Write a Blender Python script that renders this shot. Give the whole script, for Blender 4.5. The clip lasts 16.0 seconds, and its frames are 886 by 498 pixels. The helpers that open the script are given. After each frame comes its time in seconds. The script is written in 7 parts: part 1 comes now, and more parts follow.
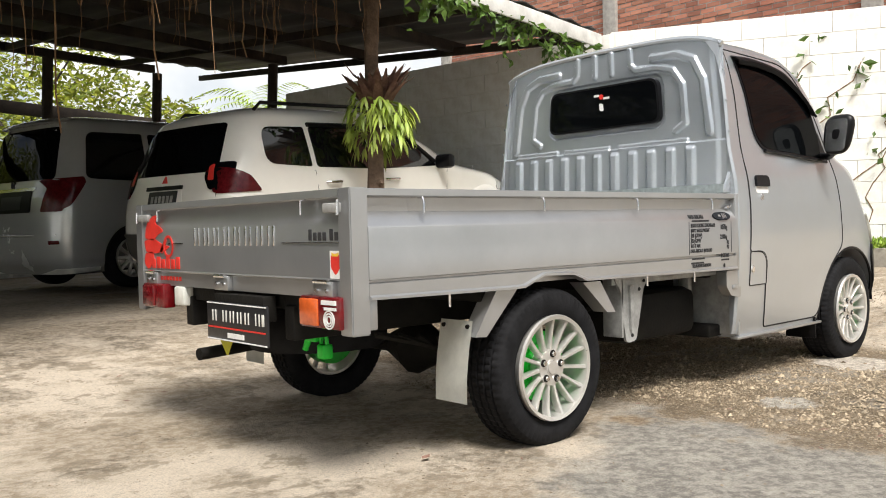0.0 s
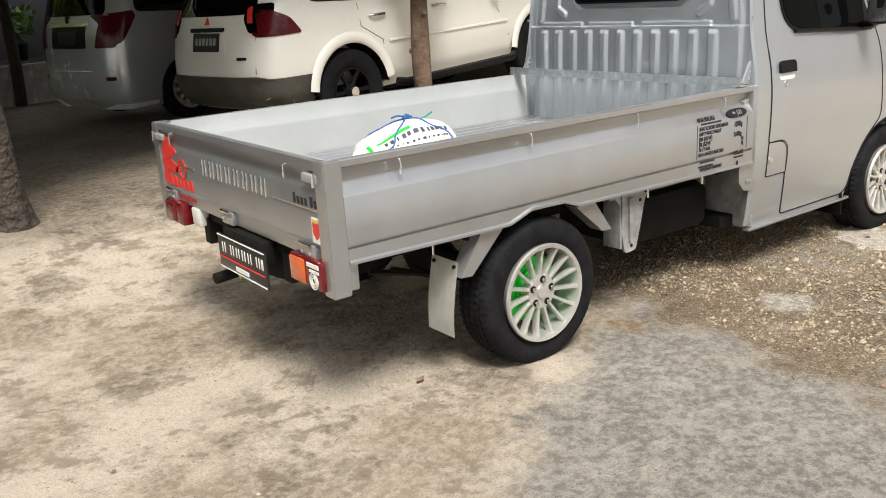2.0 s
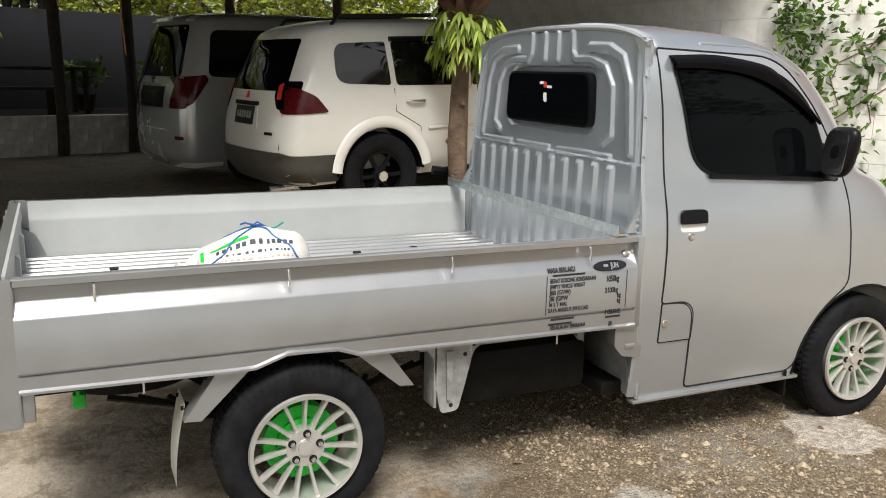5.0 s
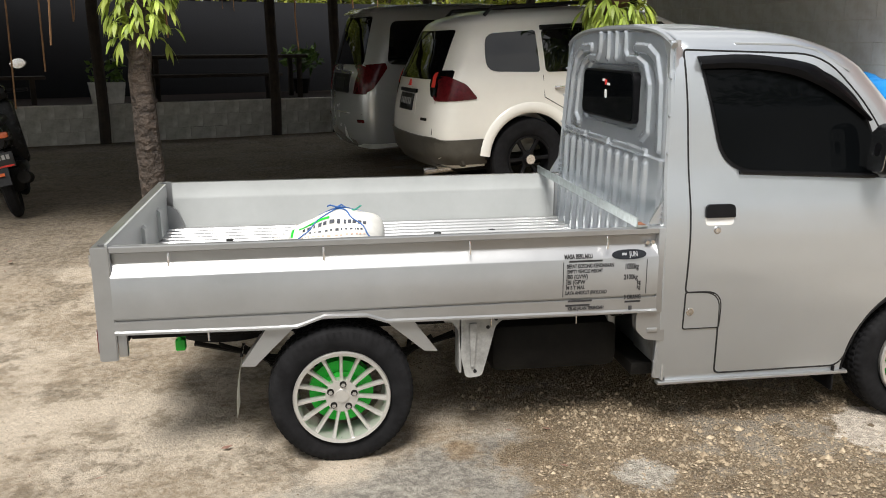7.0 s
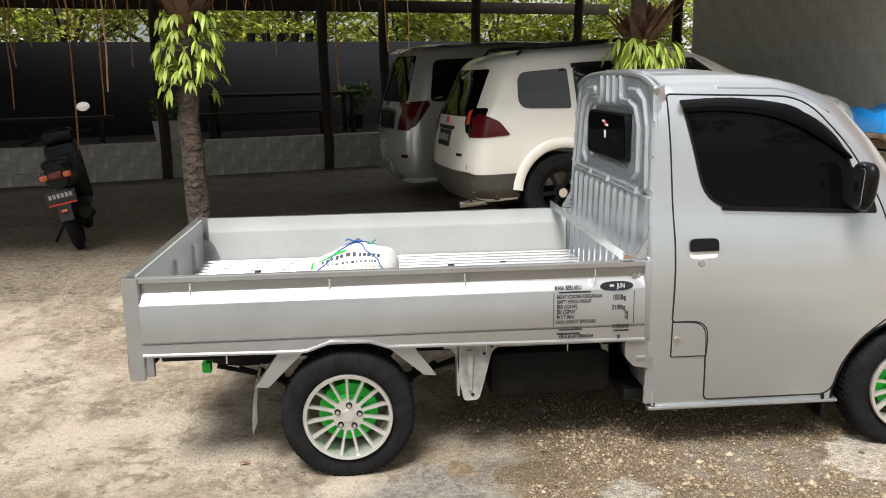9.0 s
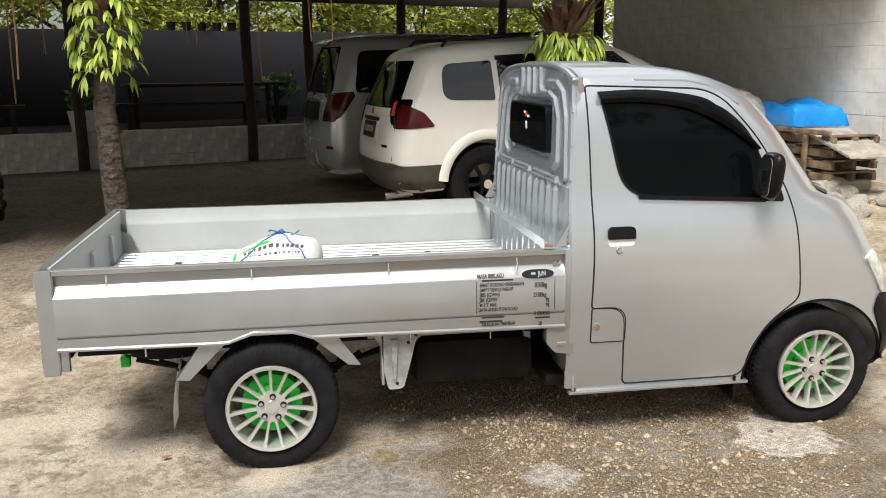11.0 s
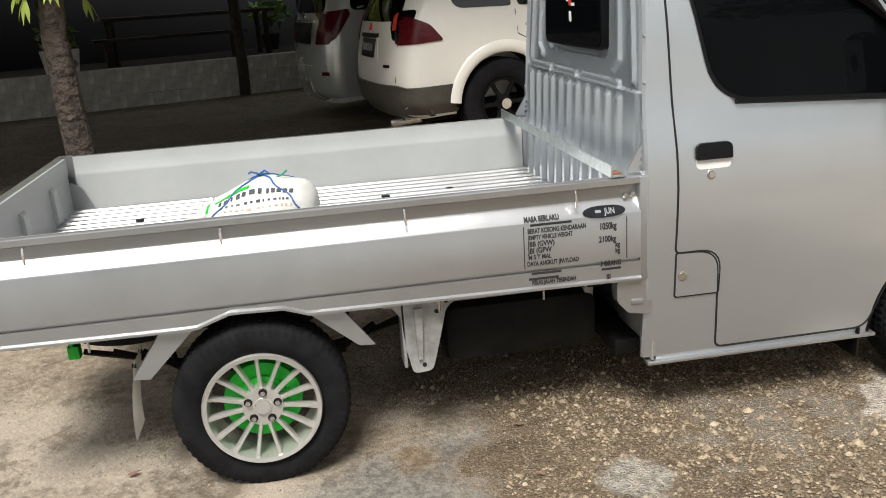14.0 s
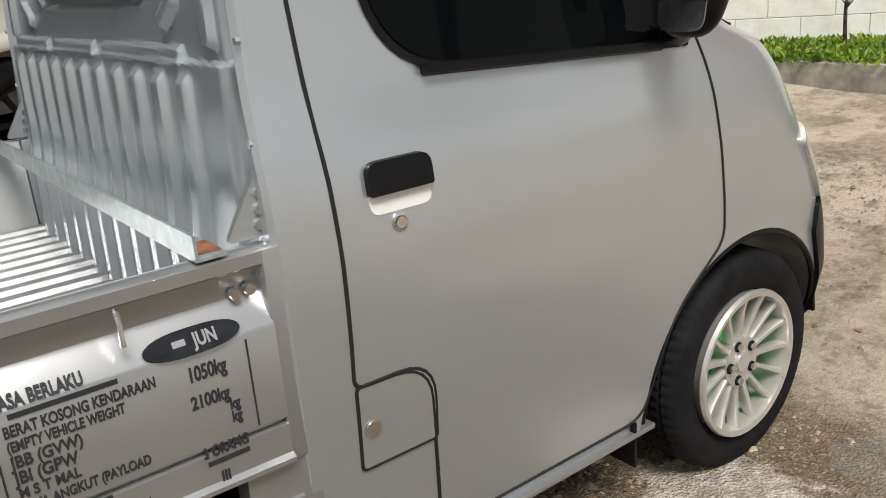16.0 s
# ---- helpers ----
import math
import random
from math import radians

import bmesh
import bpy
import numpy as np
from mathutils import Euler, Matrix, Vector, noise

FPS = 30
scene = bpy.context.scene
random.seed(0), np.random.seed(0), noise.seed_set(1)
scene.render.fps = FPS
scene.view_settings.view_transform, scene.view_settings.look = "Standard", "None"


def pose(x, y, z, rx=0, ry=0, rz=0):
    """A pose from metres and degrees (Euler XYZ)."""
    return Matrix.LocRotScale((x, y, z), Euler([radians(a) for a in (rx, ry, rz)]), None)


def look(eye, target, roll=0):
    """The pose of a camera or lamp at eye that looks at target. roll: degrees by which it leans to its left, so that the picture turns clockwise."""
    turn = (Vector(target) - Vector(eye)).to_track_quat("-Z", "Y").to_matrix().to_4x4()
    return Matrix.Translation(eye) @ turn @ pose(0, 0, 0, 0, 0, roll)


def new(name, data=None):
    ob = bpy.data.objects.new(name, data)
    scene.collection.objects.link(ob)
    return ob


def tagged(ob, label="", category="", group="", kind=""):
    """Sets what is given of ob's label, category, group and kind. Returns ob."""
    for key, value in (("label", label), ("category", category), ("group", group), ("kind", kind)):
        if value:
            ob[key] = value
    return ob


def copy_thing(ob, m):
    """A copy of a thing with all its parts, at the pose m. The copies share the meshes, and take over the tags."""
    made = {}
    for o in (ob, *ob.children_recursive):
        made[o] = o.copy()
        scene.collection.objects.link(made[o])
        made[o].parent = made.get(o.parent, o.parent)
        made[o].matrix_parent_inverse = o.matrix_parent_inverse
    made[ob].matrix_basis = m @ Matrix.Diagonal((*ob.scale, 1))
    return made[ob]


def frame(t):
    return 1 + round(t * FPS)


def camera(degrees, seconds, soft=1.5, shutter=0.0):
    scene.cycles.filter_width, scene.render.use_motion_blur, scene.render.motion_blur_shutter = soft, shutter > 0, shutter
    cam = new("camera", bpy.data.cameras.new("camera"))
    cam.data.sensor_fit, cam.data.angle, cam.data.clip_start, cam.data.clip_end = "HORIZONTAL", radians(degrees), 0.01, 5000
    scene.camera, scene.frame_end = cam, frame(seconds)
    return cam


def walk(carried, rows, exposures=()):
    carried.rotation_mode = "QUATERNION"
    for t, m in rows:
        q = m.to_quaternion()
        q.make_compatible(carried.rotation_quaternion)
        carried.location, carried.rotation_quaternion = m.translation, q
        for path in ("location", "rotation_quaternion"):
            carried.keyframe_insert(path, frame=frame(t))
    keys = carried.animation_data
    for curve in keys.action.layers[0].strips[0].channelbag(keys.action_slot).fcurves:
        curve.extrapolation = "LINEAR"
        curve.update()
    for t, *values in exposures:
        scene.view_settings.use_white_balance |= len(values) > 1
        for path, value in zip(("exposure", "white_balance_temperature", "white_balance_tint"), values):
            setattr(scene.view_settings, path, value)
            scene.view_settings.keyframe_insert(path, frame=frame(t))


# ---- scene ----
cam = camera(54.7, 16.0, 1.0)
PATH = [
    (0, (-2.476, -2.139, 0.82), (-1.14, -0.652, 0.768), -1.4),
    (0.5, (-2.465, -2.133, 0.81), (-1.145, -0.632, 0.743), -2),
    (1, (-2.401, -2.122, 0.836), (-1.139, -0.586, 0.623), -2.4),
    (1.5, (-2.369, -2.22, 1.274), (-1.198, -0.67, 0.797), -2.8),
    (2, (-2.199, -2.384, 1.437), (-1.079, -0.828, 0.867), -3.4),
    (2.5, (-1.996, -2.366, 1.432), (-0.865, -0.805, 0.9), -4.3),
    (3, (-1.764, -2.37, 1.428), (-0.663, -0.781, 0.916), -6.2),
    (3.5, (-1.485, -2.522, 1.49), (-0.513, -0.848, 0.986), -5.8),
    (4, (-1.245, -2.599, 1.529), (-0.348, -0.875, 1.056), -3),
    (4.5, (-0.978, -2.613, 1.552), (-0.106, -0.863, 1.131), -0.3),
    (4.7, (-0.872, -2.645, 1.558), (-0.021, -0.883, 1.146), 0.4),
    (6.8, (-0.122, -3.245, 1.685), (0.219, -1.329, 1.224), 0.4),
    (7, (-0.095, -3.339, 1.706), (0.204, -1.418, 1.237), -0.1),
    (7.5, (-0.055, -3.567, 1.76), (0.182, -1.642, 1.273), -0.8),
    (8, (0.055, -3.631, 1.777), (0.203, -1.692, 1.311), -1),
    (8.5, (0.123, -3.656, 1.776), (0.256, -1.704, 1.357), -1.2),
    (9, (0.155, -3.651, 1.777), (0.308, -1.697, 1.378), -1),
    (9.5, (0.176, -3.655, 1.774), (0.379, -1.709, 1.363), -0.9),
    (10, (0.191, -3.66, 1.772), (0.475, -1.725, 1.359), -0.8),
    (10.2, (0.195, -3.662, 1.77), (0.515, -1.731, 1.357), -0.4),
    (12.3, (0.127, -3.69, 1.752), (0.427, -1.765, 1.298), -0.8),
    (12.5, (0.13, -3.649, 1.745), (0.412, -1.729, 1.264), -0.9),
    (13, (0.15, -3.389, 1.706), (0.44, -1.482, 1.175), -2.6),
    (13.5, (0.205, -3.049, 1.632), (0.514, -1.156, 1.065), -3.2),
    (14, (0.245, -2.713, 1.595), (0.531, -0.82, 1.017), -3.8),
    (14.5, (0.274, -2.313, 1.544), (0.723, -0.459, 0.944), -4.5),
    (15, (0.37, -1.953, 1.48), (1.03, -0.164, 0.881), -2.3),
    (15.5, (0.531, -1.63, 1.408), (1.446, 0.055, 0.838), -3.9),
    (16, (0.829, -1.177, 1.338), (1.954, 0.353, 0.709), -4.7),
]
EXPOSURES = [(0.0, 0.68), (1.5, 0.66), (2.5, 0.52), (3.5, 0.42), (4.5, 0.40), (7.0, 0.46), (9.5, 0.58), (12.5, 0.56), (14.0, 0.36), (15.0, 0.28), (16.0, 0.12)]
walk(cam, [(t, look(eye, target, roll)) for t, eye, target, roll in PATH], EXPOSURES)
# ---------------------------------------------------------------- camera exposure, sky and sun
SUN_ELEV, SUN_AZ = 57, 203  # degrees; azimuth of the sun's place, counted from +y towards +x
world = bpy.data.worlds.new("sky")
scene.world = world
world.use_nodes = True
wn, wl = world.node_tree.nodes, world.node_tree.links
sky = wn.new("ShaderNodeTexSky")
sky.sky_type, sky.sun_disc = "NISHITA", False
sky.sun_elevation, sky.sun_rotation = radians(SUN_ELEV), radians(SUN_AZ)
sky.dust_density = 2.0
tc = wn.new("ShaderNodeTexCoord")
cloud = wn.new("ShaderNodeTexNoise")
cloud.inputs["Scale"].default_value, cloud.inputs["Detail"].default_value = 2.2, 6
cramp = wn.new("ShaderNodeValToRGB")
cramp.color_ramp.elements[0].position, cramp.color_ramp.elements[1].position = 0.38, 0.60
cmix = wn.new("ShaderNodeMixRGB")
cmix.inputs[2].default_value = (13.0, 12.8, 12.5, 1)
wl.new(tc.outputs["Generated"], cloud.inputs["Vector"])
wl.new(cloud.outputs["Fac"], cramp.inputs[0])
wl.new(cramp.outputs[0], cmix.inputs[0])
wl.new(sky.outputs[0], cmix.inputs[1])
wl.new(cmix.outputs[0], wn["Background"].inputs["Color"])
wn["Background"].inputs["Strength"].default_value = 0.066
sun = new("sun", bpy.data.lights.new("sun", "SUN"))
sun.data.energy, sun.data.angle, sun.data.color = 3.7, radians(22), (1.0, 0.965, 0.91)
az, el = radians(SUN_AZ), radians(SUN_ELEV)
sun.matrix_world = look((0, 0, 20), (-math.sin(az) * math.cos(el) * 9, -math.cos(az) * math.cos(el) * 9, 20 - math.sin(el) * 9))


# ---------------------------------------------------------------- materials
def mat(name, col, rough=0.6, metal=0.0, var=0.15, scale=6.0, bump=0.08, bscale=60.0, col2=None, coat=0.0, lo=0.35, hi=0.65, rvar=0.12, dist=0.01, spec=0.5):
    m = bpy.data.materials.new(name)
    m.use_nodes = True
    n, l = m.node_tree.nodes, m.node_tree.links
    b = n["Principled BSDF"]
    t = n.new("ShaderNodeTexCoord")
    n1 = n.new("ShaderNodeTexNoise")
    n1.inputs["Scale"].default_value, n1.inputs["Detail"].default_value, n1.inputs["Roughness"].default_value = scale, 8, 0.65
    r = n.new("ShaderNodeValToRGB")
    e = r.color_ramp.elements
    e[0].position, e[1].position = lo, hi
    c2 = col2 or tuple(min(1, c * (1 + var)) for c in col)
    c1 = col if col2 else tuple(c * (1 - var) for c in col)
    e[0].color, e[1].color = (*c1, 1), (*c2, 1)
    l.new(t.outputs["Object"], n1.inputs["Vector"])
    l.new(n1.outputs["Fac"], r.inputs[0])
    l.new(r.outputs[0], b.inputs["Base Color"])
    n2 = n.new("ShaderNodeTexNoise")
    n2.inputs["Scale"].default_value, n2.inputs["Detail"].default_value = bscale, 5
    l.new(t.outputs["Object"], n2.inputs["Vector"])
    mr = n.new("ShaderNodeMapRange")
    mr.inputs["To Min"].default_value, mr.inputs["To Max"].default_value = max(0.02, rough - rvar), min(1, rough + rvar)
    l.new(n1.outputs["Fac"], mr.inputs["Value"])
    l.new(mr.outputs[0], b.inputs["Roughness"])
    b.inputs["Metallic"].default_value = metal
    b.inputs["Coat Weight"].default_value = coat
    b.inputs["Specular IOR Level"].default_value = spec
    b.inputs["Coat Roughness"].default_value = 0.08
    if bump:
        bp = n.new("ShaderNodeBump")
        bp.inputs["Strength"].default_value, bp.inputs["Distance"].default_value = bump, dist
        l.new(n2.outputs["Fac"], bp.inputs["Height"])
        l.new(bp.outputs[0], b.inputs["Normal"])
    return m


def leafy(name, c1, c2):
    m = mat(name, c1, 0.5, col2=c2, scale=3, bump=0.1, lo=0.3, hi=0.7)
    n, l = m.node_tree.nodes, m.node_tree.links
    b = n["Principled BSDF"]
    tr = n.new("ShaderNodeBsdfTranslucent")
    mx = n.new("ShaderNodeMixShader")
    mx.inputs[0].default_value = 0.25
    src = b.inputs["Base Color"].links[0].from_socket
    hue = n.new("ShaderNodeMixRGB")
    geo = n.new("ShaderNodeNewGeometry")
    hue.blend_type = "MULTIPLY"
    rr = n.new("ShaderNodeMapRange")
    rr.inputs["To Min"].default_value, rr.inputs["To Max"].default_value = 0.55, 1.4
    l.new(geo.outputs["Random Per Island"], rr.inputs["Value"])
    hue.inputs[0].default_value = 1
    l.new(src, hue.inputs[1])
    l.new(rr.outputs[0], hue.inputs[2])
    l.new(hue.outputs[0], b.inputs["Base Color"])
    l.new(hue.outputs[0], tr.inputs["Color"])
    l.new(b.outputs[0], mx.inputs[1])
    l.new(tr.outputs[0], mx.inputs[2])
    l.new(mx.outputs[0], n["Material Output"].inputs["Surface"])
    return m


M_SILVER = mat("silver_paint", (0.50, 0.53, 0.56), 0.29, 0.72, 0.03, 1.5, 0.0, 900, coat=0.6, rvar=0.04, dist=0.001)
M_BED = mat("silver_bed_paint", (0.405, 0.41, 0.415), 0.31, 0.74, 0.06, 3, 0.03, 300, coat=0.25, rvar=0.08, dist=0.002)
M_INNER = mat("pale_bed_lining", (0.44, 0.455, 0.45), 0.45, 0.15, 0.05, 4, 0.03, 200, coat=0.1, dist=0.002)
M_CHROME = mat("bright_metal", (0.75, 0.75, 0.76), 0.22, 1.0, 0.05, 20, 0.02, 200)
M_ALLOY = mat("alloy_silver", (0.63, 0.615, 0.585), 0.32, 0.65, 0.05, 20, 0.02, 200, coat=0.2)
M_GALV = mat("galvanised_steel", (0.42, 0.47, 0.48), 0.35, 0.7, 0.25, 25, 0.05, 80)
M_RUBBER = mat("tyre_rubber", (0.011, 0.011, 0.012), 0.75, 0, 0.35, 14, 0.25, 160, dist=0.003, spec=0.12)
M_PLASTIC = mat("black_plastic", (0.006, 0.006, 0.007), 0.36, 0, 0.2, 20, 0.03, 300, spec=0.18)
M_SEAM = mat("seam_black", (0.006, 0.006, 0.006), 0.8, 0, 0.1, 20, 0)
M_CHASSIS = mat("chassis_black", (0.008, 0.0075, 0.007), 0.65, 0.0, 0.5, 9, 0.2, 60, col2=(0.014, 0.013, 0.011), spec=0.1)
M_UNDER = mat("chassis_grey_paint", (0.32, 0.32, 0.31), 0.5, 0.2, 0.3, 12, 0.1, 80)
M_TINT = mat("tinted_glass", (0.0025, 0.003, 0.0035), 0.035, 0, 0.1, 3, 0, coat=0.0, rvar=0.015, spec=0.06)
M_CARGLASS = mat("car_glass", (0.004, 0.005, 0.006), 0.03, 0, 0.1, 3, 0, rvar=0.015, spec=0.6)
M_GREEN = mat("green_paint", (0.01, 0.55, 0.035), 0.4, 0, 0.15, 20, 0.05, 100)
M_FLAP = mat("mudflap_white", (0.62, 0.62, 0.57), 0.6, 0, 0.12, 9, 0.1, 50)
M_RED = mat("red_lens", (0.12, 0.005, 0.007), 0.12, 0, 0.25, 30, 0.05, 150, coat=0.3)
M_CARLAMP = mat("dark_red_lens", (0.075, 0.004, 0.006), 0.22, 0, 0.35, 30, 0.05, 150, coat=0.12, spec=0.3)
M_AMBER = mat("amber_lens", (0.55, 0.10, 0.02), 0.15, 0, 0.2, 30, 0.05, 150, coat=0.5)
M_LENS = mat("clear_lens", (0.60, 0.60, 0.54), 0.12, 0.3, 0.3, 14, 0.1, 90, coat=0.4)
M_PLATE = mat("plate_black", (0.012, 0.012, 0.014), 0.4, 0, 0.2, 20, 0.05)
M_WHITE = mat("white_marking", (0.75, 0.75, 0.73), 0.5, 0, 0.08, 40, 0)
M_STENCIL = mat("stencil_black", (0.02, 0.02, 0.022), 0.7, 0, 0.3, 90, 0)
M_DECAL = mat("red_decal", (0.62, 0.03, 0.02), 0.45, 0, 0.1, 40, 0)
M_YELLOW = mat("yellow_decal", (0.75, 0.48, 0.05), 0.5, 0, 0.1, 40, 0)
M_SUV = mat("white_car_paint", (0.83, 0.81, 0.745), 0.22, 0, 0.04, 1.2, 0.01, 300, coat=0.5, rvar=0.05)
M_VAN = mat("pearl_silver_paint", (0.58, 0.59, 0.575), 0.26, 0.5, 0.04, 1.2, 0.01, 300, coat=0.5, rvar=0.05)
M_CLAD = mat("grey_bumper_cladding", (0.075, 0.07, 0.058), 0.55, 0, 0.2, 5, 0.05, 90)
M_BARK = mat("bark", (0.02, 0.015, 0.012), 0.85, 0, 0.4, 11, 1.0, 22, col2=(0.085, 0.064, 0.05), dist=0.06)
M_POSTWOOD = mat("old_post_wood", (0.07, 0.045, 0.03), 0.85, 0, 0.4, 7, 0.7, 30, col2=(0.18, 0.12, 0.08), dist=0.02)
M_DARKWOOD = mat("dark_roof_timber", (0.02, 0.015, 0.012), 0.85, 0, 0.4, 6, 0.4, 30, col2=(0.05, 0.036, 0.027))
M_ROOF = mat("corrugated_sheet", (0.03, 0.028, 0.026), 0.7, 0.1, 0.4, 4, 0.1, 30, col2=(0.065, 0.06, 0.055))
M_FASCIA = mat("painted_fascia", (0.55, 0.55, 0.53), 0.7, 0, 0.3, 5, 0.15, 40, col2=(0.78, 0.78, 0.75))
M_MORTAR = mat("mortar", (0.36, 0.34, 0.31), 0.9, 0, 0.2, 12, 0.3, 60)
M_BRICK = mat("red_brick", (0.36, 0.13, 0.085), 0.9, 0, 0.3, 3, 0.4, 60, col2=(0.50, 0.24, 0.16))
M_WALL = mat("whitewashed_block", (0.78, 0.72, 0.62), 0.85, 0, 0.1, 2.2, 0.35, 35, col2=(0.88, 0.84, 0.76), lo=0.3, hi=0.62)
M_LOWWALL = mat("stained_block", (0.20, 0.18, 0.15), 0.9, 0, 0.2, 2.5, 0.4, 30, col2=(0.62, 0.60, 0.54))
# near-black base puts the deep shade behind the terrace into the wall colour
M_BACKWALL = mat("shade_dark_render", (0.012, 0.013, 0.017), 0.9, 0, 0.15, 1.5, 0.2, 30)
# brown floor tone lowered to carry the shade under the shed roof
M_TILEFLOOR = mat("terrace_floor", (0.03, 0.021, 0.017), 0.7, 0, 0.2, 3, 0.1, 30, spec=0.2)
M_LEAF = leafy("leaf_green", (0.035, 0.09, 0.012), (0.13, 0.22, 0.03))
M_FERN = leafy("fern_green", (0.24, 0.40, 0.045), (0.55, 0.64, 0.13))
M_GRASS = leafy("grass_green", (0.09, 0.19, 0.015), (0.26, 0.36, 0.035))
M_TREELEAF = leafy("tree_leaf", (0.05, 0.12, 0.012), (0.42, 0.42, 0.04))
M_DEADLEAF = mat("dry_fern", (0.15, 0.075, 0.055), 0.8, 0, 0.3, 12, 0.4, 40, col2=(0.32, 0.19, 0.14))
M_ROOT = mat("hanging_root", (0.20, 0.11, 0.05), 0.8, 0, 0.3, 12, 0)
M_SACK = mat("woven_sack", (0.66, 0.65, 0.61), 0.6, 0, 0.08, 12, 0.35, 220, dist=0.004)
M_TARP = mat("blue_tarpaulin", (0.01, 0.22, 0.62), 0.35, 0, 0.2, 5, 0.3, 14, dist=0.03)
M_PALLET = mat("weathered_timber", (0.09, 0.06, 0.038), 0.85, 0, 0.3, 8, 0.4, 40, col2=(0.27, 0.195, 0.125))
M_STONE = mat("rough_stone", (0.22, 0.20, 0.17), 0.9, 0, 0.3, 6, 0.5, 20, col2=(0.42, 0.39, 0.33))
M_BIKE = mat("black_bike_paint", (0.006, 0.006, 0.007), 0.25, 0, 0.2, 9, 0.02, spec=0.2)


def ground_mat():
    m = bpy.data.materials.new("worn_concrete_yard")
    m.use_nodes = True
    n, l = m.node_tree.nodes, m.node_tree.links
    b = n["Principled BSDF"]
    t = n.new("ShaderNodeTexCoord")

    def noise_ramp(scale, lo, hi, detail=8, rough=0.6, off=0.0):
        mp = n.new("ShaderNodeMapping")
        mp.inputs["Location"].default_value = (off, off * 0.7, off * 0.3)
        l.new(t.outputs["Object"], mp.inputs["Vector"])
        x = n.new("ShaderNodeTexNoise")
        x.inputs["Scale"].default_value, x.inputs["Detail"].default_value, x.inputs["Roughness"].default_value = scale, detail, rough
        l.new(mp.outputs[0], x.inputs["Vector"])
        r = n.new("ShaderNodeMapRange")
        r.interpolation_type = "SMOOTHSTEP"
        r.inputs["From Min"].default_value, r.inputs["From Max"].default_value = lo, hi
        l.new(x.outputs["Fac"], r.inputs["Value"])
        return r.outputs[0], x.outputs["Fac"]

    def mix(a, c, f, kind="MIX"):
        x = n.new("ShaderNodeMixRGB")
        x.blend_type = kind
        for i, v in ((1, a), (2, c), (0, f)):
            if isinstance(v, tuple):
                x.inputs[i].default_value = (*v, 1)
            elif isinstance(v, float):
                x.inputs[i].default_value = v
            else:
                l.new(v, x.inputs[i])
        return x.outputs[0]

    def math_(op, a, c):
        x = n.new("ShaderNodeMath")
        x.operation, x.use_clamp = op, True
        for i, v in enumerate((a, c)):
            if isinstance(v, float):
                x.inputs[i].default_value = v
            else:
                l.new(v, x.inputs[i])
        return x.outputs[0]

    broad, _ = noise_ramp(1.1, 0.43, 0.57, 10, 0.66)
    grit, _ = noise_ramp(150, 0.47, 0.60, 4, 0.75, 2.2)
    blotch, _ = noise_ramp(5.5, 0.53, 0.60, 12, 0.74, 6.6)
    mould, mraw = noise_ramp(2.3, 0.51, 0.62, 12, 0.74, 3.1)
    fine, fraw = noise_ramp(24, 0.42, 0.58, 8, 0.78, 1.7)
    speck, _ = noise_ramp(60, 0.56, 0.7, 3, 0.6, 5.0)
    base = mix((0.32, 0.25, 0.17), (0.64, 0.545, 0.43), broad)
    base = mix(base, (0.13, 0.095, 0.055), math_("MULTIPLY", mould, 0.85))
    base = mix(base, (0.68, 0.59, 0.475), math_("MULTIPLY", fine, 0.45))
    base = mix(base, (0.22, 0.17, 0.11), math_("MULTIPLY", blotch, 0.65))
    base = mix(base, (0.22, 0.19, 0.15), math_("MULTIPLY", grit, 0.4))
    sep = n.new("ShaderNodeSeparateXYZ")
    l.new(t.outputs["Object"], sep.inputs[0])
    def axis(kx, ky, k0, wob, lo, hi):
        """A soft edge along a straight line in plan, made uneven by noise."""
        m1 = n.new("ShaderNodeMath")
        m1.operation = "MULTIPLY_ADD"
        l.new(sep.outputs[0], m1.inputs[0])
        m1.inputs[1].default_value, m1.inputs[2].default_value = kx, k0 - 0.5 * wob
        m2 = n.new("ShaderNodeMath")
        m2.operation = "MULTIPLY_ADD"
        l.new(sep.outputs[1], m2.inputs[0])
        m2.inputs[1].default_value = ky
        l.new(m1.outputs[0], m2.inputs[2])
        m3 = n.new("ShaderNodeMath")
        m3.operation = "MULTIPLY_ADD"
        l.new(mraw, m3.inputs[0])
        m3.inputs[1].default_value = wob
        l.new(m2.outputs[0], m3.inputs[2])
        r = n.new("ShaderNodeMapRange")
        r.interpolation_type = "SMOOTHSTEP"
        r.inputs["From Min"].default_value, r.inputs["From Max"].default_value = lo, hi
        l.new(m3.outputs[0], r.inputs["Value"])
        return r.outputs[0]

    def spot(x, y, r, wob):
        """An uneven round patch."""
        d = n.new("ShaderNodeVectorMath")
        d.operation = "DISTANCE"
        d.inputs[1].default_value = (x, y, 0.0)
        l.new(t.outputs["Object"], d.inputs[0])
        w = n.new("ShaderNodeMath")
        w.operation = "MULTIPLY_ADD"
        w.inputs[1].default_value = wob
        l.new(patchraw, w.inputs[0])
        l.new(d.outputs["Value"], w.inputs[2])
        q = n.new("ShaderNodeMapRange")
        q.interpolation_type = "SMOOTHSTEP"
        q.inputs["From Min"].default_value, q.inputs["From Max"].default_value = r + 0.5 * wob + 0.03, r + 0.5 * wob - 0.03
        l.new(w.outputs[0], q.inputs["Value"])
        return q.outputs[0]

    patchfine, patchraw = noise_ramp(9.0, 0.48, 0.6, 8, 0.7, 4.4)
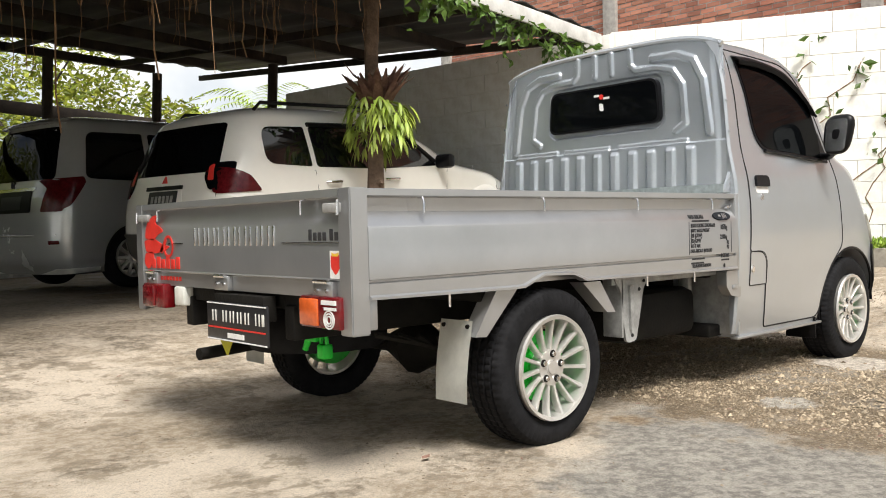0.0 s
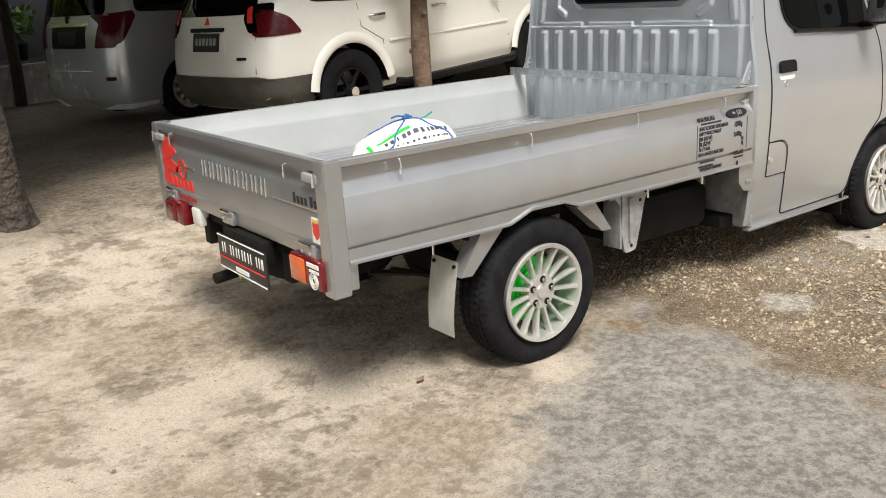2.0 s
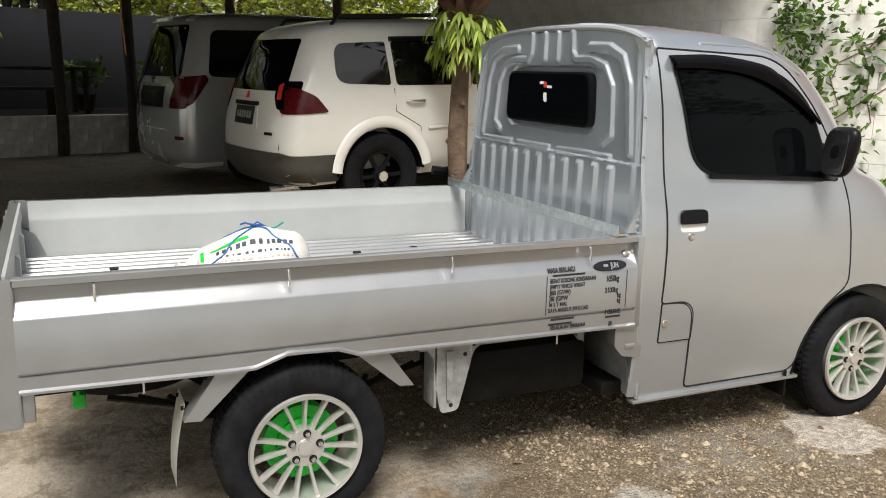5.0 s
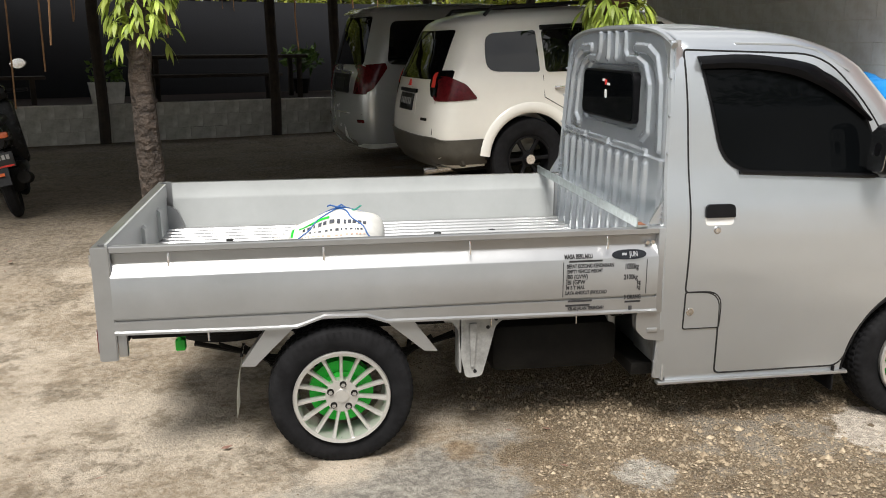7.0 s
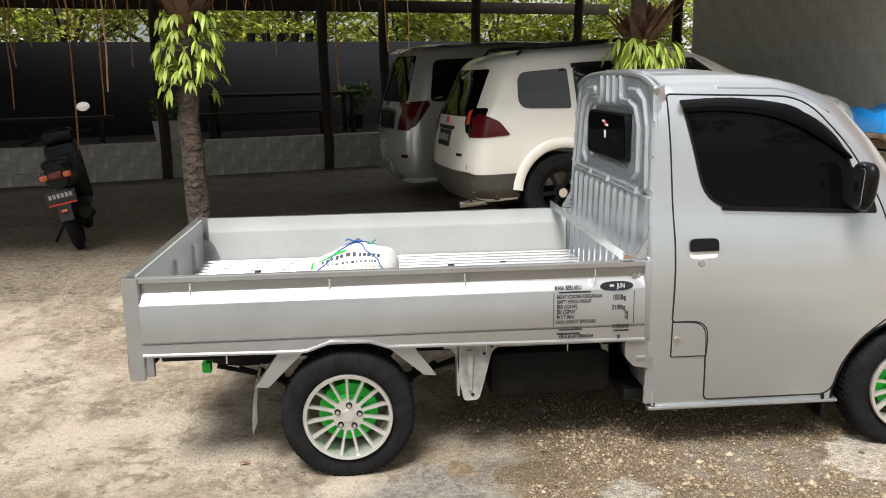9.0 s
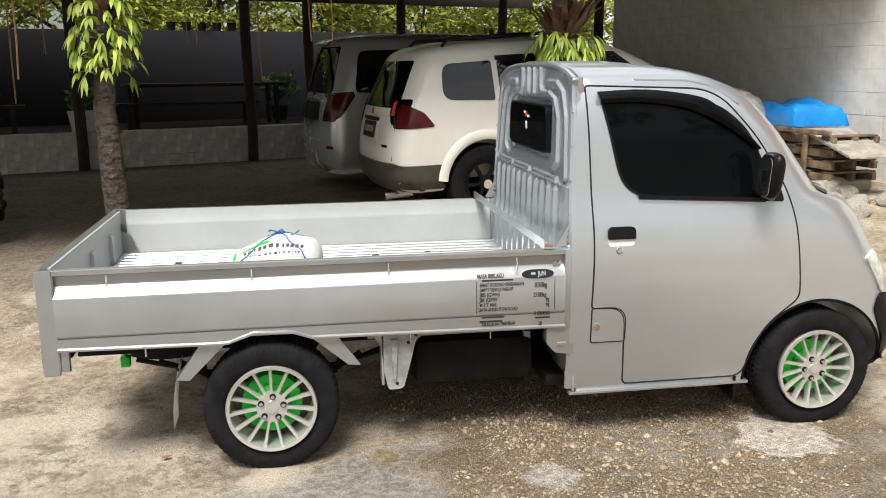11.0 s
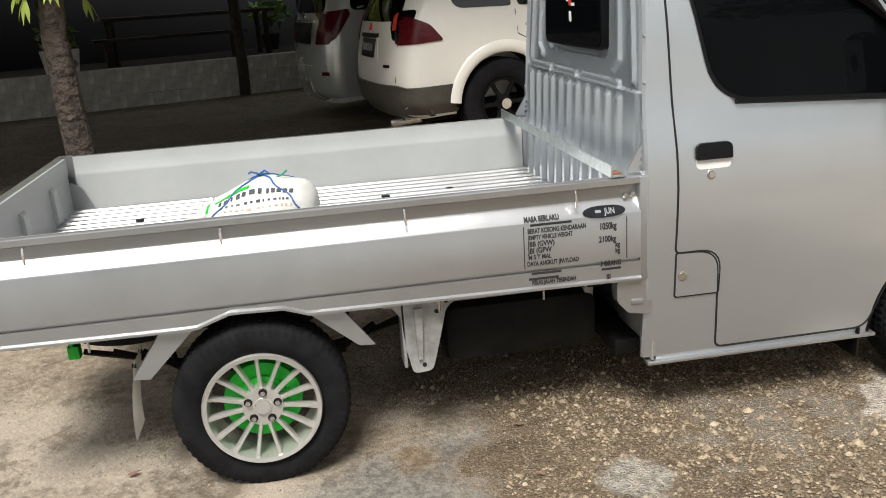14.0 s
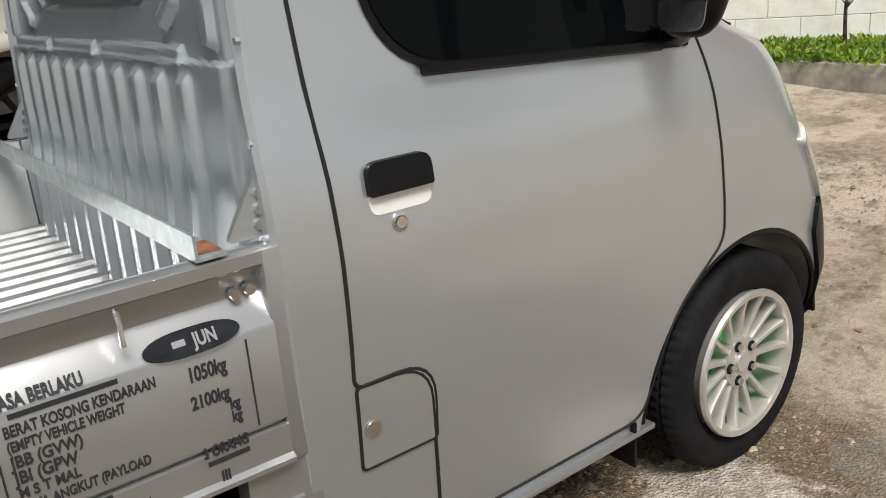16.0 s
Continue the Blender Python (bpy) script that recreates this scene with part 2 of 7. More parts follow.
    # grey cement slab from the rear wheel outwards
    slab_mask = axis(0.525, -0.851, -0.088, 0.9, -0.10, 0.16)
    skim = mix((0.18, 0.168, 0.148), (0.37, 0.345, 0.30), fine)
    skim = mix(skim, (0.50, 0.465, 0.40), math_("MULTIPLY", patchfine, 0.5))
    skim = mix(skim, (0.09, 0.083, 0.074), math_("MULTIPLY", grit, 0.4))
    # brown soil under the shed, mostly the roof's shade painted into the colour
    shed_shade_mask = axis(-0.2, 1.0, -3.15, 1.4, -0.25, 0.75)
    shed_shade = mix((0.075, 0.058, 0.04), (0.21, 0.17, 0.12), fine)
    # loose gravel towards the truck's front
    edge = n.new("ShaderNodeMapRange")
    edge.interpolation_type = "SMOOTHSTEP"
    edge.inputs["From Min"].default_value, edge.inputs["From Max"].default_value = 0.45, 0.85
    wob = n.new("ShaderNodeMath")
    wob.operation = "MULTIPLY_ADD"
    wob.inputs[1].default_value, wob.inputs[2].default_value = 2.4, -1.2
    l.new(mraw, wob.inputs[0])
    add = n.new("ShaderNodeMath")
    l.new(sep.outputs[0], add.inputs[0])
    l.new(wob.outputs[0], add.inputs[1])
    l.new(add.outputs[0], edge.inputs["Value"])
    vor = n.new("ShaderNodeTexVoronoi")
    vor.inputs["Scale"].default_value = 120
    l.new(t.outputs["Object"], vor.inputs["Vector"])
    vr = n.new("ShaderNodeValToRGB")
    ve = vr.color_ramp.elements
    ve[0].color, ve[1].color = (0.17, 0.122, 0.072, 1), (0.58, 0.48, 0.34, 1)
    ve[0].position, ve[1].position = 0.52, 0.95
    l.new(vor.outputs["Color"], vr.inputs[0])
    patch, _ = noise_ramp(1.9, 0.53, 0.585, 10, 0.68, 8.0)
    gravel = mix(vr.outputs[0], (0.30, 0.22, 0.135), math_("MULTIPLY", fine, 0.7))
    gravel = mix(gravel, (0.05, 0.036, 0.022), math_("MULTIPLY", grit, 0.45))
    gravel = mix(gravel, (0.10, 0.07, 0.04), math_("MULTIPLY", blotch, 0.5))
    gravel = mix(gravel, (0.30, 0.275, 0.235), math_("MULTIPLY", patch, 0.55))
    far = n.new("ShaderNodeMapRange")
    far.interpolation_type = "SMOOTHSTEP"
    far.inputs["From Min"].default_value, far.inputs["From Max"].default_value = 3.3, 2.7
    l.new(add.outputs[0], far.inputs["Value"])
    base = mix(base, skim, math_("MULTIPLY", math_("MULTIPLY", slab_mask, math_("SUBTRACT", 1.0, edge.outputs[0])), 0.92))
    base = mix(base, shed_shade, math_("MULTIPLY", shed_shade_mask, 0.75))
    inv = math_("MULTIPLY", edge.outputs[0], math_("MAXIMUM", far.outputs[0], 0.05))
    col = mix(base, gravel, inv)
    # a rusty patch and two pale cement patches let into the gravel
    col = mix(col, mix((0.20, 0.13, 0.07), (0.34, 0.25, 0.15), fine), math_("MULTIPLY", spot(0.51, 0.02, 0.085, 0.2), 0.8))
    col = mix(col, mix((0.36, 0.33, 0.28), (0.66, 0.61, 0.53), fine), math_("MULTIPLY", spot(1.22, -0.32, 0.12, 0.35), 0.85))
    col = mix(col, mix((0.46, 0.40, 0.33), (0.78, 0.70, 0.60), fine), math_("MULTIPLY", spot(2.42, -0.12, 0.24, 0.5), 0.9))
    col = mix(col, (0.12, 0.12, 0.12), math_("MULTIPLY", speck, 0.3))
    l.new(col, b.inputs["Base Color"])
    rr = n.new("ShaderNodeMapRange")
    rr.inputs["To Min"].default_value, rr.inputs["To Max"].default_value = 0.9, 0.55
    l.new(mould, rr.inputs["Value"])
    l.new(rr.outputs[0], b.inputs["Roughness"])
    h1 = n.new("ShaderNodeMath")
    h1.operation = "MULTIPLY_ADD"
    l.new(vor.outputs["Distance"], h1.inputs[0])
    l.new(math_("MULTIPLY", inv, 0.6), h1.inputs[1])
    l.new(fraw, h1.inputs[2])
    bp = n.new("ShaderNodeBump")
    bp.inputs["Strength"].default_value, bp.inputs["Distance"].default_value = 0.9, 0.03
    l.new(h1.outputs[0], bp.inputs["Height"])
    l.new(bp.outputs[0], b.inputs["Normal"])
    return m


M_GROUND = ground_mat()


# ---------------------------------------------------------------- mesh helpers
def mesh_of(bm, name, smooth=True, angle=35):
    bmesh.ops.recalc_face_normals(bm, faces=bm.faces)
    me = bpy.data.meshes.new(name)
    if smooth:
        for f in bm.faces:
            f.smooth = True
        for e in bm.edges:
            if len(e.link_faces) == 2 and e.calc_face_angle(0) > radians(angle):
                e.smooth = False
    bm.to_mesh(me)
    bm.free()
    return me


def part(name, bm, material, parent=None, label="", smooth=True):
    ob = new(name, mesh_of(bm, name, smooth))
    ob.data.materials.append(material)
    ob.parent = parent
    return tagged(ob, label)


def thing(name, m, label, category, group="", kind=""):
    ob = new(name)
    ob.empty_display_size = 0.2
    ob.matrix_world = m
    return tagged(ob, label, category, group, kind)


def box(bm, x0, x1, y0, y1, z0, z1, r=0.0, m=None):
    x0, x1, y0, y1, z0, z1 = min(x0, x1), max(x0, x1), min(y0, y1), max(y0, y1), min(z0, z1), max(z0, z1)
    v = [bm.verts.new(((x0, x1)[i & 1], (y0, y1)[i >> 1 & 1], (z0, z1)[i >> 2 & 1])) for i in range(8)]
    fs = [bm.faces.new([v[i] for i in q]) for q in ((0, 2, 3, 1), (4, 5, 7, 6), (0, 1, 5, 4), (2, 6, 7, 3), (0, 4, 6, 2), (1, 3, 7, 5))]
    if r:
        es = list({e for f in fs for e in f.edges})
        out = bmesh.ops.bevel(bm, geom=es, offset=r, segments=2, affect="EDGES", profile=0.5)
        v = list({w for f in out["faces"] for w in f.verts} | {w for w in v if w.is_valid})
    if m:
        bmesh.ops.transform(bm, matrix=m, verts=v)
    return bm


def bbox(*a, **k):
    return box(bmesh.new(), *a, **k)


def prism(bm, pts, axis, a, b):
    """A solid from a flat outline: pts in the two other axes in order, from a to b along axis."""
    def at(p, d):
        return {"x": (d, p[0], p[1]), "y": (p[0], d, p[1]), "z": (p[0], p[1], d)}[axis]
    lo = [bm.verts.new(at(p, a)) for p in pts]
    hi = [bm.verts.new(at(p, b)) for p in pts]
    bm.faces.new(lo)
    bm.faces.new(hi)
    for i in range(len(pts)):
        j = (i + 1) % len(pts)
        bm.faces.new((lo[i], lo[j], hi[j], hi[i]))
    return bm


def tube(bm, pts, r, n=8, closed=False, taper=None):
    pts = [Vector(p) for p in pts]
    rings = []
    side = None
    for i, p in enumerate(pts):
        a = pts[(i - 1) % len(pts)] if (i or closed) else p
        b = pts[(i + 1) % len(pts)] if (i < len(pts) - 1 or closed) else p
        d = (b - a).normalized() if (b - a).length > 1e-9 else Vector((0, 0, 1))
        ref = side if side is not None else (Vector((0, 0, 1)) if abs(d.z) < 0.9 else Vector((1, 0, 0)))
        u = (ref - d * ref.dot(d)).normalized()
        side = u
        w = d.cross(u)
        rad = taper[i] if taper else r
        rings.append([bm.verts.new(p + (u * math.cos(2 * math.pi * k / n) + w * math.sin(2 * math.pi * k / n)) * rad) for k in range(n)])
    for i in range(len(rings) - (0 if closed else 1)):
        s, t = rings[i], rings[(i + 1) % len(rings)]
        for k in range(n):
            bm.faces.new((s[k], s[(k + 1) % n], t[(k + 1) % n], t[k]))
    if not closed:
        bm.faces.new(rings[0])
        bm.faces.new(list(reversed(rings[-1])))
    return bm


def lathe(bm, prof, n, m=None, wave=None):
    """Turns an outline of (radius, y) about the y axis; the outline is a closed loop."""
    rings = []
    for k in range(n):
        a = 2 * math.pi * k / n
        rings.append([bm.verts.new(((r - (wave(k, i) if wave else 0)) * math.cos(a), y, (r - (wave(k, i) if wave else 0)) * math.sin(a))) for i, (r, y) in enumerate(prof)])
    for k in range(n):
        s, t = rings[k], rings[(k + 1) % n]
        for i in range(len(prof)):
            j = (i + 1) % len(prof)
            bm.faces.new((s[i], s[j], t[j], t[i]))
    if m:
        bmesh.ops.transform(bm, matrix=m, verts=bm.verts)
    return bm


def arc_shell(prof, a0, a1, n, m):
    """Part of a turned shape, from angle a0 to a1 about the y axis."""
    bm = bmesh.new()
    v = grid(bm, n, len(prof), lambda k, i: (prof[i][0] * math.cos(a0 + (a1 - a0) * k / (n - 1)), prof[i][1], prof[i][0] * math.sin(a0 + (a1 - a0) * k / (n - 1))))
    for k in range(n - 1):
        bm.faces.new((v[k][-1], v[k + 1][-1], v[k + 1][0], v[k][0]))
    bm.faces.new(v[0])
    bm.faces.new(v[-1])
    bmesh.ops.transform(bm, matrix=m, verts=bm.verts)
    return bm


def disc(bm, r, y0, y1, n=24, m=None):
    v = []
    lo = [bm.verts.new((r * math.cos(2 * math.pi * k / n), y0, r * math.sin(2 * math.pi * k / n))) for k in range(n)]
    hi = [bm.verts.new((r * math.cos(2 * math.pi * k / n), y1, r * math.sin(2 * math.pi * k / n))) for k in range(n)]
    bm.faces.new(lo)
    bm.faces.new(hi)
    for k in range(n):
        bm.faces.new((lo[k], lo[(k + 1) % n], hi[(k + 1) % n], hi[k]))
    if m:
        bmesh.ops.transform(bm, matrix=m, verts=lo + hi)
    return bm


def grid(bm, nu, nv, f, closed_u=False):
    v = [[bm.verts.new(f(i, j)) for j in range(nv)] for i in range(nu)]
    for i in range(nu if closed_u else nu - 1):
        for j in range(nv - 1):
            a, b = v[i], v[(i + 1) % nu]
            bm.faces.new((a[j], b[j], b[j + 1], a[j + 1]))
    return v


def rounded(pts, r, seg=5):
    """A rounded outline; r: one radius, or one for each corner."""
    out = []
    n = len(pts)
    for i, p in enumerate(pts):
        p = Vector(p)
        a, b = Vector(pts[i - 1]), Vector(pts[(i + 1) % n])
        rr = r[i] if isinstance(r, (list, tuple)) else r
        da, db = (a - p), (b - p)
        k = min(rr, da.length * 0.48, db.length * 0.48)
        s, e = p + da.normalized() * k, p + db.normalized() * k
        for q in range(seg + 1):
            u = q / seg
            out.append(tuple(s * (1 - u) ** 2 + p * 2 * u * (1 - u) + e * u * u))
    return out


def dense(pts, step=0.05):
    out = []
    for i, p in enumerate(pts):
        q = pts[(i + 1) % len(pts)]
        d = math.dist(p, q)
        k = max(1, int(d / step))
        out += [tuple(p[c] + (q[c] - p[c]) * j / k for c in range(len(p))) for j in range(k)]
    return out


def skin(bm, outline, surf, out, thick, rings=5):
    """A panel that follows a surface: outline in the surface's two coordinates, surf(a, b) its place, out(a, b) its way out."""
    o = dense(outline)
    cx, cy = sum(p[0] for p in o) / len(o), sum(p[1] for p in o) / len(o)

    def layer(h):
        rs = []
        for k in range(1, rings + 1):
            f = k / rings
            rs.append([bm.verts.new(Vector(surf(cx + (p[0] - cx) * f, cy + (p[1] - cy) * f)) + Vector(out) * h) for p in o])
        c = bm.verts.new(Vector(surf(cx, cy)) + Vector(out) * h)
        for i in range(len(o)):
            j = (i + 1) % len(o)
            bm.faces.new((c, rs[0][i], rs[0][j]))
            for k in range(rings - 1):
                bm.faces.new((rs[k][i], rs[k + 1][i], rs[k + 1][j], rs[k][j]))
        return rs[-1]
    top, bot = layer(thick), layer(-0.004)
    for i in range(len(o)):
        j = (i + 1) % len(o)
        bm.faces.new((top[i], bot[i], bot[j], top[j]))
    return bm


def lerp_table(rows):
    def f(z, c):
        if z <= rows[0][0]:
            return rows[0][c]
        for a, b in zip(rows, rows[1:]):
            if z <= b[0]:
                u = (z - a[0]) / (b[0] - a[0])
                return a[c] + (b[c] - a[c]) * u
        return rows[-1][c]
    return f


class Body:
    """A vehicle's shell from level slices: rows of height, rear end, front end, half width, length of the rear and of the front corner."""

    def __init__(self, rows, yc, p=2.6, fine=4):
        zs = []
        for a, b in zip(rows, rows[1:]):
            zs += [a[0] + (b[0] - a[0]) * k / fine for k in range(fine)]
        self.zs = zs + [rows[-1][0]]
        raw = lerp_table(rows)
        lo, hi = rows[0][0], rows[-1][0]
        self.f = lambda z, c: (raw(max(lo, z - 0.02), c) + 2 * raw(z, c) + raw(min(hi, z + 0.02), c)) / 4
        self.yc, self.p = yc, p

    def half(self, x, z):
        xr, xf, w, lr, lf = (self.f(z, c) for c in range(1, 6))
        u = 0.0
        if x > xf - lf:
            u = (x - xf + lf) / lf
        elif x < xr + lr:
            u = (xr + lr - x) / lr
        u = min(1, max(0, u))
        return w * (1 - u ** self.p) ** (1 / self.p)

    def side(self, s):
        return lambda x, z: (x, self.yc + s * self.half(x, z), z)

    def end(self, front):
        def g(y, z):
            xr, xf, w, lr, lf = (self.f(z, c) for c in range(1, 6))
            u = min(1, abs(y - self.yc) / w)
            k = (1 - u ** self.p) ** (1 / self.p)
            return (xf - lf + lf * k if front else xr + lr - lr * k, y, z)
        return g

    def mesh(self, n=14):
        bm = bmesh.new()
        rings = []
        for z in self.zs:
            xr, xf, w, lr, lf = (self.f(z, c) for c in range(1, 6))
            h = []
            for k in range(n + 1):
                a = math.pi / 2 * k / n
                h.append((xr + lr - lr * math.cos(a) ** (2 / self.p), w * math.sin(a) ** (2 / self.p)))
            for k in range(1, 12):
                h.append((xr + lr + (xf - lf - xr - lr) * k / 12, w))
            for k in range(n + 1):
                a = math.pi / 2 * (1 - k / n)
                h.append((xf - lf + lf * math.cos(a) ** (2 / self.p), w * math.sin(a) ** (2 / self.p)))
            loop = [(x, self.yc - y, z) for x, y in h] + [(x, self.yc + y, z) for x, y in reversed(h[1:-1])]
            rings.append([bm.verts.new(q) for q in loop])
        for a, b in zip(rings, rings[1:]):
            m = len(a)
            for i in range(m):
                bm.faces.new((a[i], a[(i + 1) % m], b[(i + 1) % m], b[i]))
        bm.faces.new(list(reversed(rings[0])))
        bm.faces.new(rings[-1])
        return bm


def carve(bm, cutters):
    """Cuts solids out of a closed mesh, and gives the result as a bmesh."""
    a = new("blank", mesh_of(bm, "blank", False))
    cs = []
    for c in cutters:
        o = new("cutter", mesh_of(c, "cutter", False))
        md = a.modifiers.new("cut", "BOOLEAN")
        md.object, md.operation, md.solver = o, "DIFFERENCE", "EXACT"
        cs.append(o)
    bpy.context.view_layer.update()
    me = bpy.data.meshes.new_from_object(a.evaluated_get(bpy.context.evaluated_depsgraph_get()))
    out = bmesh.new()
    out.from_mesh(me)
    for o in (a, *cs):
        bpy.data.objects.remove(o)
    return out


def smooth(a, b, x):
    t = min(1, max(0, (x - a) / (b - a)))
    return t * t * (3 - 2 * t)


def ground_z(x, y):
    return -0.016 * smooth(1.6, 0.6, x) * smooth(2.6, 1.8, y) + 0.19 * smooth(1.5, 4.2, y) + 0.09 * max(0.0, min(x, 9.0) - 3.05) * smooth(3.0, 4.0, x)


# ---------------------------------------------------------------- ground and the large structure
def build_ground():
    bm = bmesh.new()
    xs = [-60, -40, -25, -16] + [-12 + 0.4 * i for i in range(66)] + [16, 24, 40, 60]
    ys = [-60, -40, -25, -14] + [-9 + 0.4 * i for i in range(66)] + [20, 28, 40, 60]
    grid(bm, len(xs), len(ys), lambda i, j: (xs[i], ys[j], ground_z(xs[i], ys[j]) + 0.012 * noise.noise((xs[i] * 0.9, ys[j] * 0.9, 0)) * (0 if -1.2 < xs[i] < 3.4 and -0.5 < ys[j] < 2 else 1)))
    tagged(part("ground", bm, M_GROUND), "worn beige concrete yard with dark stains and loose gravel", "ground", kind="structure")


build_ground()

SLOPE = 0.2  # the shed stands askew to the truck


def front_y(x):
    return 4.6 + SLOPE * (x - 6.3)


def low_y(x):
    return 11.75 + 0.33 * x


def slab(name, p, q, z0, z1, thick, material, label, category, kind="structure"):
    """A wall from p to q in plan."""
    d = Vector((q[0] - p[0], q[1] - p[1], 0))
    m = Matrix.Translation((p[0], p[1], 0)) @ Matrix.Rotation(math.atan2(d.y, d.x), 4, "Z")
    ob = part(name, bbox(0, d.length, 0, thick, z0, z1, r=0.008), material)
    ob.matrix_world = m
    return tagged(ob, label, category, kind=kind)


W0, W1, W2 = (5.55, 10.8), (6.42, 4.5), (9.2, -0.6)
wall_a = slab("wall_east", W1, W0, -0.2, 3.2, -0.16, M_WALL, "whitewashed concrete block wall under the shed roof", "wall")
wall_b = slab("wall_south_east", W2, W1, -0.2, 3.22, -0.16, M_WALL, "sunlit whitewashed concrete block garden wall", "wall")
low = slab("wall_low", (-13, low_y(-13)), (5.2, low_y(5.2)), 0.0, 0.78, 0.2, M_LOWWALL, "low stained concrete block wall of a raised terrace", "wall")
back = slab("wall_back", (-14, low_y(-14) + 3.0), (5.4, low_y(5.4) + 3.0), 0.0, 2.48, 0.15, M_BACKWALL, "rendered boundary wall behind the terrace, coloured near black for shade", "wall")
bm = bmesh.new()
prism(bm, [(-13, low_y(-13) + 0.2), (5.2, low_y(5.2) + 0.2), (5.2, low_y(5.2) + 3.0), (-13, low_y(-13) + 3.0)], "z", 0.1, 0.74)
tagged(part("terrace_floor", bm, M_TILEFLOOR), "raised brown terrace floor, darkened in colour for shade", "floor", kind="structure")


# ---------------------------------------------------------------- shed roof
def build_roof():
    bm = bmesh.new()
    n = 150
    x0, x1 = -13.0, 6.25

    def at(i, j):
        x = x0 + (x1 - x0) * i / n
        u = j / 6
        y = front_y(x) + u * 9.8
        return (x, y, 3.24 + 0.95 * u + 0.02 * math.sin(i * math.pi * 0.5))
    v = grid(bm, n + 1, 7, at)
    ext = bmesh.ops.extrude_face_region(bm, geom=bm.faces[:])
    bmesh.ops.translate(bm, vec=(0, 0, 0.012), verts=[g for g in ext["geom"] if isinstance(g, bmesh.types.BMVert)])
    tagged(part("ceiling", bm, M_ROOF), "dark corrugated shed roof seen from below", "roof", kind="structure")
    m = Matrix.Translation((6.3, 4.6, 0)) @ Matrix.Rotation(math.atan2(SLOPE, 1) + math.pi, 4, "Z")
    f = part("fascia", bbox(-0.03, 19.6, 0.0, 0.03, 3.03, 3.2, r=0.004), M_FASCIA)
    f.matrix_world = m
    tagged(f, "weathered pale grey fascia board along the shed roof", "fascia", kind="structure")
    # purlins, and rafters across them
    for k in range(6):
        b = part("roof_beam", bbox(0.05, 19.4, -0.05, 0.05, 3.05 + 0.165 * k, 3.19 + 0.165 * k, r=0.005), M_DARKWOOD)
        b.matrix_world = m @ Matrix.Translation((0, -0.25 - 1.8 * k, 0))
        tagged(b, "dark rough timber roof beam", "beam", "roof beams", kind="structure")
    for k in range(10):
        b = part("rafter", bbox(-0.03, 0.03, 0, 9.6, 0, 0.1, r=0.004), M_DARKWOOD)
        x = 5.6 - 1.95 * k
        b.matrix_world = Matrix.Translation((x, front_y(x) + 0.1, 2.98)) @ pose(0, 0, 0, 5.5, 0, 0)
        tagged(b, "dark rough timber rafter", "rafter", "rafters", kind="structure")


build_roof()


def post(x, y, r, z1, material, name, label, lean=0.0):
    bm = bmesh.new()
    z0 = ground_z(x, y) - 0.05
    tube(bm, [(lean * (z1 - z) + 0.02 * math.sin(z * 2), 0.02 * math.cos(z * 2.4), z) for z in [z0 + (z1 - z0) * k / 8 for k in range(9)]], r, 10)
    ob = part(name, bm, material)
    ob.location = (x, y, 0)
    return tagged(ob, label, "post", "shed posts", kind="structure")


for px, py in ((-3.22, 10.6), (-0.64, 11.45), (0.4, 11.8), (4.1, 12.8), (2.1, 12.4), (-6.4, 9.55), (5.35, 10.9)):
    post(px, py, 0.085, 3.7, M_DARKWOOD, "post", "dark timber post under the shed roof")

# ---------------------------------------------------------------- the pickup truck
YC = 0.805
truck = thing("pickup_truck", Matrix.Identity(4), "silver-grey drop-side pickup truck with multi-spoke alloy wheels", "pickup truck")
CAB = Body([
    (0.235, 1.415, 3.13, 0.772, 0.01, 0.35),
    (0.3, 1.41, 3.22, 0.787, 0.01, 0.36),
    (0.45, 1.41, 3.26, 0.801, 0.01, 0.36),
    (0.6, 1.41, 3.22, 0.812, 0.01, 0.36),
    (0.75, 1.41, 3.16, 0.818, 0.01, 0.35),
    (0.9, 1.41, 3.06, 0.815, 0.01, 0.34),
    (1.02, 1.415, 2.99, 0.803, 0.01, 0.33),
    (1.09, 1.417, 2.94, 0.789, 0.01, 0.33),
    (1.125, 1.419, 2.89, 0.779, 0.01, 0.32),
    (1.148, 1.42, 2.79, 0.774, 0.01, 0.3),
    (1.165, 1.42, 2.742, 0.771, 0.01, 0.26),
    (1.25, 1.425, 2.685, 0.762, 0.01, 0.26),
    (1.45, 1.433, 2.53, 0.745, 0.012, 0.25),
    (1.6, 1.439, 2.395, 0.715, 0.015, 0.25),
    (1.66, 1.44, 2.31, 0.695, 0.02, 0.26),
    (1.71, 1.425, 2.19, 0.66, 0.02, 0.28),
    (1.75, 1.425, 2.05, 0.585, 0.02, 0.3),
    (1.775, 1.425, 1.85, 0.44, 0.02, 0.3),
    (1.787, 1.425, 1.66, 0.2, 0.05, 0.12)], YC, 2.7)


# pale tone that stands for light on the lip below the door handle
M_LITLIP = mat("pale_lit_lip", (0.78, 0.77, 0.75), 0.35, 0.1, 0.04, 20, 0.0)


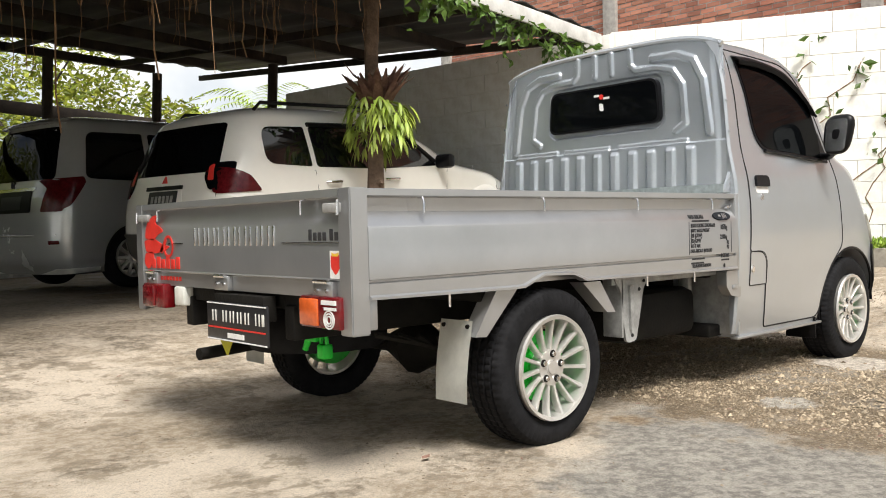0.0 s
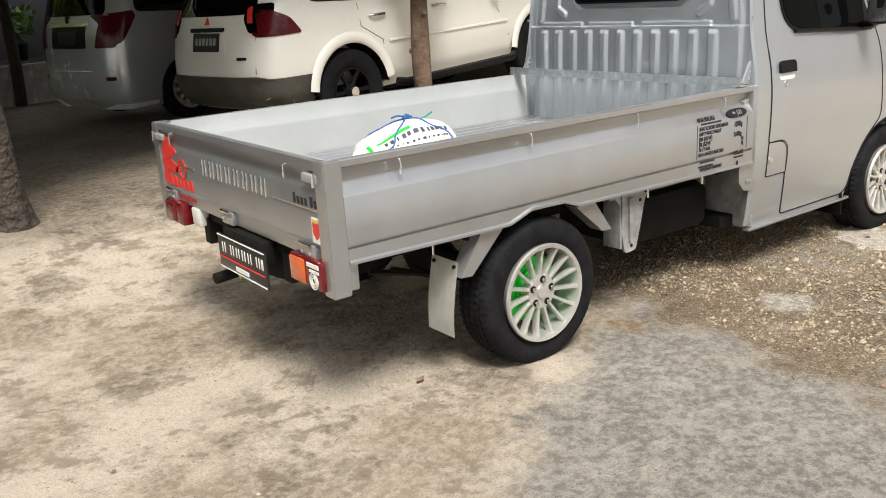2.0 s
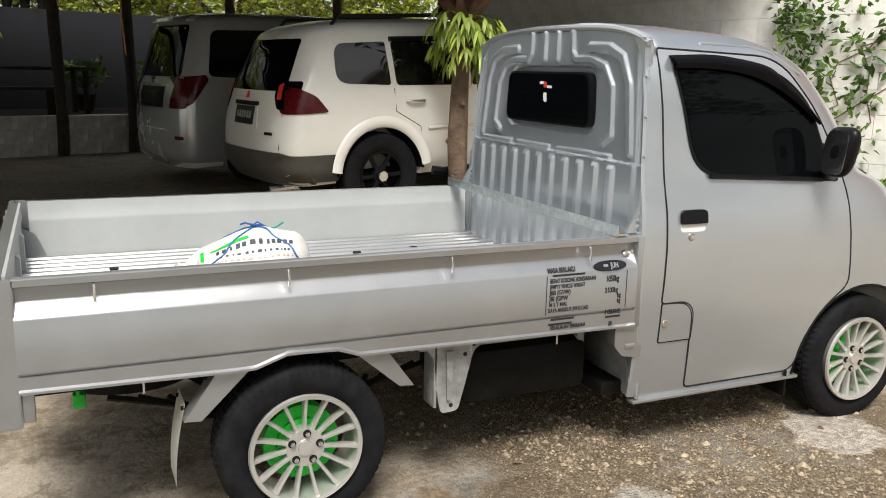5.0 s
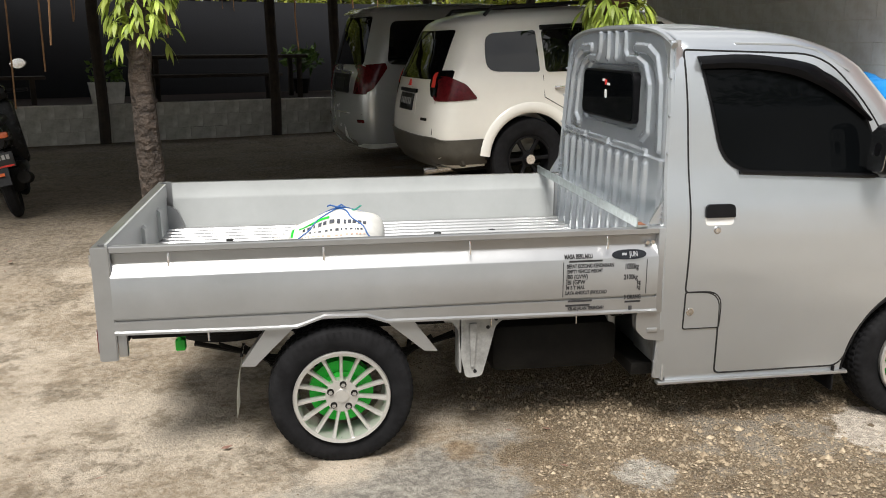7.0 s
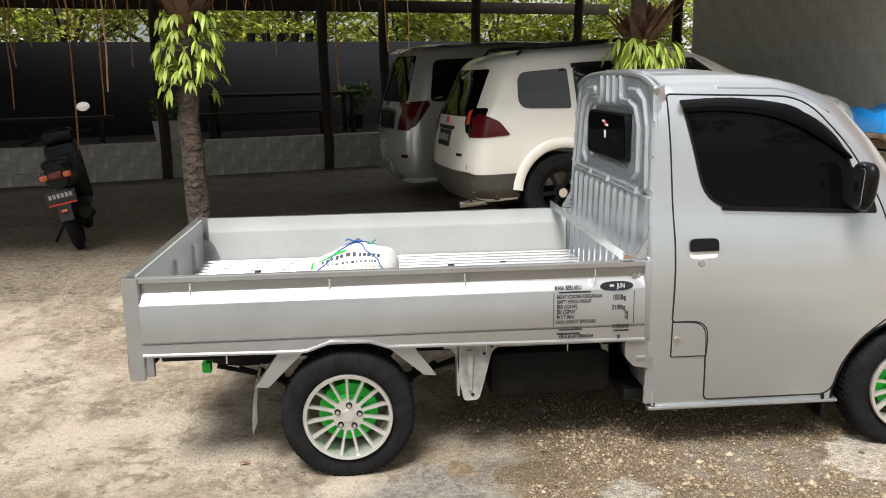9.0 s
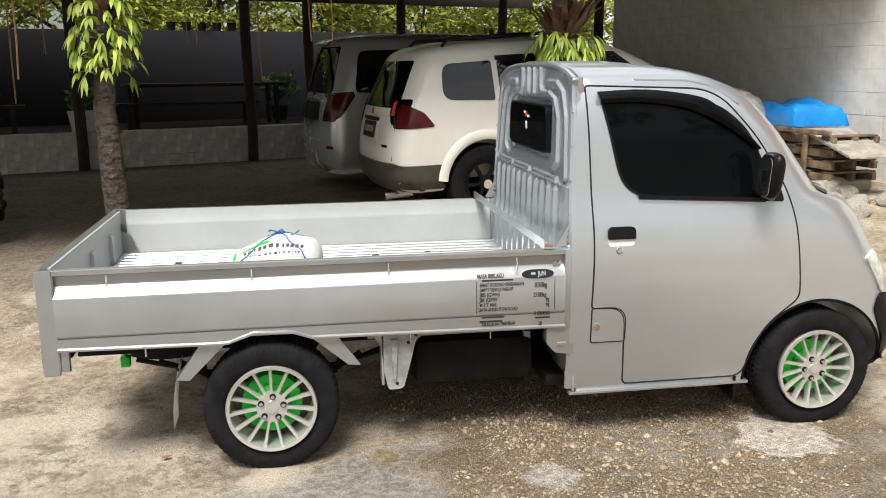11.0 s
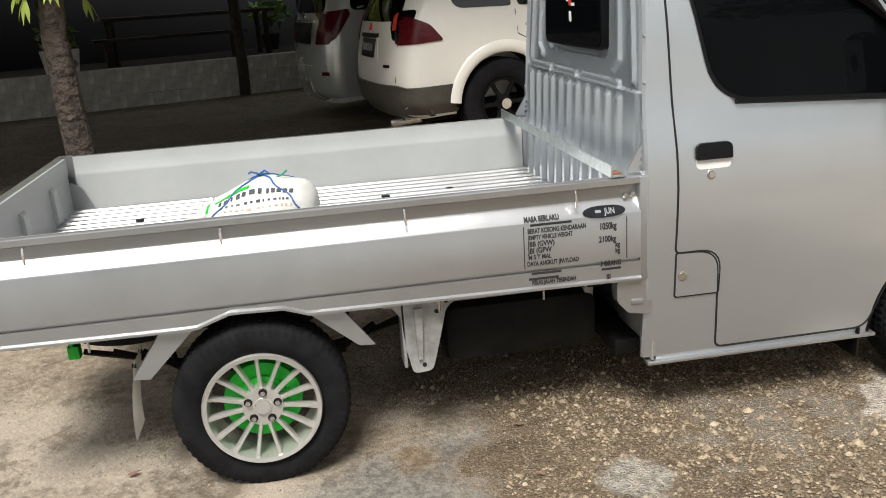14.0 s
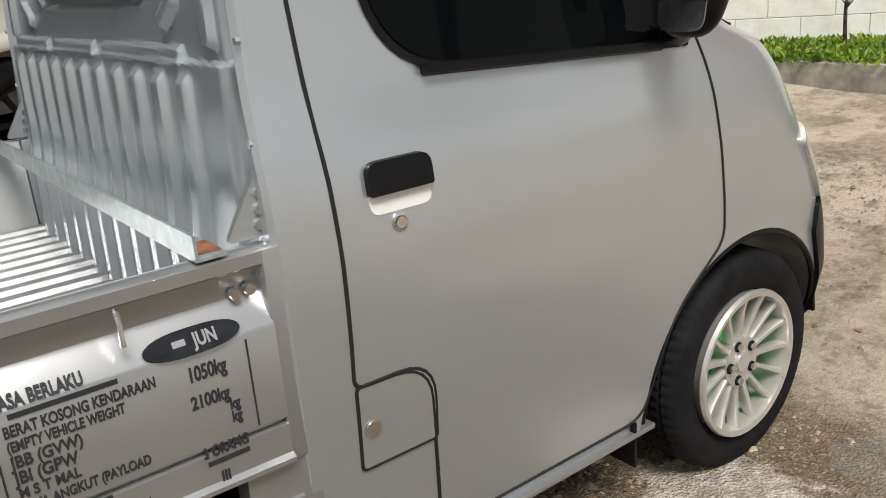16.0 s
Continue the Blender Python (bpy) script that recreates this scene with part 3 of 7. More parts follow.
def build_cab():
    arch = [disc(bmesh.new(), 0.37, -0.3, 0.30, 48, Matrix.Translation((2.645, 0, 0.27))), disc(bmesh.new(), 0.37, 1.31, 1.9, 48, Matrix.Translation((2.645, 0, 0.27)))]
    bm = carve(CAB.mesh(), arch)
    part("cab", bm, M_SILVER, truck, "silver metallic cab body")
    for s in (-1, 1):
        sf, out = CAB.side(s), (0, s, 0)
        def tr(pts, h=0.003):
            return [tuple(Vector(sf(*p)) + Vector(out) * h) for p in pts]
        door = rounded([(1.485, 0.93), (1.475, 0.66), (1.635, 0.655), (1.65, 0.268), (2.255, 0.268), (2.345, 0.52), (2.525, 0.66), (2.512, 0.82), (2.488, 1.02), (2.452, 1.165), (2.30, 1.42), (2.08, 1.655), (1.455, 1.675)], [0.3, 0.02, 0.08, 0.03, 0.05, 0.16, 0.04, 0.1, 0.1, 0.08, 0.2, 0.12, 0.02], 6)
        seam = tube(bmesh.new(), tr(dense(door, 0.06), 0.0005), 0.0042, 6, True)
        dr = part("door", skin(bmesh.new(), [(1.95 + (p - 1.95) * 0.993, 0.95 + (q - 0.95) * 0.993) for p, q in door], sf, out, 0.0015, 14), M_SILVER, truck, "silver front door")
        part("door_seam", seam, M_SEAM, dr, "dark shut line")
        if s < 0:
            fl = rounded([(1.478, 0.66), (1.478, 0.492), (1.645, 0.492), (1.645, 0.66)], [0.01, 0.01, 0.01, 0.09], 6)
            fp = part("fuel_flap", skin(bmesh.new(), [(a * 0.97 + 0.03 * 1.56, b * 0.97 + 0.03 * 0.57) for a, b in fl], sf, out, 0.003), M_SILVER, truck, "fuel filler flap")
            part("flap_seam", tube(bmesh.new(), tr(dense(fl, 0.04), 0.001), 0.0038, 6, True), M_SEAM, fp)
            part("lock", disc(bmesh.new(), 0.0145, -0.007, 0.004, 20, Matrix.Translation(sf(1.503, 0.572))), M_CHROME, fp, "round chrome lock")
            part("lock_rim", lathe(bmesh.new(), [(0.0145, -0.005), (0.018, -0.0045), (0.019, 0.002), (0.0145, 0.003)], 18, Matrix.Translation(sf(1.503, 0.572))), M_CHROME, fp)
        # handle, and a pale wedge below it painting the recess's lit lower lip
        hx, hz = 1.612, 0.995
        h = part("door_handle", skin(bmesh.new(), rounded([(1.546, 0.984), (1.678, 0.984), (1.678, 1.040), (1.546, 1.040)], [0.006, 0.006, 0.024, 0.024]), sf, out, 0.014), M_PLASTIC, dr, "black plastic pull handle")
        part("lit_cup_lip", skin(bmesh.new(), rounded([(1.548, 0.950), (1.676, 0.950), (1.676, 0.992), (1.548, 0.992)], [0.02, 0.02, 0.004, 0.004]), lambda a, b: tuple(Vector(sf(a, b)) + Vector(out) * (0.030 * (0.992 - b) - 0.0005)), out, 0.002), M_LITLIP, dr, "pale raised wedge for the lit lip of the handle recess")
        part("lock", disc(bmesh.new(), 0.010, -0.008, 0.008, 18, Matrix.Translation(Vector(sf(1.602, 0.93)))), M_CHROME, dr, "round chrome lock")
        part("lock_rim", lathe(bmesh.new(), [(0.0125, -0.006), (0.0165, -0.005), (0.0175, 0.004), (0.0125, 0.004)], 24, Matrix.Translation(Vector(sf(1.602, 0.93)))), M_CHROME, dr)
        # window with rubber and visor
        win = rounded([(1.638, 1.186), (2.325, 1.153), (2.335, 1.20), (2.325, 1.27), (2.23, 1.465), (2.07, 1.585), (1.535, 1.605)], [0.13, 0.02, 0.03, 0.08, 0.2, 0.12, 0.03], 7)
        cx, cz = 1.95, 1.36
        big = [(cx + (a - cx) * 1.035, cz + (b - cz) * 1.075) for a, b in win]
        w = part("side_window", skin(bmesh.new(), big, sf, out, 0.008, 10), M_PLASTIC, dr, "black window rubber")
        part("pane", skin(bmesh.new(), win, sf, out, 0.011, 10), M_TINT, w, "dark tinted glass")
        part("belt_strip", tube(bmesh.new(), tr([(1.70 + 0.052 * k, 1.170 - 0.0026 * k) for k in range(13)], 0.012), 0.010, 6), M_PLASTIC, w)
        part("mirror_sail", skin(bmesh.new(), rounded([(2.315, 1.132), (2.425, 1.128), (2.415, 1.175), (2.335, 1.30), (2.32, 1.28)], 0.015), sf, out, 0.006), M_PLASTIC, w, "black mirror base in the window corner")
        lo = [(1.515, 1.597), (1.70, 1.600), (1.89, 1.578), (2.02, 1.535), (2.14, 1.470), (2.275, 1.375)]
        hi = [(1.512, 1.648), (1.75, 1.655), (2.00, 1.622), (2.10, 1.570), (2.19, 1.498), (2.295, 1.390)]
        bm = bmesh.new()
        def smoothed(c):
            o = []
            for i in range(len(c) - 1):
                for k in range(4):
                    u = k / 4
                    p0, p1, p2, p3 = c[max(0, i - 1)], c[i], c[i + 1], c[min(len(c) - 1, i + 2)]
                    o.append(tuple(0.5 * (2 * p1[d] + (p2[d] - p0[d]) * u + (2 * p0[d] - 5 * p1[d] + 4 * p2[d] - p3[d]) * u * u + (3 * p1[d] - p0[d] - 3 * p2[d] + p3[d]) * u ** 3) for d in range(2)))
            return o + [c[-1]]
        lo, hi = smoothed(lo), smoothed(hi)
        offs = [0.002, 0.022, 0.034, 0.040, 0.036, 0.030]
        def vis(i, j):
            f = j / 5
            a, b = hi[i], lo[i]
            return tuple(Vector(sf(a[0] + (b[0] - a[0]) * f, a[1] + (b[1] - a[1]) * f)) + Vector(out) * offs[j])
        grid(bm, len(lo), 6, vis)
        bmesh.ops.solidify(bm, geom=bm.faces[:], thickness=0.003)
        part("rain_visor", bm, M_PLASTIC, dr, "glossy smoked plastic rain visor")
        # mirror on its arm
        mir = part("wing_mirror", bmesh.new(), M_PLASTIC, truck, "black wing mirror")
        y0 = YC + s * 0.80
        bm = bmesh.new()
        tube(bm, [(2.36, y0 - s * 0.03, 1.165), (2.33, y0 + s * 0.03, 1.158), (2.29, y0 + s * 0.08, 1.18)], 0.02, 8)

        def shell(i, j):
            a, f = 2 * math.pi * i / 24, math.pi * j / 13
            ca, sa = math.cos(a), math.sin(a)
            r = max(0.0, math.sin(f)) ** 0.45
            h = 0.108 * math.copysign(abs(sa) ** 0.62, sa)
            w = 0.078 * math.copysign(abs(ca) ** 0.62, ca) * (1.0 + 0.9 * h)
            return (2.272 - 0.036 * math.cos(f), y0 + s * (0.11 + w * r + 0.15 * h * r), 1.27 + h * r)
        grid(bm, 24, 14, shell, True)
        bmesh.ops.remove_doubles(bm, verts=bm.verts, dist=0.0004)
        bm.to_mesh(mir.data)
        for f in mir.data.polygons:
            f.use_smooth = True
        bm.free()
        part("mirror_glass", prism(bmesh.new(), rounded([(y0 + s * 0.045, 1.178), (y0 + s * 0.155, 1.178), (y0 + s * 0.178, 1.355), (y0 + s * 0.062, 1.35)], 0.03), "x", 2.2365, 2.2385), M_CHROME, mir, "mirror glass")
        # sill strip, wheel arch lip, corner lamp
        part("sill", bbox(1.385, 2.30, YC + s * 0.75, YC + s * 0.793, 0.230, 0.245, r=0.004), M_BED, truck)
        lip = [(2.645 + 0.372 * math.cos(a), YC + s * (CAB.half(2.645 + 0.372 * math.cos(a), 0.27 + 0.372 * math.sin(a)) - 0.004), 0.27 + 0.372 * math.sin(a)) for a in [math.pi * k / 28 for k in range(-1, 30)]]
        part("wheel_arch", tube(bmesh.new(), lip, 0.008, 6), M_PLASTIC, truck, "black wheel arch edge")
        part("wheel_housing", arc_shell([(0.375, -0.16), (0.385, -0.16), (0.385, 0.15), (0.375, 0.15)], 0.1, 3.04, 24, Matrix.Translation((2.645, YC + s * 0.62, 0.27))), M_CHASSIS, truck)
        # headlamp on the front corner
        hl = [(2.86, 0.842), (2.965, 0.662), (3.07, 0.648), (3.135, 0.672), (3.10, 0.76), (3.02, 0.845), (2.93, 0.872)]
        def corner(x, z):
            return (x, YC + s * CAB.half(min(x, CAB.f(z, 2) - 0.004), z), z)
        part("headlamp", skin(bmesh.new(), rounded(hl, 0.02), corner, (0.35, 0.9 * s, 0), 0.012), M_LENS, truck, "clear headlamp")
        # mud guard behind the front wheel
        part("mud_guard", bbox(2.225, 2.235, YC + s * 0.62, YC + s * 0.79, 0.15, 0.27, r=0.002), M_PLASTIC, truck)
        # drip rail along the roof
        part("roof_gutter", tube(bmesh.new(), tr([(1.43, 1.70), (1.7, 1.70), (1.95, 1.695), (2.05, 1.675), (2.2, 1.585)], 0.0), 0.007, 6), M_SILVER, truck)
    # bumper: dark lower front
    bp = rounded([(0.06, 0.24), (1.55, 0.24), (1.55, 0.56), (1.50, 0.65), (0.11, 0.65), (0.06, 0.58)], 0.03)
    part("front_bumper", skin(bmesh.new(), bp, CAB.end(True), (1, 0, 0), 0.012), M_PLASTIC, truck, "dark grey plastic front bumper")
    for s in (-1, 1):
        c = rounded([(3.01, 0.25), (3.17, 0.25), (3.22, 0.45), (3.17, 0.652), (2.955, 0.655), (2.93, 0.58), (3.0, 0.42)], 0.02)
        part("bumper_corner", skin(bmesh.new(), c, lambda x, z, s=s: (x, YC + s * CAB.half(min(x, CAB.f(z, 2) - 0.003), z), z), (0.3, 0.95 * s, 0), 0.012), M_PLASTIC, truck, "dark grey bumper corner")
    part("cowl", skin(bmesh.new(), rounded([(0.10, 1.142), (1.51, 1.142), (1.50, 1.168), (0.11, 1.168)], 0.008), CAB.end(True), (0.6, 0, 0.8), 0.006), M_PLASTIC, truck, "black cowl strip below the windscreen")
    ws = rounded([(0.17, 1.18), (1.44, 1.18), (1.34, 1.63), (0.27, 1.63)], 0.06)
    part("windscreen", skin(bmesh.new(), ws, CAB.end(True), (1, 0, 0.4), 0.004), M_TINT, truck, "dark windscreen glass")


build_cab()


# stamped rear wall of the cab
def build_cab_back():
    y0, y1, z0, z1 = 0.035, 1.575, 0.60, 1.765
    nu, nv = 320, 230

    def rr(y, z, cy, cz, hw, hh, r):
        dx, dz = abs(y - cy) - hw + r, abs(z - cz) - hh + r
        return math.hypot(max(dx, 0), max(dz, 0)) + min(max(dx, dz), 0) - r

    # beads of the pressing, mirrored about the middle: way off the middle and height, half width
    beads = (([(0.665, 1.26), (0.65, 1.53), (0.60, 1.635), (0.50, 1.675), (0.34, 1.68)], 0.026),
             ([(0.47, 1.285), (0.53, 1.32), (0.525, 1.52), (0.47, 1.60), (0.37, 1.628), (0.23, 1.63), (0.195, 1.66), (0.19, 1.745)], 0.021),
             ([(0.06, 1.635), (0.06, 1.745)], 0.021))

    def off(u, z, line):
        best = 9.0
        for (ax, az), (bx, bz) in zip(line, line[1:]):
            dx, dz = bx - ax, bz - az
            k = min(1, max(0, ((u - ax) * dx + (z - az) * dz) / (dx * dx + dz * dz)))
            best = min(best, math.hypot(u - ax - k * dx, z - az - k * dz))
        return best

    def relief(y, z):
        u = abs(y - YC)
        h = 0.012 * smooth(0.012, 0.024, rr(y, z, YC, 1.455, 0.385, 0.125, 0.05))
        if z > 1.24:
            for line, w in beads:
                h += 0.014 * smooth(w, w * 0.5, off(u, z, line))
        # ledge of three bars, the ribbed field below it, and its bend above the bed floor
        h += 0.012 * smooth(1.222, 1.214, z)
        for a, b in ((1.13, 1.45), (0.76, 1.08), (0.265, 0.70)):
            h += 0.012 * smooth(a - 0.008, a + 0.006, y) * smooth(b + 0.008, b - 0.006, y) * smooth(0.017, 0.008, abs(z - 1.228))
        if 0.19 < y < 1.47:
            f = ((y - 0.19) / 0.118) % 1.0
            h += 0.016 * smooth(0.20, 0.36, f) * smooth(0.78, 0.62, f) * smooth(1.205, 1.18, z) * smooth(0.63, 0.68, z)
        h += 0.012 * smooth(1.0, 0.86, z) + 0.010 * smooth(0.95, 0.45, z)
        h -= 0.010 * smooth(0.075, 0.045, min(y - 0.035, 1.575 - y))
        return h

    def top(y):
        u = abs(y - YC) / 0.77
        return 1.762 - 0.055 * u ** 6 - 0.022 * u * u

    def inset(z):
        return 0.05 * smooth(1.1, 1.75, z)
    bm = bmesh.new()

    def at(i, j):
        u, v = i / (nu - 1), j / (nv - 1)
        y = y0 + (y1 - y0) * u
        zt = top(y)
        z = z0 + (zt - z0) * v
        yy = YC + (y - YC) * (0.77 - inset(z) * 1.0) / 0.77
        return (1.389 + 0.022 * smooth(0.9, 1.75, z) - relief(y, z), yy, z)
    grid(bm, nu, nv, at)
    bmesh.ops.solidify(bm, geom=bm.faces[:], thickness=-0.003)
    lip = [(1.403, YC + q * 0.72, top(YC + q * 0.77) + 0.006) for q in [-1 + k / 12 for k in range(25)]]
    part("roof_lip", tube(bmesh.new(), lip, 0.014, 8), M_SILVER, truck, "rolled rear edge of the roof")
    pn = part("cab_rear_panel", bm, M_GALVPAINT, truck, "ribbed silver pressed steel cab rear wall")
    wy = rounded([(0.425, 1.338), (1.185, 1.338), (1.165, 1.575), (0.445, 1.575)], 0.05)
    w = part("rear_window", prism(bmesh.new(), dense(wy, 0.05), "x", 1.373, 1.42), M_PLASTIC, truck, "black window rubber")
    part("pane", prism(bmesh.new(), [(YC + (a - YC) * 0.965, 1.456 + (b - 1.456) * 0.91) for a, b in dense(wy, 0.05)], "x", 1.369, 1.375), M_TINT, w, "dark tinted glass")
    # flanged edge with spot welds
    for s in (-1, 1):
        bm = bmesh.new()
        pts = [(1.375 + 0.022 * smooth(0.9, 1.75, z), YC + s * (0.777 - 0.05 * smooth(1.1, 1.75, z)), z) for z in [0.26 + 0.0765 * k for k in range(20)]]

        def fold(i, j):
            p = pts[i]
            ye = YC + s * (CAB.half(1.6, p[2]) + 0.0008)
            return ((p[0] - 0.006, p[1] - s * 0.02, p[2]), (p[0] - 0.008, ye - s * 0.012, p[2]), (p[0], ye, p[2]), (1.475, ye, p[2]), (1.475, ye - s * 0.02, p[2]), (p[0] + 0.02, p[1] - s * 0.02, p[2]))[j]
        v = grid(bm, len(pts), 6, fold)
        for i in range(len(pts) - 1):
            bm.faces.new((v[i][5], v[i + 1][5], v[i + 1][0], v[i][0]))
        fl = part("panel_flange", bm, M_SILVER, truck, "folded cab edge")
        for k in range(9):
            p = pts[2 * k + 1]
            part("spot_weld", disc(bmesh.new(), 0.006, -0.004, 0.004, 8, Matrix.Translation((p[0] - 0.006, p[1] - s * 0.004, p[2])) @ pose(0, 0, 0, 0, 0, 90)), M_SILVER, fl)
    # small white and red sticker on the rear window
    part("sticker", bbox(1.3665, 1.3685, 0.815, 0.85, 1.518, 1.53), M_WHITE, w, "small white sticker")
    part("sticker", bbox(1.3665, 1.3685, 0.745, 0.785, 1.500, 1.512), M_WHITE, w, "small white sticker")
    part("sticker", disc(bmesh.new(), 0.014, -0.001, 0.001, 16, Matrix.Translation((1.3665, 0.80, 1.515)) @ pose(0, 0, 0, 0, 0, 90)), M_DECAL, w, "small round red sticker")
    part("sticker", prism(bmesh.new(), rounded([(0.785, 1.435), (0.812, 1.44), (0.815, 1.48), (0.79, 1.478)], 0.01), "x", 1.3665, 1.3685), M_WHITE, w, "small white sticker")


M_GALVPAINT = mat("bare_silver_primer", (0.80, 0.84, 0.88), 0.23, 0.68, 0.05, 3, 0.008, 300, rvar=0.08, dist=0.002)
build_cab_back()

# ---- cargo bed
RAIL = 0.945


def bottom_edge(x):
    pts = [(-0.95, 0.598), (-0.22, 0.588), (-0.17, 0.59), (-0.06, 0.628), (0.11, 0.622), (0.19, 0.594), (1.40, 0.58)]
    for a, b in zip(pts, pts[1:]):
        if x <= b[0]:
            return a[1] + (b[1] - a[1]) * (x - a[0]) / (b[0] - a[0])
    return pts[-1][1]


def side_panel(s, x0, x1):
    """The outer skin of a drop side; s: -1 the right side of the truck, 1 the left."""
    bm = bmesh.new()
    xs = sorted({x0 + (x1 - x0) * k / 40 for k in range(41)} | {-0.17, -0.06, 0.11, 0.19})
    prof = [(0.946, 0.034), (0.946, 0.002), (0.944, -0.002), (0.924, -0.002), (0.920, 0.004), (0.918, 0.026), (0.874, 0.028), (0.868, 0.022),
            (0.828, -0.006), (0.822, -0.009), (0.660, -0.009), (0.657, 0.004), (0.650, 0.004), (0.646, -0.008), ("b", 0.014, -0.008), ("b", 0.008, -0.018), ("b", 0.0, -0.018), ("b", -0.002, 0.020), ("b", 0.03, 0.034)]

    def at(i, j):
        x = xs[i]
        q = prof[j]
        z = bottom_edge(x) + q[1] if q[0] == "b" else q[0]
        if q[0] != "b":
            z = max(z, bottom_edge(x) + 0.018 + 0.0005 * (len(prof) - j))
        y = q[-1]
        return (x, y if s < 0 else 2 * YC - y, z)
    v = grid(bm, len(xs), len(prof), at)
    for i in range(len(xs) - 1):
        bm.faces.new((v[i][-1], v[i + 1][-1], v[i + 1][0], v[i][0]))
    bm.faces.new(v[0])
    bm.faces.new(v[-1])
    return bm


def hook(bm, x, y0, s, z=0.915):
    tube(bm, [(x, y0 + s * 0.012, z + 0.004), (x, y0 - s * 0.012, z + 0.002), (x, y0 - s * 0.017, z - 0.012), (x, y0 - s * 0.017, z - 0.048)], 0.0042, 6)


def build_bed():
    for s in (-1, 1):
        d = part("drop_side", side_panel(s, -0.872, 1.348), M_BED, truck, "silver painted steel drop side")
        yo = 0 if s < 0 else 2 * YC
        # inner skin with its crease
        bm = bmesh.new()
        ins = [(0.945, 0.034), (0.945, 0.042), (0.880, 0.042), (0.868, 0.047), (0.852, 0.048), (0.66, 0.050), (0.64, 0.052), (0.64, 0.036)]
        prism(bm, [(yo - s * y, z) for z, y in ins], "x", -0.862, 1.34)
        part("inner_skin", bm, M_INNER, d, "pale grey inner lining")
        for x in (-0.649, -0.056, 0.534, 1.116):
            bm = bmesh.new()
            hook(bm, x, yo, -s)
            part("rope_hook", bm, M_CHROME, d, "small bright wire rope hook")
        for x in (-0.52, 0.63, 1.0):
            part("rope_hook", tube(bmesh.new(), [(x, yo + (-0.01 if s > 0 else 0.01), bottom_edge(x) + 0.01), (x, yo + (-0.01 if s > 0 else 0.01), bottom_edge(x) - 0.045)], 0.0042, 6), M_CHROME, d)
        # rear corner post with its folded foot
        bm = bmesh.new()
        out = [(-0.938, -0.006), (-0.868, -0.006), (-0.868, 0.010), (-0.918, 0.010), (-0.918, 0.06), (-0.938, 0.06)]
        prism(bm, [(x, yo - s * y) for x, y in out], "z", 0.487, 0.948)
        bmesh.ops.bevel(bm, geom=bm.edges[:], offset=0.004, segments=2, affect="EDGES")
        p = part("corner_post", bm, M_BED, truck, "silver folded steel corner post")
        part("post_foot", bbox(-0.868, -0.832, yo - s * 0.004, yo - s * 0.03, 0.50, 0.60, r=0.005), M_BED, p)
        # front post and bracket beside the cab
        part("front_post", bbox(1.345, 1.392, yo - s * -0.006, yo - s * 0.045, 0.575, 0.947, r=0.005), M_BED, truck, "silver front corner post")
        bm = bmesh.new()
        prism(bm, rounded([(1.265, 0.575), (1.265, 0.50), (1.305, 0.455), (1.395, 0.44), (1.395, 0.575)], 0.012), "y", yo - s * 0.0, yo - s * 0.05)
        b = part("mount_bracket", bm, M_BED, truck, "silver pressed mounting bracket")
        part("bracket_step", bbox(1.315, 1.36, yo + s * 0.006, yo - s * 0.01, 0.485, 0.505, r=0.003), M_BED, b)
        for x, z in ((1.301, 0.882), (1.325, 0.884)):
            part("bolt", disc(bmesh.new(), 0.009, 0, 0.014, 8, Matrix.Translation((x, yo - s * 0.024 if s > 0 else yo + 0.008, z))), M_CHROME, d)
        # struts in front of and behind the wheel
        for (xa, za, xb, zb) in ((-0.24, 0.585, -0.375, 0.43), (0.25, 0.585, 0.375, 0.455)):
            dx = 0.055
            bm = bmesh.new()
            prism(bm, [(xa - dx, za), (xa + dx, za), (xb + 0.028, zb - 0.004), (xb - 0.028, zb)], "y", yo - s * 0.01, yo - s * 0.022)
            prism(bm, [(xa - dx, za), (xa - dx + 0.012, za), (xb - 0.016, zb), (xb - 0.028, zb)], "y", yo - s * 0.022, yo - s * 0.08)
            part("wing_strut", bm, M_BED, truck, "flat silver wing strut")
    # tailgate, seen from behind
    bm = bmesh.new()
    prof = [(0.945, 0.035), (0.947, 0.0), (0.922, -0.002), (0.918, 0.016), (0.872, 0.020), (0.852, 0.010), (0.835, 0.004), (0.665, 0.004), (0.66, 0.000), (0.655, 0.012), (0.60, 0.014), (0.598, 0.035)]
    prism(bm, [(-0.935 + dx, z) for z, dx in prof], "y", 0.062, 2 * YC - 0.062)
    tg = part("tailgate", bm, M_BED, truck, "silver steel tailgate with red and black decals")
    part("inner_skin", prism(bmesh.new(), [(-0.899, 0.64), (-0.893, 0.64), (-0.893, 0.86), (-0.888, 0.872), (-0.888, 0.944), (-0.899, 0.944)], "y", 0.064, 2 * YC - 0.064), M_INNER, tg, "pale grey inner lining")
    for y in (0.36, 0.80, 1.24):
        part("stiffener", prism(bmesh.new(), rounded([(-0.894, 0.70), (-0.874, 0.71), (-0.876, 0.85), (-0.894, 0.865)], 0.006), "y", y - 0.03, y + 0.03), M_INNER, tg)
    for y in (0.25, 1.36):
        part("rope_hook", tube(bmesh.new(), [(-0.93, y, 0.918), (-0.95, y, 0.914), (-0.95, y, 0.87)], 0.0042, 6), M_CHROME, tg)
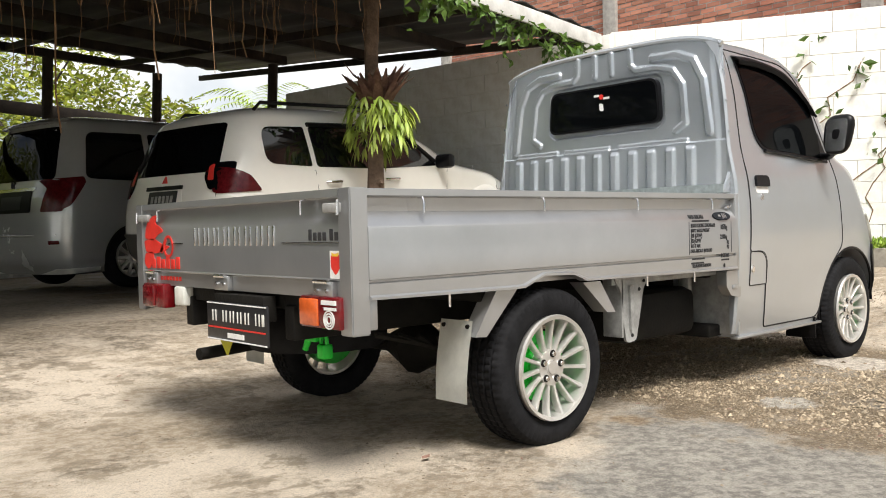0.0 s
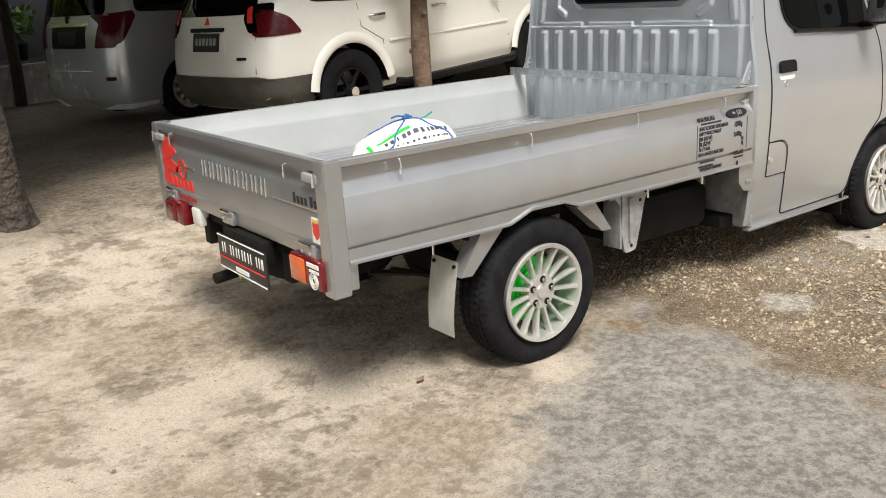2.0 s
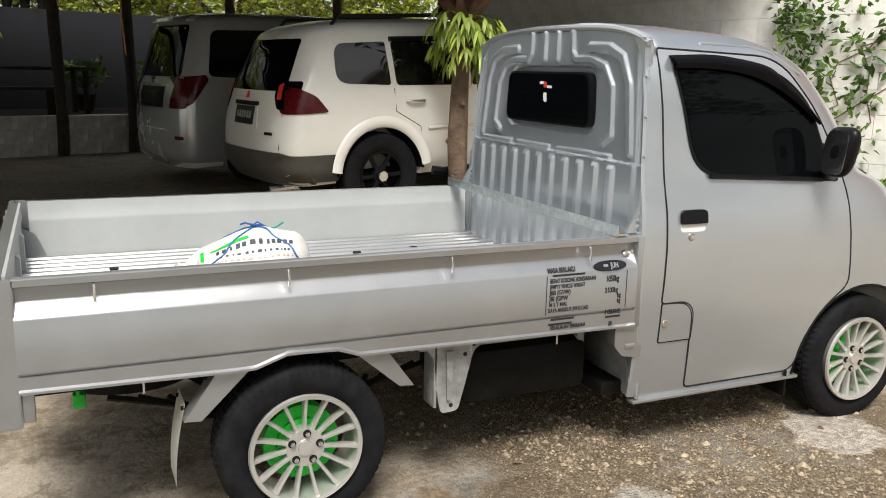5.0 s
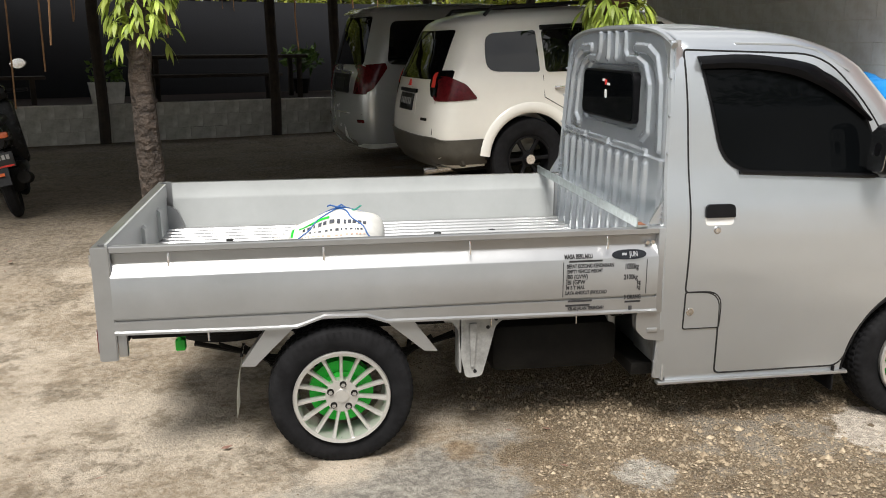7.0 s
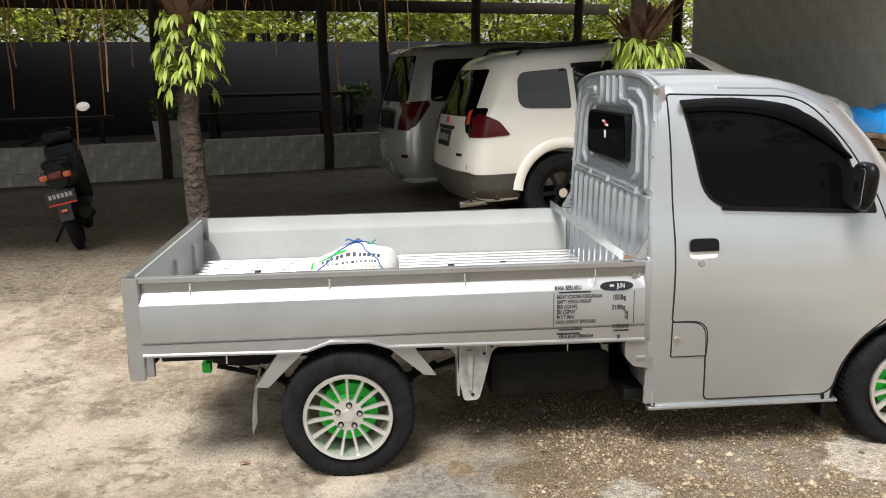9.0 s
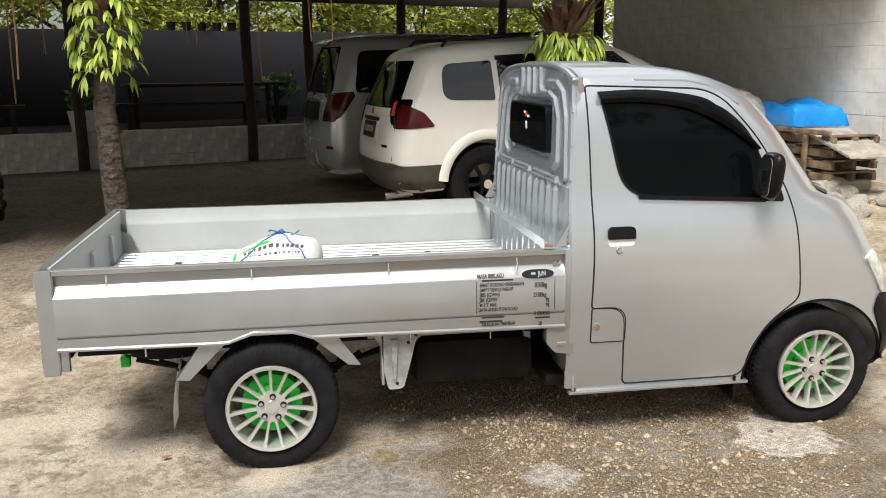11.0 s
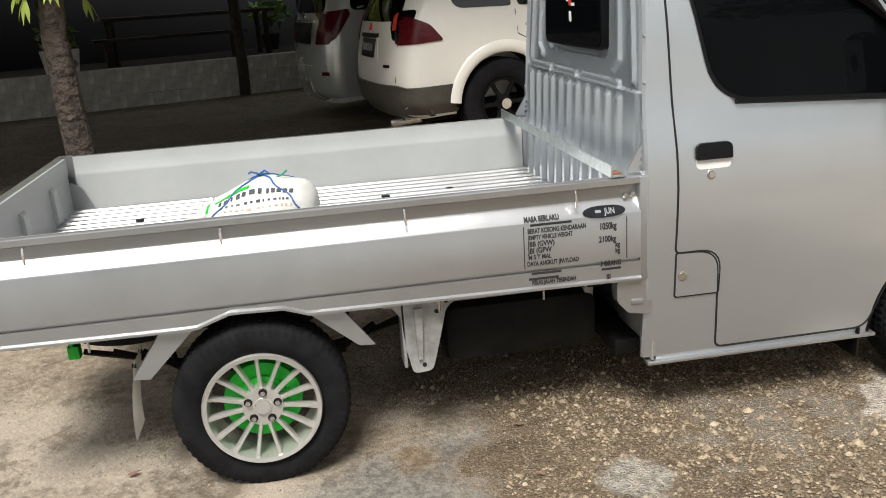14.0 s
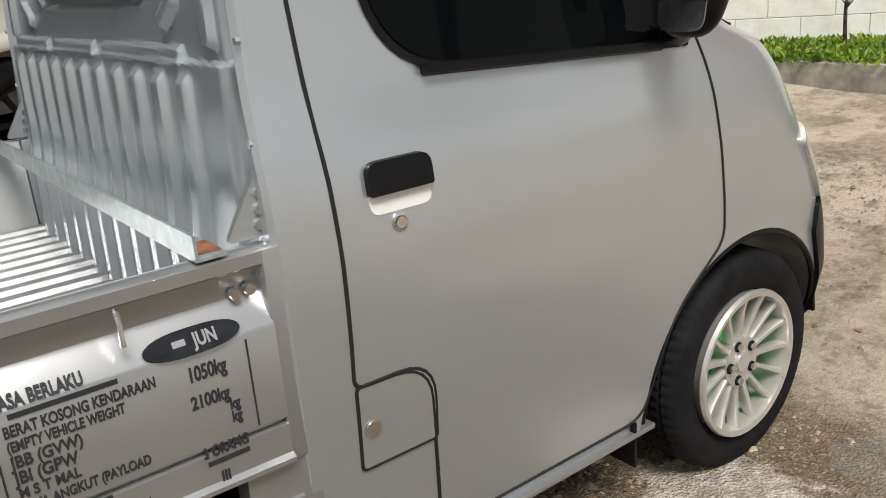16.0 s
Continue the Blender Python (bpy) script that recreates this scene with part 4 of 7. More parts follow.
    for y in (0.15, 0.83, 1.46):
        h = part("hinge", bbox(-0.942, -0.918, y - 0.055, y + 0.055, 0.60, 0.655, r=0.004), M_BED, tg, "silver hinge")
        part("hinge_pin", tube(bmesh.new(), [(-0.945, y - 0.04, 0.655), (-0.945, y + 0.04, 0.655)], 0.008, 8), M_CHROME, h)
        for k in (-0.028, 0.028):
            part("bolt", disc(bmesh.new(), 0.007, -0.004, 0.004, 8, Matrix.Translation((-0.944, y + k, 0.625)) @ pose(0, 0, 0, 0, 0, 90)), M_CHROME, h)
    for s in (-1, 1):
        yo = 0.085 if s < 0 else 2 * YC - 0.085
        lt = part("latch", bbox(-0.946, -0.92, yo - 0.045, yo + 0.05, 0.872, 0.903, r=0.006), M_UNDER, tg, "galvanised tailgate latch")
        part("latch_lever", tube(bmesh.new(), [(-0.950, yo + s * 0.045, 0.912), (-0.952, yo + s * 0.045, 0.865)], 0.006, 6), M_CHROME, lt)
    # raised brand strip drawn as plain bars, black type badge, decals
    for k in range(8):
        y = 1.06 - k * 0.081
        for c in (0.0, 0.034):
            part("letter_bar", bbox(-0.9345, -0.929, y - c - 0.009, y - c, 0.768, 0.838, r=0.0025), M_CHROME, tg, "raised silver lettering bar")
    part("trim_line", bbox(-0.934, -0.930, 0.06, 0.40, 0.7765, 0.7805), M_CHROME, tg)
    part("trim_line", bbox(-0.934, -0.930, 1.16, 1.30, 0.7765, 0.7805), M_CHROME, tg)
    for k in range(7):
        y = 0.235 - 0.027 * k - (0.012 if k > 3 else 0)
        part("badge_bar", bbox(-0.9335, -0.929, y - 0.019, y, 0.785, 0.822 if k in (0, 4) else 0.812, r=0.002), M_STENCIL, tg, "black badge bar")
    part("decal", bbox(-0.9335, -0.929, 0.05, 0.115, 0.665, 0.752), M_WHITE, tg, "small white label")
    part("decal", prism(bmesh.new(), rounded([(0.058, 0.70), (0.083, 0.675), (0.108, 0.70), (0.108, 0.738), (0.083, 0.745), (0.058, 0.738)], 0.008), "x", -0.9350, -0.9337), M_DECAL, tg, "red shield decal")
    part("decal", prism(bmesh.new(), rounded([(0.066, 0.735), (0.10, 0.735), (0.104, 0.748), (0.083, 0.742), (0.062, 0.748)], 0.003), "x", -0.9354, -0.9351), M_YELLOW, tg)
    # red swirling decal of no readable shape
    blobs = (([(1.53, .86), (1.47, .895), (1.42, .90), (1.45, .865), (1.40, .85), (1.36, .83), (1.42, .815), (1.46, .79), (1.55, .80)], .02), ([(1.56, .79), (1.46, .80), (1.38, .775), (1.30, .765), (1.36, .745), (1.44, .735), (1.54, .74)], .02),
             ([(1.55, .735), (1.47, .745), (1.46, .70), (1.52, .665), (1.56, .69)], .015), ([(1.40, .745), (1.345, .80), (1.33, .79), (1.38, .735)], .006))
    for pts, r in blobs:
        part("decal", prism(bmesh.new(), rounded([(y - 0.015, z) for y, z in pts], r), "x", -0.9338, -0.929), M_DECAL, tg, "red swirling figure decal")
    part("decal", lathe(bmesh.new(), [(0.036, -0.0012), (0.047, -0.0012), (0.047, 0.0012), (0.036, 0.0012)], 24, Matrix.Translation((-0.9335, 1.30, 0.765)) @ pose(0, 0, 0, 0, 0, 90)), M_DECAL, tg, "red ring decal")
    for k in range(6):
        y = 1.47 - k * 0.047
        part("decal", bbox(-0.9335, -0.929, y - 0.036, y, 0.672, 0.722 if k % 2 else 0.712, r=0.0015), M_DECAL, tg, "red lettering bar")
    for k in range(9):
        y = 1.47 - k * 0.03
        part("decal", bbox(-0.9245, -0.919, y - 0.022, y, 0.622, 0.640, r=0.0015), M_DECAL, tg, "red lettering bar")
    # floor with lengthwise ribs
    bm = bmesh.new()
    n = 19
    pts = []
    for k in range(n):
        a = 0.055 + 1.50 * k / n
        w = 1.50 / n
        pts += [(a, 0.683), (a + w * 0.38, 0.683), (a + w * 0.5, 0.694), (a + w * 0.88, 0.694)]
    pts += [(1.555, 0.683), (1.555, 0.60), (0.055, 0.60)]
    prism(bm, pts, "x", -0.90, 1.39)
    fl = part("bed_floor", bm, M_BED, truck, "ribbed silver cargo floor with dull wear")
    for x, y in ((-0.53, 1.2), (-0.53, 0.42), (0.58, 1.19), (0.89, 1.22), (0.89, 0.42), (0.58, 0.42)):
        part("drain_hole", disc(bmesh.new(), 0.02, -0.004, 0.004, 14, Matrix.Translation((x, y, 0.6905)) @ pose(0, 0, 0, 90, 0, 0)), M_SEAM, fl, "dark drain hole")
    # inner corner plate at the tailgate
    for y in (0.06, 1.55):
        part("corner_gusset", prism(bmesh.new(), rounded([(-0.90, 0.64), (-0.78, 0.64), (-0.80, 0.70), (-0.84, 0.80), (-0.90, 0.83)], 0.02), "y", y - 0.008, y + 0.008), M_BED, truck, "silver inner corner gusset")
    # angle iron across the front of the bed
    bm = bmesh.new()
    prism(bm, [(1.245, 0.951), (1.295, 0.951), (1.295, 0.956), (1.25, 0.956), (1.25, 0.992), (1.245, 0.992)], "y", 0.0, 1.60)
    bar = part("cross_bar", bm, M_GALV, truck, "galvanised angle iron resting across the bed")
    part("rust_patch", bbox(1.252, 1.294, 0.02, 0.085, 0.9562, 0.958), mat("rust", (0.20, 0.08, 0.04), 0.9, 0, 0.4, 40, 0.2), bar, "rusty bolt plate")
    # gussets between bed and cab edge
    for s in (-1, 1):
        y = YC + s * 0.765
        bm = bmesh.new()
        prism(bm, rounded([(1.31, 0.955), (1.385, 0.955), (1.385, 1.08)], 0.012), "y", y - 0.006, y + 0.006)
        g = part("gusset", bm, M_SILVER, truck, "silver gusset plate with bolts")
        for x, z in ((1.365, 0.975), (1.368, 1.0), (1.372, 1.025)):
            part("bolt", disc(bmesh.new(), 0.008, y - 0.012, y + 0.012, 8, Matrix.Translation((x, 0, z))), M_CHROME, g)


build_bed()


# ---- stencilled weights on the right drop side: bars where it cannot be read
def text(body, size, m, material, parent, name="lettering", depth=0.0008, sx=1.0):
    cu = bpy.data.curves.new(name, "FONT")
    cu.body, cu.size, cu.extrude, cu.offset = body, size, depth, size * 0.029
    tmp = new("type", cu)
    bpy.context.view_layer.update()
    me = bpy.data.meshes.new_from_object(tmp.evaluated_get(bpy.context.evaluated_depsgraph_get()))
    bpy.data.objects.remove(tmp)
    me.transform(m @ Matrix.Diagonal((sx, 1, 1, 1)))
    ob = new(name, me)
    me.materials.clear()
    me.materials.append(material)
    ob.parent = parent
    return ob


def build_stencil():
    d = bpy.data.objects["drop_side"]

    def put(s, h, x, z, sx=0.8):
        text(s, h, Matrix.Translation((x, -0.0098, z)) @ pose(0, 0, 0, 90, 0, 0), M_STENCIL, d, sx=sx)
    # the first line lies on the slope
    text("MASA BERLAKU", 0.028, Matrix.Translation((0.935, -0.0085, 0.829)) @ pose(0, 0, 0, 61, 0, 0), M_STENCIL, d, sx=0.62)
    put("BERAT KOSONG KENDARAAN", 0.024, 0.945, 0.789, 0.62)
    put("(EMPTY VEHICLE WEIGHT", 0.022, 0.945, 0.767, 0.62)
    put("JBB (GVW)", 0.025, 0.945, 0.743, 0.8)
    put("JBI (GPW", 0.026, 0.945, 0.719, 0.8)
    put("M S T MAL", 0.022, 0.945, 0.697, 0.8)
    put("DAYA ANGKUT (PAYLOAD", 0.022, 0.94, 0.674, 0.68)
    put("1050kg", 0.034, 1.198, 0.776, 0.62)
    put("2100kg", 0.030, 1.196, 0.731, 0.70)
    put("kg", 0.026, 1.255, 0.710, 0.7)
    put("kg", 0.026, 1.255, 0.688, 0.7)
    put("3 ORANG", 0.026, 1.20, 0.644, 0.66)
    put("III", 0.026, 1.222, 0.595, 0.8)
    put("KELAS JALAN TERENDAH", 0.021, 0.955, 0.606, 0.66)
    for x0, x1, z in ((0.955, 1.10, 0.8175), (1.205, 1.275, 0.632), (0.955, 1.06, 0.645), (0.945, 1.05, 0.626)):
        part("marking_bar", bbox(x0, x1, -0.0102 if z > 0.65 else -0.0095, -0.008, z - 0.004, z + 0.004), M_STENCIL, d)
    for x in (0.93, 1.295):
        part("marking_line", bbox(x, x + 0.003, -0.0102, -0.008, 0.665, 0.815), M_STENCIL, d)
    # dark overspray oval with a date in bare metal
    m = Matrix.Translation((1.217, -0.0052, 0.839)) @ pose(0, 0, 0, -29, 0, 0)
    bm = bmesh.new()
    prism(bm, [(0.075 * math.copysign(abs(math.cos(a)) ** 0.7, math.cos(a)), 0.021 * math.sin(a)) for a in [2 * math.pi * k / 28 for k in range(28)]], "y", -0.0016, 0.004)
    bmesh.ops.transform(bm, matrix=m, verts=bm.verts)
    o = part("overspray", bm, mat("dark_overspray", (0.018, 0.02, 0.024), 0.85, 0, 0.3, 40, 0.05, spec=0.1), d, "dark sprayed oval with a stencilled date")
    text("JUN", 0.030, m @ Matrix.Translation((0.0, -0.0018, -0.010)) @ pose(0, 0, 0, 90, 0, 0), M_BED, o, sx=0.7)
    part("marking_bar", bbox(-0.032, -0.012, -0.0024, -0.001, -0.004, 0.006, m=m), M_BED, o)


build_stencil()


# ---- wheels, built once and shared
def tyre_mesh(R, rim, w, blocks=64):
    h = w / 2
    prof = [(rim - 0.004, -h * 0.80), (rim + 0.012, -h * 0.92), (rim + (R - rim) * 0.45, -h), (R - 0.018, -h * 0.93), (R - 0.004, -h * 0.80)]
    gr = []
    for c in (-0.52, -0.17, 0.17, 0.52):
        gr += [(R + 0.001, h * c - 0.006), (R - 0.008, h * c - 0.004), (R - 0.008, h * c + 0.004), (R + 0.001, h * c + 0.006)]
    prof = prof + gr + [(r, -y) for r, y in reversed(prof)]
    nn = len(prof)

    def wave(k, i):
        if i in (4, 5, nn - 5, nn - 6) and k % 3 == 0:
            return 0.004
        return 0.005 if 8 <= i <= nn - 9 and (k + 1) % 3 == 0 and i % 4 in (0, 1) else 0.0
    return lathe(bmesh.new(), prof, blocks * 3, wave=wave)


def spoke_mesh(r):
    bm = bmesh.new()
    vs = []
    for x, hw, y in ((0.040, 0.0105, -0.014), (0.09, 0.0075, -0.018), (0.15 * r / 0.203, 0.008, -0.026), (r - 0.016, 0.0095, -0.036)):
        vs.append([bm.verts.new(q) for q in ((x, y, -hw * 0.6), (x, y, hw * 0.6), (x, y + 0.008, hw), (x, y + 0.03, hw * 0.8), (x, y + 0.03, -hw * 0.8), (x, y + 0.008, -hw))])
    for p, q in zip(vs, vs[1:]):
        for i in range(6):
            bm.faces.new((p[i], p[(i + 1) % 6], q[(i + 1) % 6], q[i]))
    bm.faces.new(vs[0])
    bm.faces.new(vs[-1])
    return bm


def add_spokes(hub, me, n):
    for k in range(n):
        sp = new("spoke", me)
        sp.parent = hub
        sp.matrix_local = Matrix.Rotation(-2 * math.pi * k / n, 4, "Y")


def rim_mesh(r, n=90):
    """A cast wheel that faces -y; its face lies near y = -0.02."""
    bm = bmesh.new()
    lathe(bm, [(r, -0.035), (r - 0.004, -0.045), (r - 0.018, -0.042), (r - 0.022, -0.02), (r - 0.024, 0.11), (r - 0.012, 0.11), (r - 0.008, -0.02)], n)
    disc(bm, 0.069, -0.018, 0.04, 30)
    lathe(bm, [(0.027, -0.021), (0.031, -0.021), (0.033, -0.014), (0.027, -0.014)], 24)
    return bm


def build_wheels():
    R, rim = 0.302, 0.203
    me_t, me_r = mesh_of(tyre_mesh(R, rim, 0.195), "tyre"), mesh_of(rim_mesh(rim), "rim")
    me_t.materials.append(M_RUBBER)
    me_r.materials.append(M_ALLOY)
    bm = disc(bmesh.new(), 0.135, 0.042, 0.11, 36)
    disc(bm, 0.09, 0.03, 0.042, 30)
    me_d = mesh_of(bm, "drum")
    me_d.materials.append(M_GREEN)
    me_s = mesh_of(spoke_mesh(rim), "spoke")
    me_s.materials.append(M_ALLOY)
    me_n = mesh_of(disc(bmesh.new(), 0.0095, -0.030, -0.013, 6), "nut")
    me_n.materials.append(M_CHROME)
    me_k = mesh_of(disc(bmesh.new(), 0.0145, -0.0205, -0.014, 16), "seat")
    me_k.materials.append(M_CHASSIS)
    me_c = mesh_of(disc(bmesh.new(), 0.026, -0.0255, -0.014, 24), "cap")
    me_c.materials.append(M_ALLOY)
    for x, s in ((0, -1), (0, 1), (2.65, -1), (2.65, 1)):
        hub = new("wheel", me_r)
        tagged(hub, "silver multi-spoke alloy wheel")
        hub.parent = truck
        y = 0.03 if s < 0 else 2 * YC - 0.03
        hub.matrix_local = Matrix.Translation((x, y, 0.274 if x < 1 else 0.283)) @ Matrix.Rotation(0 if s < 0 else math.pi, 4, "Z") @ Matrix.Rotation(radians(6 + 17 * x), 4, "Y")
        t = new("tyre", me_t)
        t.parent, t.location = hub, (0, 0.064, 0)
        tagged(t, "black road tyre")
        d = new("brake_drum", me_d)
        d.parent = hub
        tagged(d, "bright green brake drum")
        add_spokes(hub, me_s, 15)
        c = new("hub_cap", me_c)
        c.parent = hub
        for k in range(5):
            seat = new("nut_seat", me_k)
            seat.parent = hub
            seat.location = (0.052 * math.cos(2 * math.pi * (k + 0.25) / 5), 0, 0.052 * math.sin(2 * math.pi * (k + 0.25) / 5))
            nt = new("wheel_nut", me_n)
            nt.parent = hub
            a = 2 * math.pi * (k + 0.25) / 5
            nt.location = (0.052 * math.cos(a), 0, 0.052 * math.sin(a))


build_wheels()


# ---- chassis, rear lamps and the things below the bed
def build_under():
    for y in (0.42, 1.19):
        part("chassis_rail", bbox(-0.90, 2.4, y - 0.03, y + 0.03, 0.44, 0.56, r=0.006), M_CHASSIS, truck, "black chassis rail")
    for x in (-0.86, -0.3, 0.3, 0.62, 1.2):
        part("cross_member", bbox(x - 0.025, x + 0.025, 0.06, 1.55, 0.545, 0.60, r=0.004), M_CHASSIS, truck)
    ax = part("rear_axle", tube(bmesh.new(), [(0, 0.15, 0.287), (0, 0.6, 0.287), (0, 0.72, 0.287), (0, 0.8, 0.287), (0, 0.88, 0.287), (0, 1.0, 0.287), (0, 1.46, 0.287)], 0.04, 12, taper=[0.04, 0.042, 0.09, 0.125, 0.09, 0.042, 0.04]), M_CHASSIS, truck, "black rear axle")
    for y in (0.30, 1.31):
        bm = bmesh.new()
        for k in range(4):
            tube(bm, [(-0.62 + 0.1 * k, y, 0.44 - 0.012 * k), (-0.3, y, 0.36 - 0.012 * k), (0, y, 0.335 - 0.012 * k), (0.3, y, 0.36 - 0.012 * k), (0.62 - 0.1 * k, y, 0.44 - 0.012 * k)], 0.012, 4)
        part("leaf_spring", bm, M_CHASSIS, truck, "black leaf spring")
    part("fuel_tank", bbox(0.66, 1.25, 0.15, 0.62, 0.27, 0.50, r=0.05), M_CHASSIS, truck, "black fuel tank")
    part("gearbox", bbox(1.0, 2.3, 0.65, 0.95, 0.25, 0.5, r=0.06), M_CHASSIS, truck)
    part("underbody", bbox(1.3, 2.3, 0.12, 1.49, 0.24, 0.30, r=0.01), M_CHASSIS, truck)
    # grey hanger bracket between wheel and tank
    for s in (-1, 1):
        yo = 0.05 if s < 0 else 2 * YC - 0.05
        bm = bmesh.new()
        prism(bm, rounded([(0.445, 0.59), (0.72, 0.58), (0.66, 0.54), (0.625, 0.40), (0.60, 0.31), (0.53, 0.305), (0.51, 0.40), (0.50, 0.52)], 0.02), "y", yo, yo - s * 0.012)
        b = part("hanger_bracket", bm, M_UNDER, truck, "grey pressed steel hanger bracket")
        part("bracket_rib", prism(bmesh.new(), [(0.545, 0.55), (0.575, 0.55), (0.565, 0.36), (0.55, 0.36)], "y", yo + s * 0.012, yo), M_UNDER, b)
        part("bracket_side", bbox(0.50, 0.512, yo, yo - s * 0.10, 0.33, 0.58, r=0.003), M_UNDER, b)
        for x, z in ((0.66, 0.565), (0.625, 0.53), (0.57, 0.335)):
            part("bolt_hole", disc(bmesh.new(), 0.008, -0.002, 0.002, 10, Matrix.Translation((x, yo + s * 0.001, z))), M_SEAM, b)
        part("under_rail", bbox(0.44, 1.27, yo - s * 0.005, yo - s * 0.03, 0.555, 0.595, r=0.004), M_UNDER, truck)
        part("cab_mount", bbox(1.20, 1.235, yo - s * 0.12, yo - s * 0.16, 0.47, 0.56, r=0.004), M_UNDER, truck)
        part("cab_rear_closing", bbox(1.40, 1.41, YC + s * 0.45, YC + s * 0.79, 0.25, 0.6, r=0.003), M_UNDER, truck)
        # mud flap behind the rear wheel
        y0 = yo - s * -0.02
        bm = bmesh.new()
        grid(bm, 8, 8, lambda i, j: (-0.395 - 0.02 * math.sin(j / 7 * 2.2) - 0.02 * j / 7, y0 - s * 0.165 * i / 7, 0.485 - 0.29 * j / 7))
        bmesh.ops.solidify(bm, geom=bm.faces[:], thickness=0.004)
        f = part("mud_flap", bm, M_FLAP, truck, "plain off-white rubber mud flap")
        for k in (0.02, 0.145):
            part("bolt", disc(bmesh.new(), 0.008, -0.006, 0.006, 8, Matrix.Translation((-0.401, y0 - s * k, 0.465)) @ pose(0, 0, 0, 0, 0, 90)), M_CHASSIS, f)
    # tail lamps
    for y0, y1 in ((0.04, 0.265), (1.315, 1.52)):
        near = y0 < 0.5
        tl = part("tail_lamp", bbox(-0.955, -0.90, y0, y1, 0.505, 0.608, r=0.008), M_RED, truck, "red and amber tail lamp")
        a, b = (0.155, 0.26) if near else (1.40, 1.515)
        part("lamp_lens", bbox(-0.962, -0.95, a, b, 0.512, 0.60, r=0.006), M_AMBER if near else M_RED, tl, "amber lens" if near else "red lens")
        if near:
            part("sticker_bar", bbox(-0.9585, -0.9545, 0.055, 0.135, 0.583, 0.597), M_WHITE, tl)
            part("sticker_bar", bbox(-0.9585, -0.9545, 0.055, 0.12, 0.566, 0.575), M_WHITE, tl)
            for r in (0.026, 0.018, 0.010):
                part("sticker_ring", lathe(bmesh.new(), [(r, -0.0015), (r + 0.004, -0.0015), (r + 0.004, 0.0015), (r, 0.0015)], 24, Matrix.Translation((-0.9565, 0.095, 0.536)) @ pose(0, 0, 0, 0, 0, 90)), M_WHITE, tl)
    part("lamp_box", bbox(-0.93, -0.88, 1.18, 1.27, 0.52, 0.60, r=0.01), M_FLAP, truck, "small pale relay box")
    # number plate on its bracket, with plain bars
    pl = part("number_plate", bbox(-0.965, -0.955, 0.455, 0.905, 0.415, 0.56, r=0.006), M_PLATE, truck, "black number plate with pale bars and a red line")
    for a, b in ((0.86, 0.82), (0.78, 0.74), (0.725, 0.685), (0.67, 0.63), (0.615, 0.575), (0.54, 0.50), (0.495, 0.47)):
        for c in (a - 0.004, b + 0.012):
            part("plate_bar", bbox(-0.968, -0.9645, c - 0.0055, c, 0.488, 0.530, r=0.001), M_FLAP, pl)
    part("plate_bar", bbox(-0.968, -0.9645, 0.62, 0.74, 0.43, 0.448), M_WHITE, pl)
    part("plate_line", bbox(-0.968, -0.9645, 0.47, 0.89, 0.462, 0.467), M_DECAL, pl)
    for a in (0.418, 0.553):
        part("plate_edge", bbox(-0.968, -0.9645, 0.462, 0.898, a, a + 0.004), M_WHITE, pl)
    part("plate_bracket", bbox(-0.955, -0.90, 0.50, 0.86, 0.50, 0.59, r=0.004), M_CHASSIS, truck)
    part("exhaust_pipe", tube(bmesh.new(), [(-0.2, 1.0, 0.36), (-0.7, 0.98, 0.36), (-0.98, 0.95, 0.35)], 0.024, 12), M_CHASSIS, truck, "dark exhaust pipe")
    part("spare_tyre", lathe(bmesh.new(), [(0.17, -0.08), (0.27, -0.08), (0.285, -0.05), (0.285, 0.05), (0.27, 0.08), (0.17, 0.08)], 40, Matrix.Translation((-0.52, 0.82, 0.43)) @ pose(0, 0, 0, 90, 0, 0)), M_RUBBER, truck, "black spare tyre slung under the bed")
    # green towing shackle
    bm = bmesh.new()
    tube(bm, [(-0.86, 0.20, 0.53), (-0.875, 0.20, 0.44)], 0.016, 8)
    tube(bm, [(-0.88, 0.28, 0.37), (-0.88, 0.25, 0.42), (-0.875, 0.2, 0.435), (-0.875, 0.14, 0.44)], 0.013, 8)
    box(bm, -0.90, -0.855, 0.13, 0.175, 0.345, 0.40, r=0.008)
    tube(bm, [(-0.88, 0.135, 0.40), (-0.88, 0.14, 0.455), (-0.88, 0.17, 0.455), (-0.88, 0.172, 0.40)], 0.008, 6)
    box(bm, -0.90, -0.86, 0.18, 0.25, 0.405, 0.43, r=0.006)
    bmesh.ops.translate(bm, vec=(0.17, 0.34, 0.0), verts=bm.verts)
    part("tow_hook", bm, M_GREEN, truck, "bright green tow hook and padlock")
    part("reflector_tag", prism(bmesh.new(), [(0.93, 0.40), (0.84, 0.40), (0.88, 0.345)], "x", -0.90, -0.893), mat("yellow_tag", (0.55, 0.5, 0.05), 0.5), truck, "small yellow triangle")


build_under()


